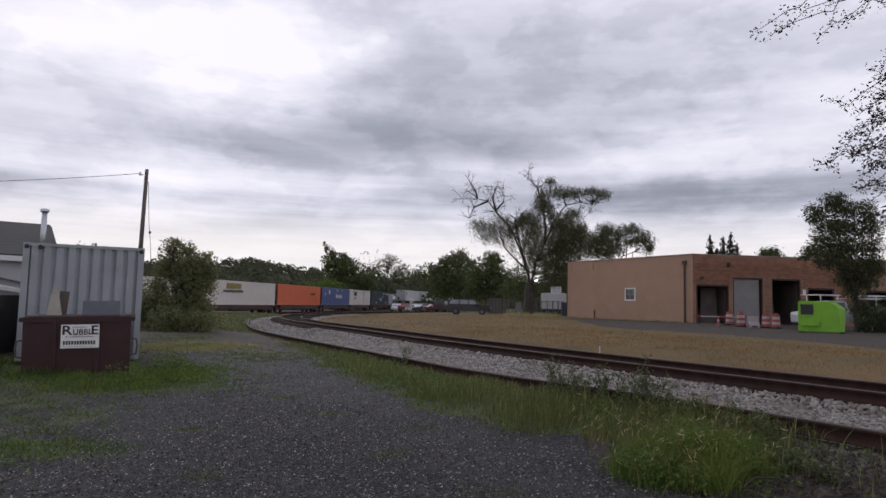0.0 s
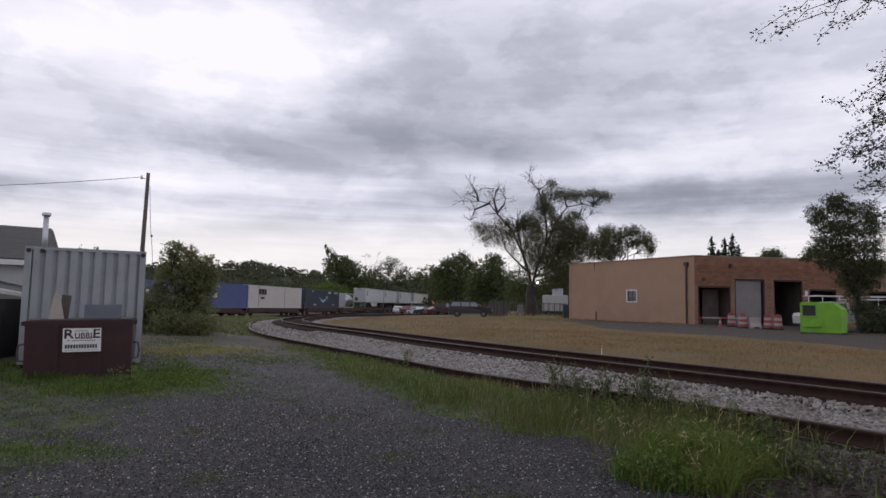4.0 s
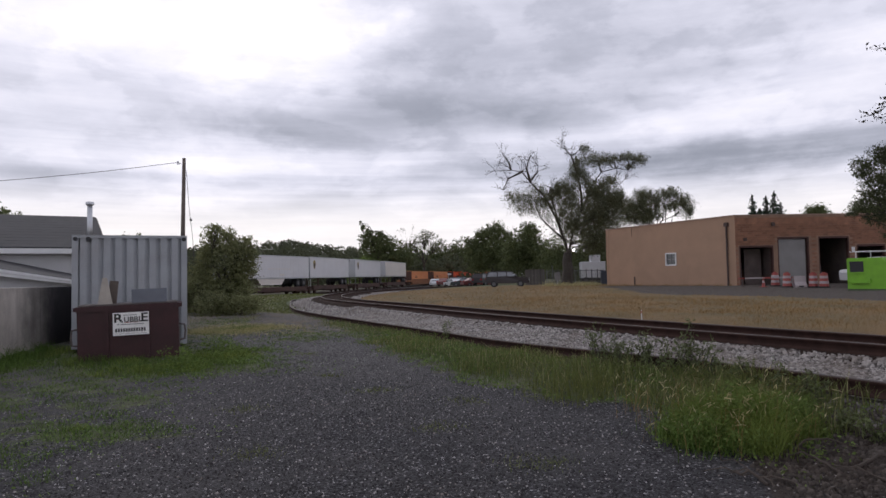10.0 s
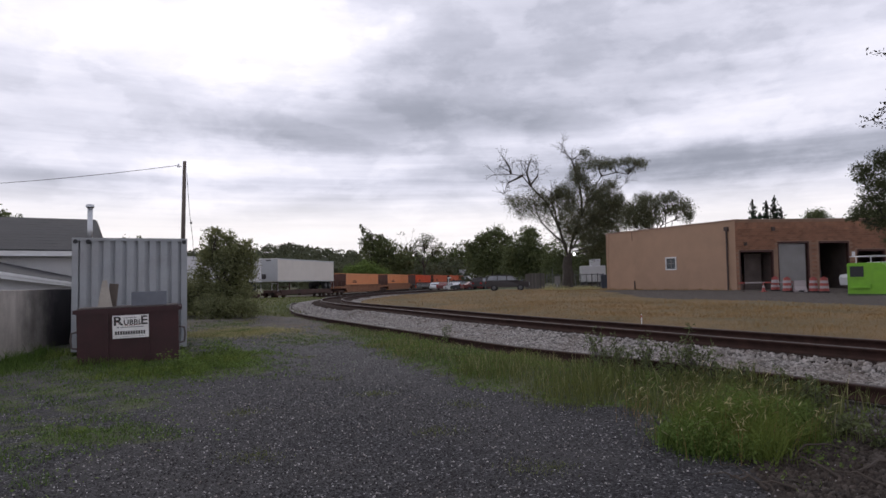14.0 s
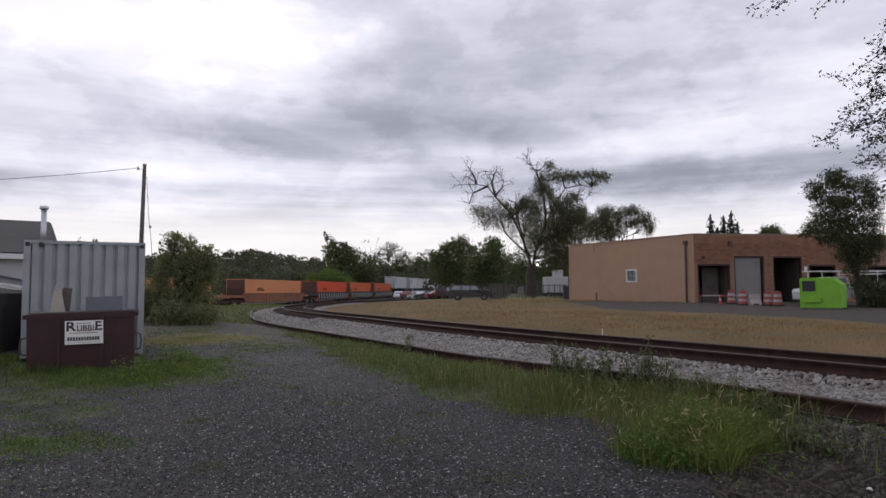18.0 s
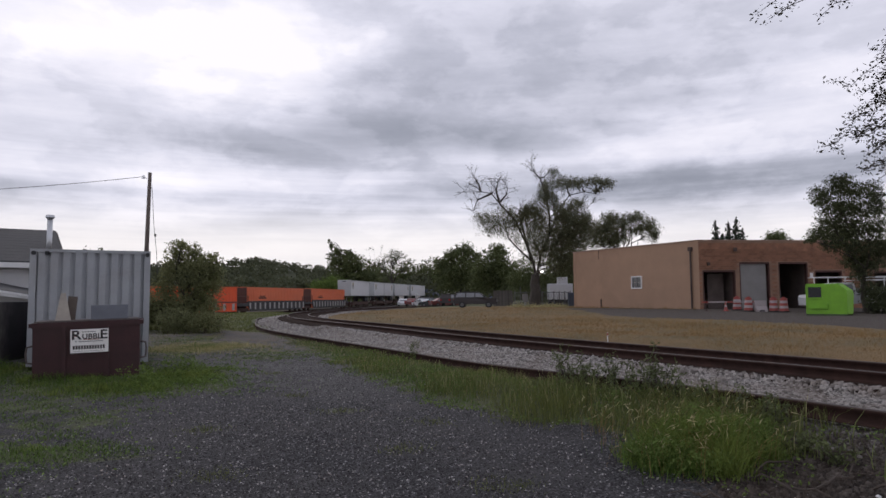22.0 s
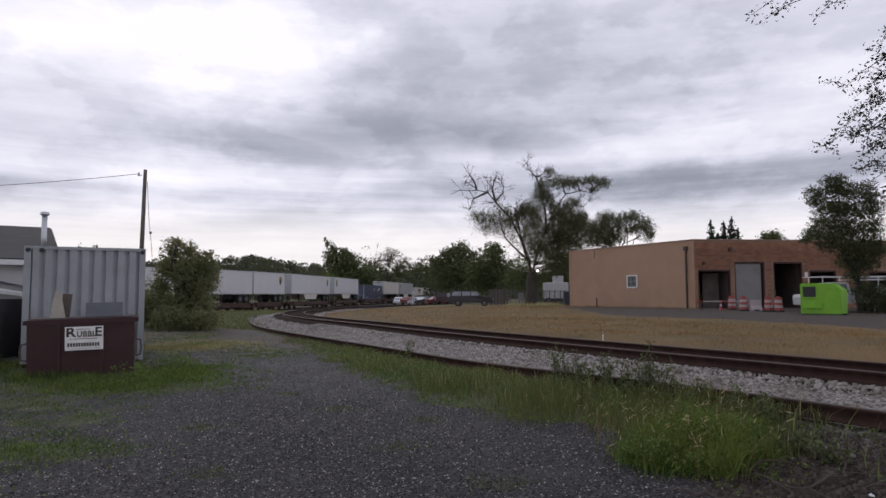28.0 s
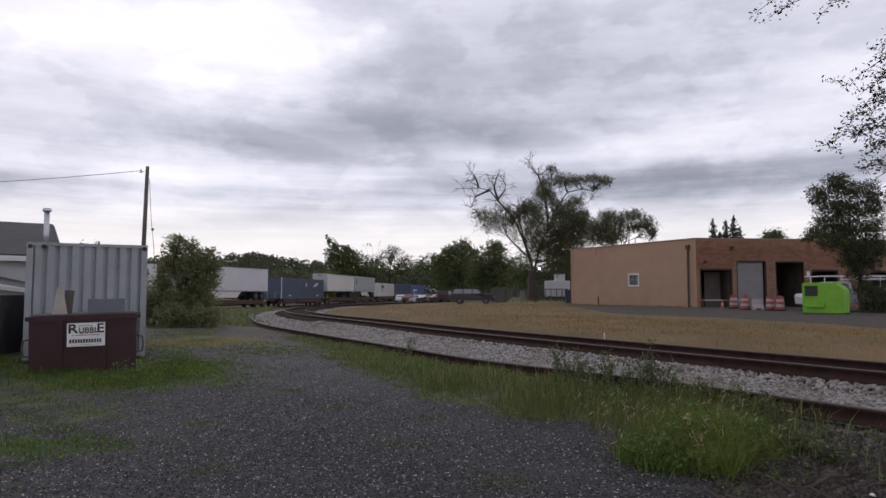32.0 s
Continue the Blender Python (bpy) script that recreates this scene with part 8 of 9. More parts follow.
def white_trailer():
    d = 86
    x, z = gx(984, d), gz(gx(984, d), d)
    ob = thing("box_trailer", pose(x, d, z), "white box trailer behind the fence", "trailer")
    part("body", quick((-1.35, -1.0, 0.7, 1.6, 1.2, 2.75)), M["white_car"], ob, bevel=0.05)
    part("upper_box", quick((-0.1, -0.8, 2.75, 1.0, 1.0, 3.6)), M["white_car"], ob, bevel=0.04)
    part("frame", quick((-1.3, -0.8, 0.5, 1.6, 1.0, 0.7)), M["black_plastic"], ob)
    for xx in (-0.9, 1.1):
        for sy in (-1, 1):
            y0, y1 = sorted((sy * 0.8, sy * 1.02))
            wheel_parts(ob, xx, y0, y1, 0.4, 0.4)
    ob = thing("plastic_bin", pose(gx(1005, 78), 78, gz(gx(1005, 78), 78)), "dark blue plastic bin beside the workshop wall", "bin")
    part("body", quick((-0.35, -0.3, 0, 0.35, 0.3, 1.5)), M["box_navy"], ob, bevel=0.03)
    part("lid", quick((-0.38, -0.33, 1.505, 0.38, 0.33, 1.58)), M["box_slate"], ob)


white_trailer()


def flood_lamp():
    d = 73.6
    x = gx(954, d)
    z = 1.65 + (521 - 475) * d / 1173.5
    ob = thing("flood_lamp", pose(x, d, z), "bright white flood lamp fixed to a tree trunk", "lamp")
    bm = bmesh.new()
    tube(bm, [(0, 0.02, 0), (0, -0.16, -0.05)], [0.08, 0.14], 16)
    part("housing", bm, M["brown_metal"], ob)
    bm = bmesh.new()
    tube(bm, [(0, -0.13, -0.045), (0, -0.175, -0.055)], [0.10, 0.075], 16)
    part("bulb", bm, glowing("lamp_glow", (1.0, 0.97, 0.92), 28.0), ob, "glowing white bulb")
    bm = bmesh.new()
    tube(bm, [(0, 0.0, 0), (-0.35, 0.5, -0.1), (-0.75, 1.2, -0.25)], 0.04, 6)
    part("bracket", bm, M["brown_metal"], ob)


flood_lamp()


def lamp_post():
    d = 96
    x = gx(733, d)
    ob = thing("signal_post", pose(x, d, gz(x, d)), "short grey post with a pale head beside the cars", "post")
    bm = bmesh.new()
    tube(bm, [(0, 0, -0.1), (0, 0, 1.9)], 0.06, 8)
    part("post", bm, M["galvanised"], ob)
    part("head", quick((-0.12, -0.15, 1.9, 0.4, 0.1, 2.1)), M["white_paint"], ob)


lamp_post()


# ---- grass, weeds and chips ----
def blades(name, x, y, height, width, material, label, seed, lean=0.35, category="grass", base=None):
    """Bent blades of grass, two quads each."""
    rng = np.random.default_rng(seed)
    n = len(x)
    z = ground_z(x, y) if base is None else base
    a = rng.uniform(0, 6.283, n)
    h = height * rng.uniform(0.55, 1.25, n)
    w = width * rng.uniform(0.6, 1.3, n)
    l = h * np.abs(rng.normal(0, lean, n))
    da = rng.uniform(0, 6.283, n)
    side = np.stack([np.cos(a), np.sin(a), 0 * a], -1) * w[:, None] / 2
    out = np.stack([np.cos(da), np.sin(da), 0 * a], -1)
    foot = np.stack([x, y, z - 0.01], -1)
    midp = foot + out * (l * 0.3)[:, None] + np.array((0, 0, 1)) * (h * 0.58)[:, None]
    tip = foot + out * l[:, None] + np.array((0, 0, 1)) * (h * 0.97)[:, None]
    v = np.stack([foot - side, foot + side, midp + side * 0.8, midp - side * 0.8, tip + side * 0.12, tip - side * 0.12], 1).reshape(-1, 3)
    k = np.arange(n)[:, None] * 6
    f = np.concatenate([k + np.array([[0, 1, 2, 3]]), k + np.array([[3, 2, 4, 5]])])
    tagged(new(name, raw_mesh(name, v, f, material)), label, category, kind="stuff")
    return tip


def leaf_cards(rng, x, y, height, size, label):
    """Small single leaves strewn up to a height over the ground."""
    n = len(x)
    a = rng.normal(size=(n, 3)) * (1, 1, 0.6) + np.array((0, 0, 0.15))
    a = a / np.linalg.norm(a, axis=1, keepdims=True) * rng.uniform(size[0], size[1], (n, 1))
    b = np.cross(a, rng.normal(size=a.shape))
    b *= 0.5 * np.linalg.norm(a, axis=1, keepdims=True) / np.linalg.norm(b, axis=1, keepdims=True)
    p = np.stack([x, y, ground_z(x, y) + 0.012 + height * rng.random(n)], -1)
    tagged(new("weed_leaves", cards_mesh("weed_leaves", p, a, b, M["leaf"])), label, "weeds", kind="stuff")


def grow():
    rng = np.random.default_rng(91)

    def strip(n, s0, s1, lo, hi, power=1.0):
        return along(TRACK, s0, s1, lo, hi, power)(rng, n)
    # strip along the old rail
    x, y = strip(56000, 30, 62, -7.0, -4.05, 1.5)
    clump = np.sin(x * 2.1 + 1) * np.sin(y * 1.7) + 0.6 * np.sin(x * 5.3) * np.sin(y * 4.1 + 2)
    edge = verge_edge(y) - 0.22 * np.sin(y * 0.9) - 0.18 * np.sin(y * 2.3)
    fade = smooth_step(0.0, 0.75, TRACK.gap(x, y) - edge)
    keep = (clump > -0.95) & (rng.random(len(x)) < fade) & (rng.random(len(x)) < np.interp(x / y, [0.46, 0.60], [0.95, 0.05])) & (rng.random(len(x)) < np.interp(y, [9, 13, 20], [1.0, 0.7, 0.45]))
    hgt = 0.26 * (0.35 + 0.65 * fade[keep]) * (1 + 0.4 * clump[keep]) * np.interp(y[keep], [6, 10, 14, 20, 30], [1.05, 0.82, 0.58, 0.45, 0.42])
    blades("verge_grass", x[keep], y[keep], np.maximum(0.06, hgt), 0.010, M["verge"], "long olive green grass along an old rail", 92, 0.6)
    some = rng.random(keep.sum()) < np.interp(y[keep], [9, 14], [0.05, 0.22])
    blades("verge_straw", x[keep][some], y[keep][some], np.maximum(0.07, hgt[some] * 1.25), 0.006, M["pale_grass"], "dry stems among the grass along a rail", 120, 0.5)
    # small leaves of low weeds among the verge grass
    lx, ly = strip(30000, 30, 52, -6.6, -4.05, 1.2)
    gap = TRACK.gap(lx, ly) - verge_edge(ly) - 0.2 * np.sin(ly * 1.7) - 0.15 * np.sin(ly * 4.1)
    thick = np.sin(lx * 2.7 + 0.6) * np.sin(ly * 2.2) + 0.6 * np.sin(lx * 6.3 + 1) * np.sin(ly * 5.1)
    keep = (gap > 0.1) & (thick > -0.15) & (lx / ly < 0.5)
    leaf_cards(rng, lx[keep], ly[keep], 0.05 + 0.14 * np.clip(thick[keep] + 0.3, 0, 1) * smooth_step(0.1, 0.8, gap[keep]), (0.010, 0.028), "small leaves of weeds among verge grass")
    # leafy weeds between the skip and the lane
    lx, ly = -5.55 + rng.normal(size=9000) * 0.55, 13.6 + rng.normal(size=9000) * 1.1
    thick = np.sin(lx * 3.7) * np.sin(ly * 2.9 + 0.5) + 0.6 * np.sin(lx * 7.9 + 1) * np.sin(ly * 6.1)
    keep = (thick > -0.2) & (lx > -6.05 + 0.1 * np.sin(ly * 5))
    leaf_cards(rng, lx[keep], ly[keep], 0.05 + 0.42 * np.clip(thick[keep] + 0.2, 0, 1) * smooth_step(-5.1, -5.9, lx[keep]), (0.012, 0.036), "leafy green weeds beside a skip")
    # the thick clump before the old rail: many tussocks of uneven height
    def tussocks(n, spread):
        k = 46
        c = rng.random(k)
        side = rng.normal(size=k) * 0.27
        cx, cy = 1.95 + 1.28 * c + 0.08 * side, 6.70 + 0.55 * c ** 1.6 + side
        tall = rng.uniform(0.13, 0.36, k) * (0.65 + 0.5 * np.sin(np.pi * np.clip(c * 0.9 + 0.1, 0, 1)))
        own = rng.integers(0, k, n)
        return cx[own] + rng.normal(size=n) * spread, cy[own] + rng.normal(size=n) * spread, tall[own]
    x, y, tall = tussocks(12000, 0.09)
    blades("weed_clump", x, y, tall * rng.uniform(0.5, 1.2, len(x)), 0.008, M["clump"], "thick bright green clump of tall weeds", 93, 0.85, "weeds")
    x, y, tall = tussocks(5000, 0.16)
    blades("weed_clump", x, y, tall * rng.uniform(0.4, 1.0, len(x)), 0.010, M["grass"], "dark green blades among tall weeds", 103, 0.8, "weeds")
    # broad leaves low in the clump and over the dirt beside it
    x, y, tall = tussocks(26000, 0.12)
    lx, ly = rng.uniform(2.3, 4.6, 1500), rng.uniform(5.2, 7.2, 1500)
    keep = np.sin(lx * 4.1 + 1) * np.sin(ly * 3.3) + 0.5 * np.sin(lx * 9) > 0.35
    x, y = np.r_[x, lx[keep]], np.r_[y, ly[keep]]
    z = ground_z(x, y) + rng.random(len(x)) * np.r_[tall * 0.9, np.full(keep.sum(), 0.10)] + 0.01
    a = rng.normal(size=(len(x), 3)) + np.array((0, 0, 0.2))
    a = a / np.linalg.norm(a, axis=1, keepdims=True) * rng.uniform(0.008, 0.024, (len(x), 1))
    b = np.cross(a, rng.normal(size=a.shape))
    b *= 0.5 * np.linalg.norm(a, axis=1, keepdims=True) / np.linalg.norm(b, axis=1, keepdims=True)
    tagged(new("weed_leaves", cards_mesh("weed_leaves", np.stack([x, y, z], -1), a, b, M["leaf"])), "small broad leaves of weeds", "weeds", kind="stuff")
    # foxtail heads over the clump and the verge
    n = 280
    x, y, tall = tussocks(n, 0.22)
    far = rng.random(n) < 0.3
    x, y = np.where(far, x - 0.35, x), np.where(far, y + 1.0, y)
    h = tall * 0.55 + rng.uniform(0.16, 0.30, n)
    tips = blades("seed_stems", x, y, h, 0.005, M["straw"], "thin pale stems of seeding grass", 94, 0.45)
    heads, hf = [], []
    verts = []
    for i, t in enumerate(tips):
        a = rng.normal(size=3) * 0.5 + np.array((0.2, 0, 0.5))
        a = a / np.linalg.norm(a) * rng.uniform(0.035, 0.06)
        b = np.cross(a, rng.normal(size=3))
        b = b / np.linalg.norm(b) * 0.0052
        c = np.cross(a, b)
        c = c / np.linalg.norm(c) * 0.0052
        o = len(verts)
        for q in (t - a * 0.2, t + a * 0.5 + b, t + a * 0.5 + c, t + a * 0.5 - b, t + a * 0.5 - c, t + a * 1.6):
            verts.append(q)
        for k in range(4):
            hf.append((o, o + 1 + k, o + 5, o + 1 + (k + 1) % 4))
    tagged(new("seed_heads", raw_mesh("seed_heads", verts, hf, M["seed"])), "pale foxtail seed heads", "grass", kind="stuff")
    # tall dark weeds on the ballast edge
    for k, (px, d, hh) in enumerate(((985, 11.3, 0.62), (992, 11.1, 0.5), (1005, 11.0, 0.42), (1020, 10.9, 0.55), (1040, 10.6, 0.4), (1065, 10.4, 0.62), (1072, 10.2, 0.5), (1085, 10.2, 0.45), (1100, 9.9, 0.5), (1150, 9.5, 0.72), (1156, 9.4, 0.6), (1163, 9.3, 0.5),
                                     (1120, 9.5, 0.42), (1135, 9.3, 0.5), (1030, 10.2, 0.42), (1180, 9.0, 0.4), (1205, 8.8, 0.36), (728, 16.5, 0.45), (1240, 8.4, 0.36), (1290, 8.0, 0.4), (1330, 7.7, 0.34), (1360, 7.3, 0.36), (1400, 6.6, 0.2), (1455, 6.2, 0.18))):
        x0, y0 = gx(px, d), d
        ob = thing("weed", pose(x0, y0, gz(x0, y0)), "tall leafy dark green weed beside the rail", "weed", "weeds along the rail")
        bm = bmesh.new()
        ps, as_ = [], []
        for q in range(5):
            e = np.array((rng.normal() * 0.11, rng.normal() * 0.1, hh * rng.uniform(0.55, 1.1)))
            pts = limb(bm, rng, (0, 0, 0), e, 0.006, 0.002, 0.1, 4, 6)
            for c in pts[1:]:
                for _ in range(6):
                    ps.append(np.array(c) + rng.normal(size=3) * 0.02)
                    w = rng.normal(size=3) + np.array((0, 0, 0.3))
                    as_.append(w / np.linalg.norm(w) * rng.uniform(0.015, 0.04))
        part("stem", bm, M["bark"], ob)
        ps, as_ = np.array(ps), np.array(as_)
        b = np.cross(as_, rng.normal(size=as_.shape))
        b *= 0.35 * np.linalg.norm(as_, axis=1, keepdims=True) / np.linalg.norm(b, axis=1, keepdims=True)
        lv = new("leaves", cards_mesh("leaves", ps + as_, as_, b, M["leaf_dark"]))
        lv.parent = ob
    # patches on the lot
    n = 120000
    x, y = rng.uniform(-10.5, 0.5, n), 4.5 + 22 * rng.random(n) ** 1.5
    turf, _, _ = zone_of(x, y)
    patch = 0.5 + 0.28 * np.sin(x * 1.3 + 0.7) * np.sin(y * 1.1 + 0.3) + 0.22 * np.sin(x * 3.1) * np.sin(y * 2.7 + 1)
    keep = (turf * 0.8 + patch * 0.4 + 0.35 * np.sin(x * 6.1 + y) * np.sin(y * 5.3 - x) > 0.55) & (turf > 0.2)
    wall_gap = x > np.interp(y, [4.2, 19.6], [-7.4, -11.4])
    keep &= wall_gap
    blades("lot_grass", x[keep], y[keep], 0.035 + 0.10 * turf[keep] ** 2, 0.008, M["grass"], "short green grass on the stone lot", 95, 0.9)
    # taller grass round the skip and at the wall's foot
    n = 14000
    x, y = rng.uniform(-10.2, -5.2, n), rng.uniform(11.2, 15.2, n)
    skip_box = (np.abs((x + 7.1)) < 1.05) & (y > 13.3)
    near = np.exp(-np.abs(y - 13.1 - 0.26 * (x + 7.33)) / 0.6)
    keep = (~skip_box) & (rng.random(n) < 0.25 + 0.75 * near) & (x > np.interp(y, [4.2, 19.6], [-7.3, -11.3]))
    blades("skip_grass", x[keep], y[keep], 0.05 + 0.15 * near[keep] * (0.6 + 0.5 * np.sin(x[keep] * 3.1) * np.sin(y[keep] * 4.0)), 0.008, M["grass"], "uncut grass round a skip", 96, 0.85)
    # low broad-leaved weeds scattered over the lot
    n = 16000
    x, y = rng.uniform(-9.5, -1.0, n), 4.6 + 10.5 * rng.random(n) ** 1.3
    keep = (rng.random(n) < 0.12 + 1.3 * np.maximum(zone_of(x, y)[0] - 0.15, 0)) & (zone_of(x, y)[0] > 0.08) & (x > np.interp(y, [4.2, 19.6], [-7.3, -11.3]))
    x, y = x[keep], y[keep]
    a = rng.normal(size=(len(x), 3)) * (1, 1, 0.5)
    a = a / np.linalg.norm(a, axis=1, keepdims=True) * rng.uniform(0.008, 0.026, (len(x), 1))
    b = np.cross(a, rng.normal(size=a.shape) * 0.4 + np.array((0, 0, 1)))
    b *= 0.55 * np.linalg.norm(a, axis=1, keepdims=True) / np.linalg.norm(b, axis=1, keepdims=True)
    p = np.stack([x, y, ground_z(x, y) + rng.uniform(0.012, 0.05, len(x))], -1)
    tagged(new("weed_leaves", cards_mesh("weed_leaves", p, a, b, M["leaf"])), "small leaves of low weeds on the stone lot", "weeds", kind="stuff")
    # taller tufts among the short grass
    k = 420
    cx, cy = rng.uniform(-10.2, -2.2, k), 5.0 + 11.0 * rng.random(k) ** 1.2
    good = (zone_of(cx, cy)[0] > 0.52 + 0.2 * rng.random(k)) & (cx > np.interp(cy, [4.2, 19.6], [-7.2, -11.2])) & ~((np.abs(cx + 7.2) < 1.15) & (cy > 13.0))
    cx, cy = cx[good], cy[good]
    own = rng.integers(0, len(cx), 90 * len(cx))
    x, y = cx[own] + rng.normal(size=len(own)) * 0.10, cy[own] + rng.normal(size=len(own)) * 0.10
    blades("lot_tufts", x, y, rng.uniform(0.07, 0.19, len(cx))[own], 0.008, M["clump"], "taller green tufts on the stone lot", 123, 0.7)
    # the pale worn patch beside the lane
    n = 9000
    x, y = -7.6 + rng.normal(size=n) * 0.8, 20.6 + rng.normal(size=n) * 1.0
    blades("pale_patch", x, y, 0.07, 0.014, M["pale_grass"], "pale bleached grass beside the lane", 121, 1.0)
    # lone tufts in the lane
    n = 1600
    cx, cy = np.array((-0.45, -1.53, -3.88, -2.6, -0.2, 0.5, -2.2, -3.1, -1.0)), np.array((7.41, 9.76, 14.9, 11.5, 9.0, 5.9, 6.4, 8.6, 12.8))
    own = rng.integers(0, len(cx), n)
    x, y = cx[own] + rng.normal(size=n) * 0.16, cy[own] + rng.normal(size=n) * 0.14
    blades("lane_tufts", x, y, 0.045, 0.007, M["verge"], "low tufts of grass in the stone lot", 122, 1.0)
    n = 9000
    x, y = rng.uniform(-14, -5.5, n), rng.uniform(18, 34, n)
    keep = (rng.random(n) < zone_of(x, y)[0]) & (TRACK.gap(x, y) < -4)
    keep &= rng.random(n) < 0.6
    blades("lane_grass", x[keep], y[keep], 0.10, 0.016, M["verge"], "grass beside the lane", 97)
    # weeds along the wall's foot
    n = 6000
    y = rng.uniform(7.5, 15.0, n)
    x = np.interp(y, [4.2, 19.6], [-7.7, -11.7]) + 0.34 + np.abs(rng.normal(size=n)) * 0.28
    thick = 0.5 + 0.5 * np.sin(y * 2.3) * np.sin(y * 5.1 + 1)
    keep = rng.random(n) < 0.25 + 0.75 * thick
    blades("wall_weeds", x[keep], y[keep], (0.08 + 0.24 * thick[keep]) * rng.uniform(0.5, 1.2, keep.sum()), 0.011, M["grass"], "uneven weeds along a concrete wall", 104, 0.8, "weeds")
    # dry field
    n = 100000
    x, y = along(TRACK, 12, 66, 2.1, 14, 1.2)(rng, n)
    patch = np.sin(x * 0.9 + 0.4 * y) * np.sin(y * 0.7 - 0.5 * x) + 0.7 * np.sin(x * 2.3) * np.sin(y * 1.9 + 1)
    keep = rng.random(n) < 0.62 + 0.35 * patch
    x, y, patch = x[keep], y[keep], patch[keep]
    blades("field_grass", x, y, np.interp(TRACK.gap(x, y), [2, 4, 14], [0.06, 0.09, 0.11]) * (1 + 0.3 * patch), 0.008, M["straw"], "dry straw-coloured grass of the field", 98, 1.0)
    n = 30000
    x, y = rng.uniform(-12, 34, n), rng.uniform(22, 72, n)
    t, dr, ro = zone_of(x, y)
    keep = (dr > 0.6) & (ro < 0.3)
    keep &= rng.random(n) < 0.6 + 0.4 * np.sin(x * 0.45 + 0.2 * y) * np.sin(y * 0.37)
    blades("field_grass", x[keep], y[keep], 0.12, 0.024, M["straw"], "dry straw-coloured grass farther into the field", 99, 1.0)
    # ragged weeds at the foot of the stucco wall
    n = 2200
    u = rng.random(n)
    x, y = BC.x + (BW.x - BC.x) * u - 0.25 - 0.25 * rng.random(n), BC.y + (BW.y - BC.y) * u - 0.15
    thick = 0.5 + 0.5 * np.sin(u * 37) * np.sin(u * 91 + 1)
    keep = rng.random(n) < thick
    blades("wall_weeds", x[keep], y[keep], 0.04 + 0.13 * thick[keep], 0.02, M["straw"], "ragged weeds along a stucco wall", 124, 0.7, "weeds")
    n = 1400
    cx, cy = rng.uniform(7.0, 12.5, 40), rng.uniform(68, 73.5, 40)
    own = rng.integers(0, 40, n)
    x, y = cx[own] + rng.normal(size=n) * 0.25, cy[own] + rng.normal(size=n) * 0.2
    blades("field_tufts", x, y, rng.uniform(0.15, 0.5, 40)[own], 0.022, M["pale_grass"], "tall dry tufts before a great tree", 125, 0.5)
    # far verge before the main line
    n = 24000
    x, y = rng.uniform(-32, -9, n), rng.uniform(30, 70, n)
    keep = (np.abs(MAIN_MID.gap(x, y)) > 7.5) & (TRACK.gap(x, y) < -3.2)
    blades("far_grass", x[keep], y[keep], 0.15, 0.03, M["verge"], "rough grass before the main line", 100, 0.5)


grow()


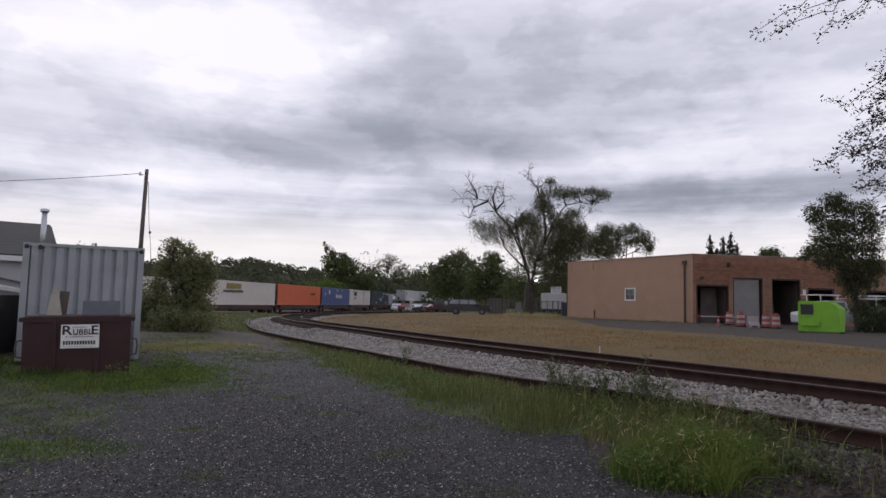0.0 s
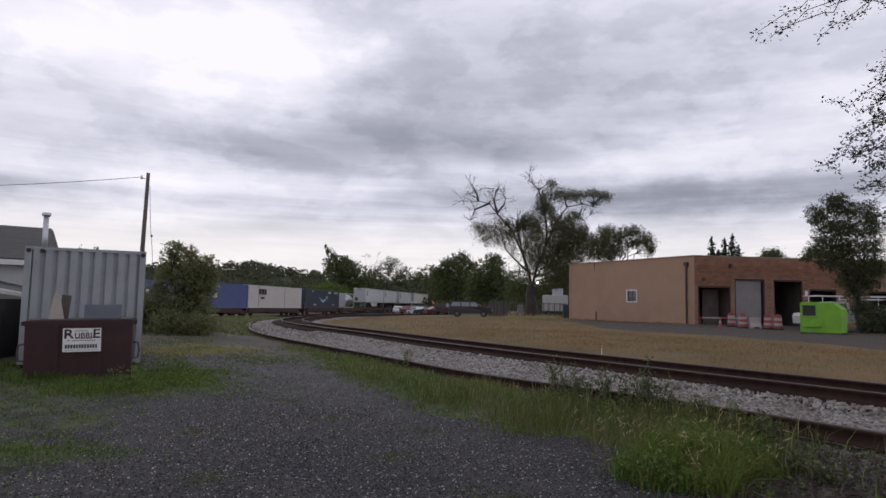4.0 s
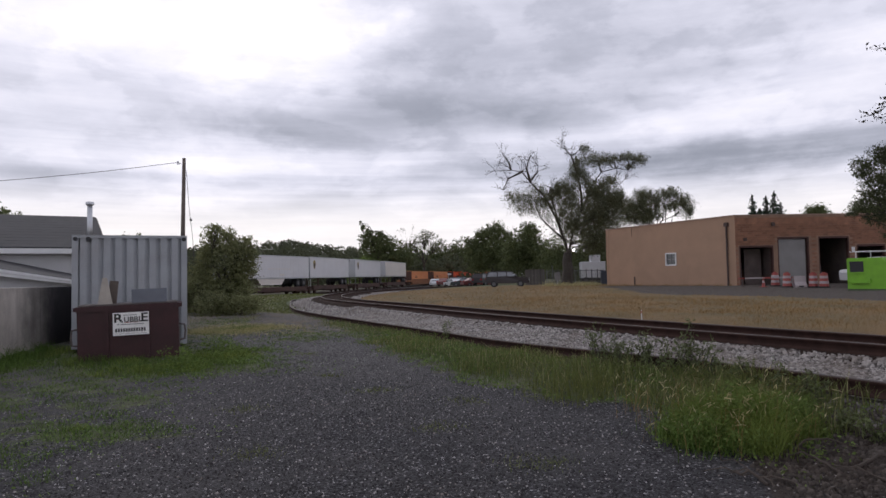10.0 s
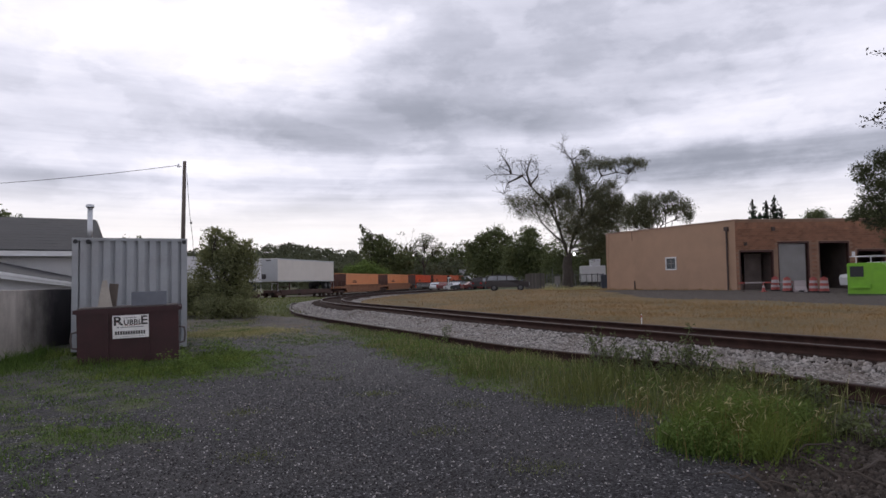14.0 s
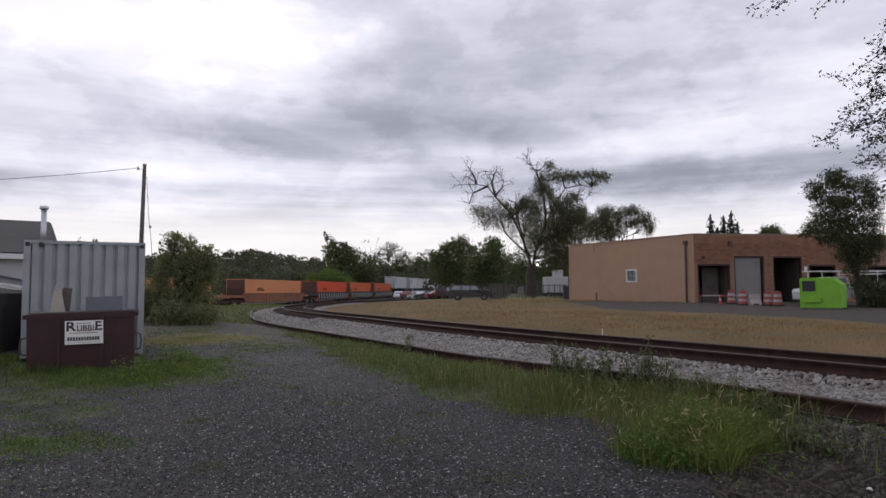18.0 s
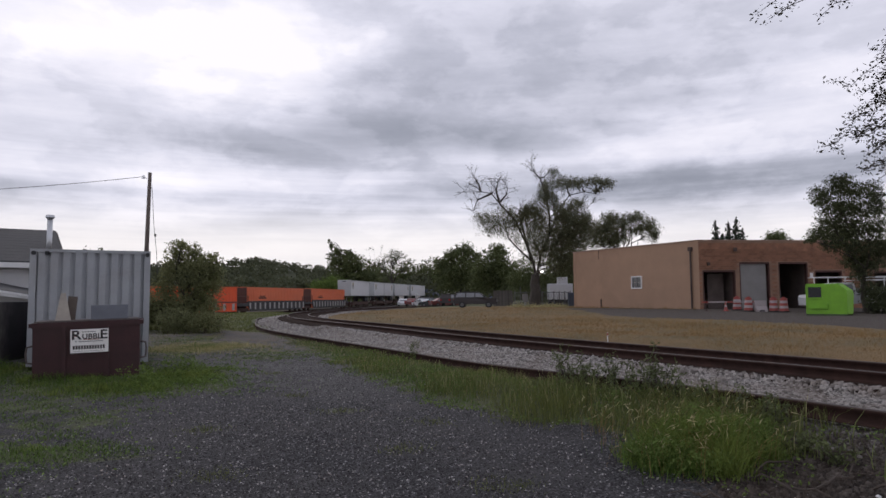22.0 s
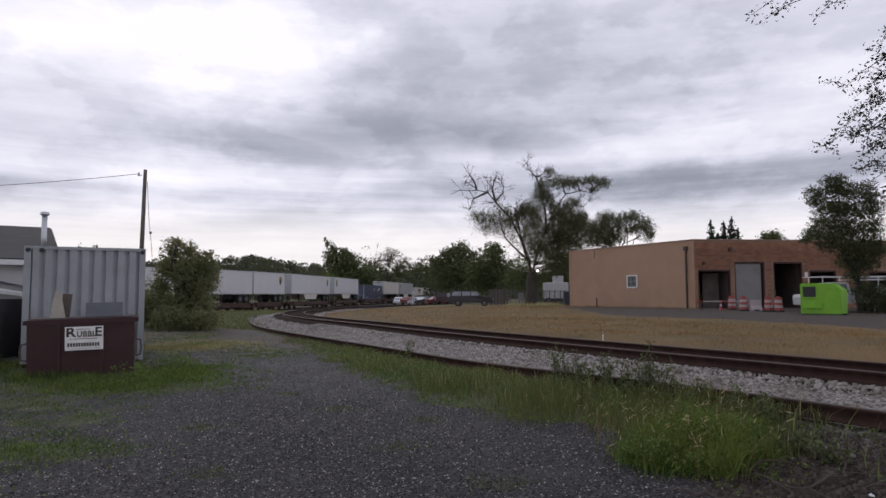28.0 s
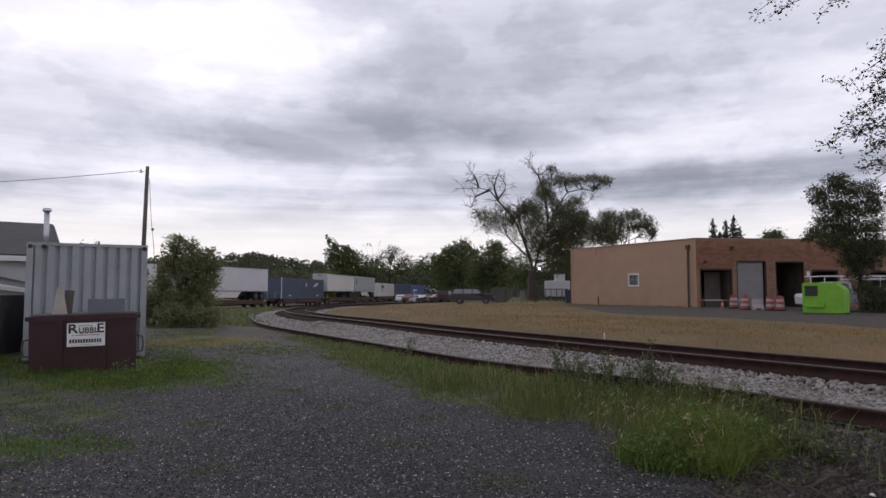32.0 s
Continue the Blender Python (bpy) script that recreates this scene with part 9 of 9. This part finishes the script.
def chips():
    rng = np.random.default_rng(111)

    def lane(r, n):
        y = 4.6 + 15 * r.random(n) ** 1.8
        mid = np.interp(y, [2, 6, 10, 15, 22], [-0.6, -1.0, -1.9, -3.6, -6.0])
        return mid + r.normal(size=n) * np.interp(y, [4, 8, 20], [2.4, 2.4, 1.6]), y
    dark = stone_material("chip_dark", (0.016, 0.015, 0.016), (0.06, 0.056, 0.058))
    pale = stone_material("chip_pale", (0.16, 0.155, 0.15), (0.50, 0.48, 0.47))
    dirt = stone_material("dirt_crumbs", (0.026, 0.020, 0.016), (0.12, 0.100, 0.086))
    stones("gravel", 24000, lane, 0.014, dark, "dark crushed stone of the lot", 112, "gravel")
    stones("gravel", 5200, lane, 0.0135, pale, "pale chips in the crushed stone", 113, "gravel")

    def corner(r, n):
        return 2.3 + 3.3 * r.random(n), 4.6 + 2.5 * r.random(n)
    stones("debris", 5200, corner, 0.034, dirt, "dirt and stones at the track's foot", 114, "debris")
    for k in range(16):
        x, y = 2.2 + 2.9 * rng.random(), 4.9 + 1.6 * rng.random()
        bm = bmesh.new()
        L = rng.uniform(0.25, 0.9)
        a = rng.uniform(0, 6.28)
        q = np.array((math.cos(a), math.sin(a), rng.uniform(-0.05, 0.12)))
        limb(bm, rng, (0, 0, 0.012), q * L + np.array((0, 0, 0.02)), 0.012, 0.005, 0.12, 5, 5)
        ob = new("stick", mesh_of(bm, "stick", M["dead_wood"]))
        ob.matrix_world = pose(x, y, gz(x, y))
        tagged(ob, "dry bent stick lying on dirt", "stick", "sticks by the track")


chips()


def litter():
    rng = np.random.default_rng(131)
    bm = bmesh.new()
    bmesh.ops.create_icosphere(bm, subdivisions=2, radius=0.02)
    for v in bm.verts:
        v.co *= 1 + rng.normal() * 0.22
        v.co.z *= 0.6
    ob = new("crumpled_paper", mesh_of(bm, "crumpled_paper", M["white_paint"]))
    ob.matrix_world = pose(3.42, 5.4, gz(3.42, 5.4) + 0.015)
    tagged(ob, "small crumpled white paper on the dirt", "litter")
    # two long broken branches on the dirt
    for x, y, a, L in ((3.1, 5.7, 20, 0.7), (2.2, 5.3, 120, 0.35)):
        bm = bmesh.new()
        q = np.array((math.cos(radians(a)), math.sin(radians(a)), 0.0))
        pts = limb(bm, rng, (0, 0, 0.012), q * L + np.array((0, 0, 0.03)), 0.016, 0.006, 0.12, 6, 6)
        for k in (2, 3, 4):
            limb(bm, rng, pts[k], np.array(pts[k]) + q * 0.2 + rng.normal(size=3) * (0.12, 0.12, 0.05), 0.007, 0.003, 0.1, 5, 3)
        ob = new("branch", mesh_of(bm, "branch", M["dead_wood"]))
        ob.matrix_world = pose(x, y, gz(x, y))
        tagged(ob, "broken dry branch with side twigs", "branch", "branches by the track")


litter()


def marker_stake():
    x, y = 4.62, 19.1
    ob = thing("marker_stake", pose(x, y, gz(x, y), 1.5, -1.0, 0), "thin white wooden stake in dry grass by the track", "stake")
    bm = quick((-0.012, -0.012, -0.1, 0.012, 0.012, 0.44))
    part("shaft", bm, M["white_paint"], ob, bevel=0.003)
    part("tip", quick((-0.013, -0.013, 0.36, 0.013, 0.013, 0.42)), M["red_paint"], ob, "faded red band")


marker_stake()


motions()
